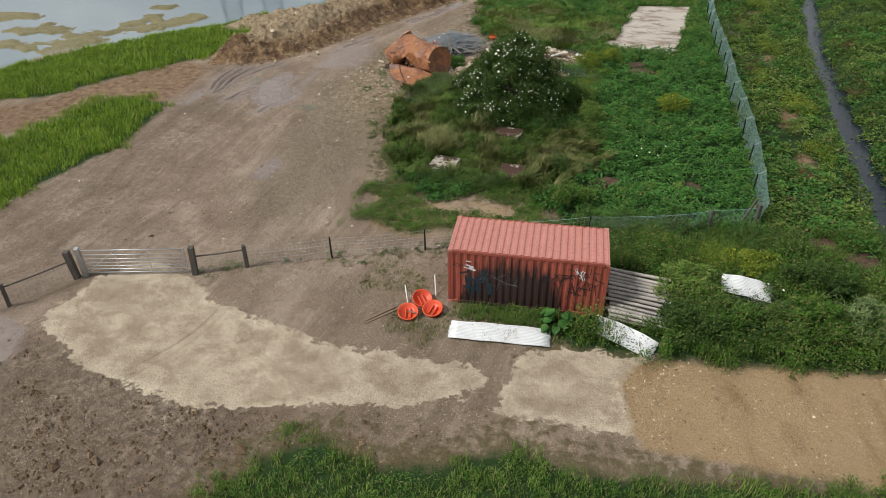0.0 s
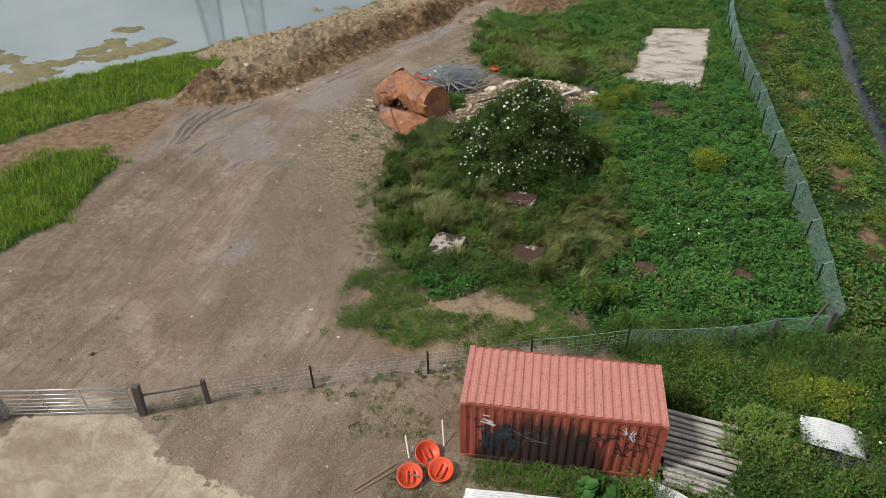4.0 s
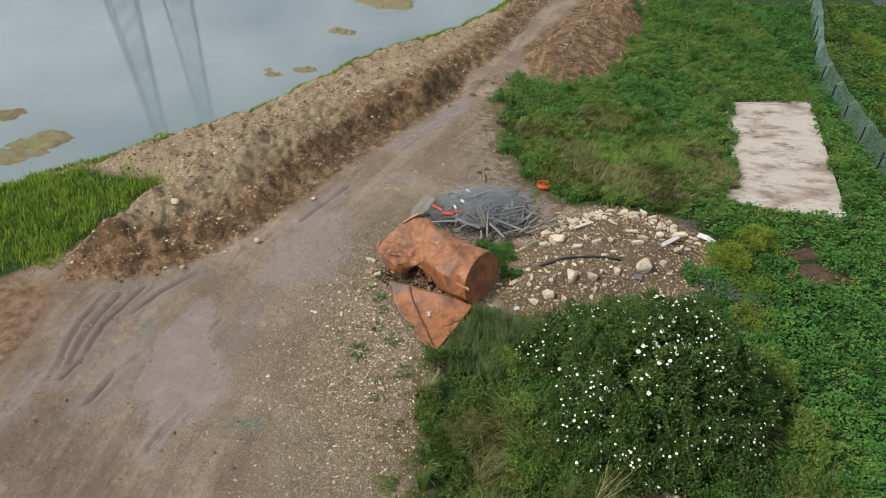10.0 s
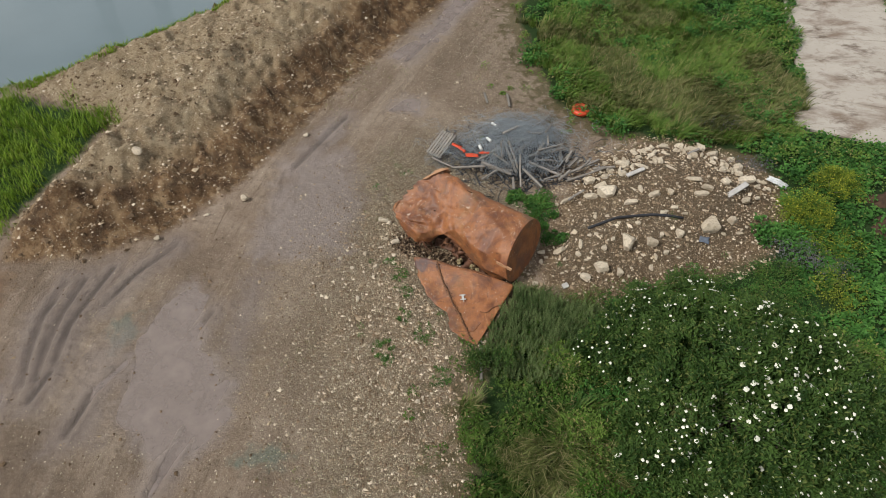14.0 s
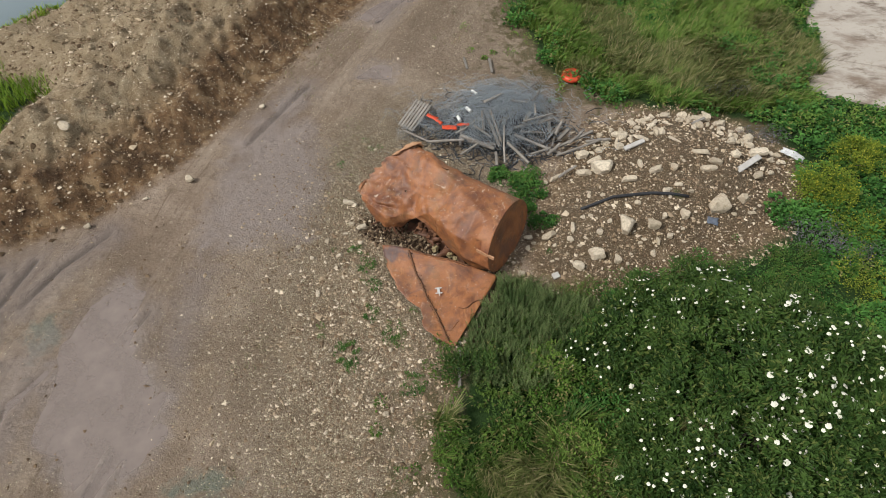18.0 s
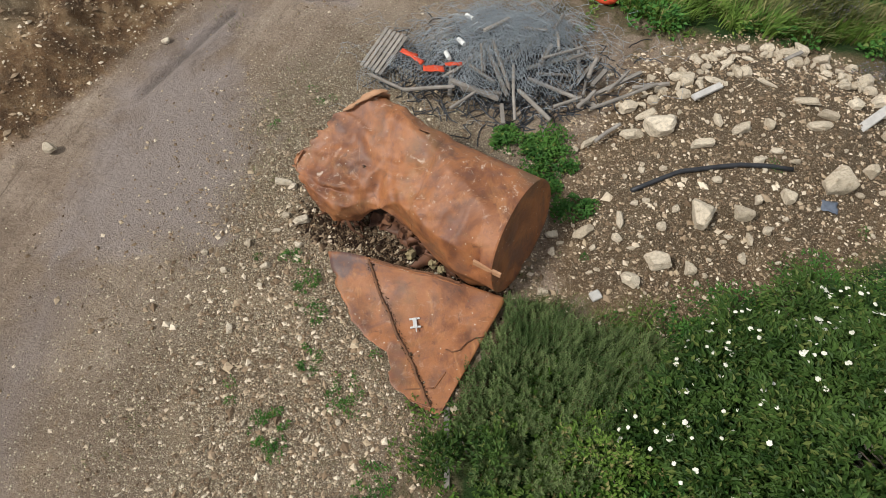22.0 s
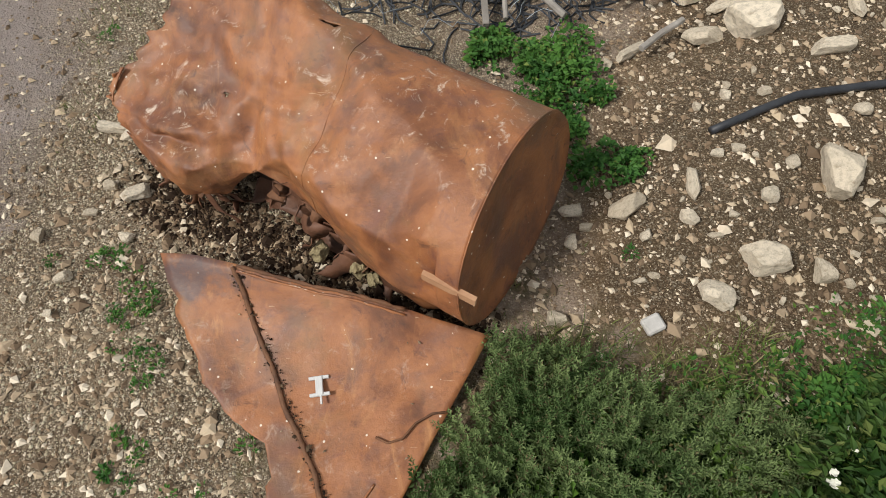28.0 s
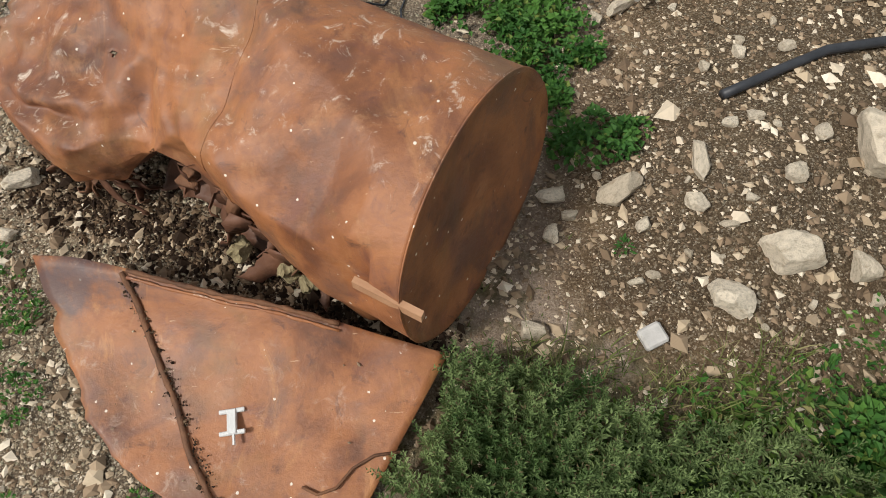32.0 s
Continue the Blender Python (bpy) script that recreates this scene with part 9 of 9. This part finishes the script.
for i, (x, y, rx, ry, h, mat) in enumerate(((9.35, 1.35, 0.95, 0.85, 1.75, M_SWARD), (9.2, -0.45, 1.1, 0.65, 1.2, M_ELDER), (10.7, -0.1, 1.0, 0.8, 1.3, M_MEADOW), (12.1, -0.3, 1.0, 0.7, 1.15, M_WEED), (13.6, 0.2, 1.1, 0.9, 1.5, M_MEADOW), (14.2, 2.2, 1.2, 1.0, 1.6, M_ELDER), (15.6, 0.4, 1.2, 0.9, 1.4, M_MUGWORT), (12.0, 3.6, 1.0, 0.8, 1.0, M_YELLOW), (5.3, -0.9, 0.6, 0.35, 0.6, M_WEED), (17.4, 0.6, 1.2, 1.0, 1.2, M_MEADOW))):
    shrub(x, y, rx, ry, h, mat, "yellow-green bush beside the stacked poles" if mat in (M_YELLOW, M_SWARD) else "dense dark green bush among the tall weeds", 400 + i)
r_s = random.Random(91)
for i in range(16):
    while True:
        x, y = r_s.uniform(-6.0, 5.4), r_s.uniform(9.4, 21.5)
        if inside(np.array([x]), np.array([y]), HAYZONE)[0] and bush_ring(np.array([x]), np.array([y]))[0] > 1.15 and all(math.hypot(x - h[0], y - h[1]) > h[2] + 0.6 for h in HOLES[:3]):
            break
    shrub(x, y, r_s.uniform(0.4, 0.75), r_s.uniform(0.4, 0.75), r_s.uniform(0.5, 0.85), (M_WEED, M_MEADOW, M_SWARD, M_ELDER)[i % 4], "leafy weed clump standing in long grass", 430 + i, 0.085, 420)
shrub(10.45, 20.0, 0.75, 0.8, 1.25, M_YELLOW, "yellow-green rounded bush standing in nettles", 420)
shrub(5.3, 27.3, 0.85, 0.8, 1.05, M_YELLOW, "yellow-green flowering bush beside the rubble mound", 424, 0.075)
shrub(6.8, 28.6, 0.7, 0.7, 0.9, M_YELLOW, "yellow-green flowering bush beside the rubble mound", 425, 0.075)
shrub(4.7, 8.0, 0.8, 0.8, 1.1, M_MEADOW, "dense green shrub by the fence", 421)
shrub(5.0, 20.8, 0.8, 1.0, 1.2, M_SWARD, "olive shrub beside the elder bush", 422)
shrub(5.6, 18.2, 0.7, 0.9, 1.0, M_SWARD, "olive shrub beside the elder bush", 423)

# white umbel weeds here and there
for x, y in ((8.6, 13.2), (8.2, 13.6), (9.0, 12.9), (7.9, 12.6), (9.5, 14.0), (12.4, 2.2), (12.9, 1.9), (11.5, 0.5)):
    t_ = thing("white_flower", "small white umbel flower standing in weeds", "flower", "white flowers", (x, y, height1(x, y)), 0)
    part("stem", tube(bmesh.new(), [(0, 0, 0), (0.02, 0.01, 0.75)], 0.008, 5), M_NETTLE, t_)
    ob = new("flower_head", UMBELS[0])
    ob.parent = t_
    ob.matrix_basis = pose(0.02, 0.01, 0.74) @ Matrix.Diagonal((0.05, 0.05, 0.05, 1))

# big-leaved dock beside the container
dock = thing("broad_leaved_plant", "bright green plant with very large heart-shaped leaves", "plant", "", (4.35, -0.95, height1(4.35, -0.95)))
rd = random.Random(61)
for i in range(36):
    a, h = rd.uniform(0, 6.28), rd.uniform(0.25, 1.15)
    k = rd.uniform(0.1, 0.5)
    bm = bmesh.new()
    L_, W_ = rd.uniform(0.28, 0.46), rd.uniform(0.24, 0.38)
    rowsv = []
    for s in range(6):
        u = s / 5
        wd = W_ * math.sin(math.pi * min(1, 0.14 + u * 0.86)) ** 0.7
        rowsv.append([bm.verts.new((L_ * u, wd * (j - 1) / 2, -0.12 * u * u * L_ / 0.3 + 0.05 * abs(j - 1))) for j in range(3)])
    for r_, s_ in zip(rowsv, rowsv[1:]):
        for j in range(2):
            bm.faces.new((r_[j], s_[j], s_[j + 1], r_[j + 1]))
    lf = part("leaf", bm, M_BRAMBLE, dock, "", True)
    lf.matrix_basis = pose(k * math.cos(a), k * math.sin(a) * 0.7, h * (1.1 - k), 0, rd.uniform(-5, 35), math.degrees(a))
part("stalk", tube(bmesh.new(), [(0, 0, -0.05), (0.03, 0.02, 0.6), (0.02, 0.0, 1.15)], [0.025, 0.02, 0.01], 6), M_BRAMBLE, dock)
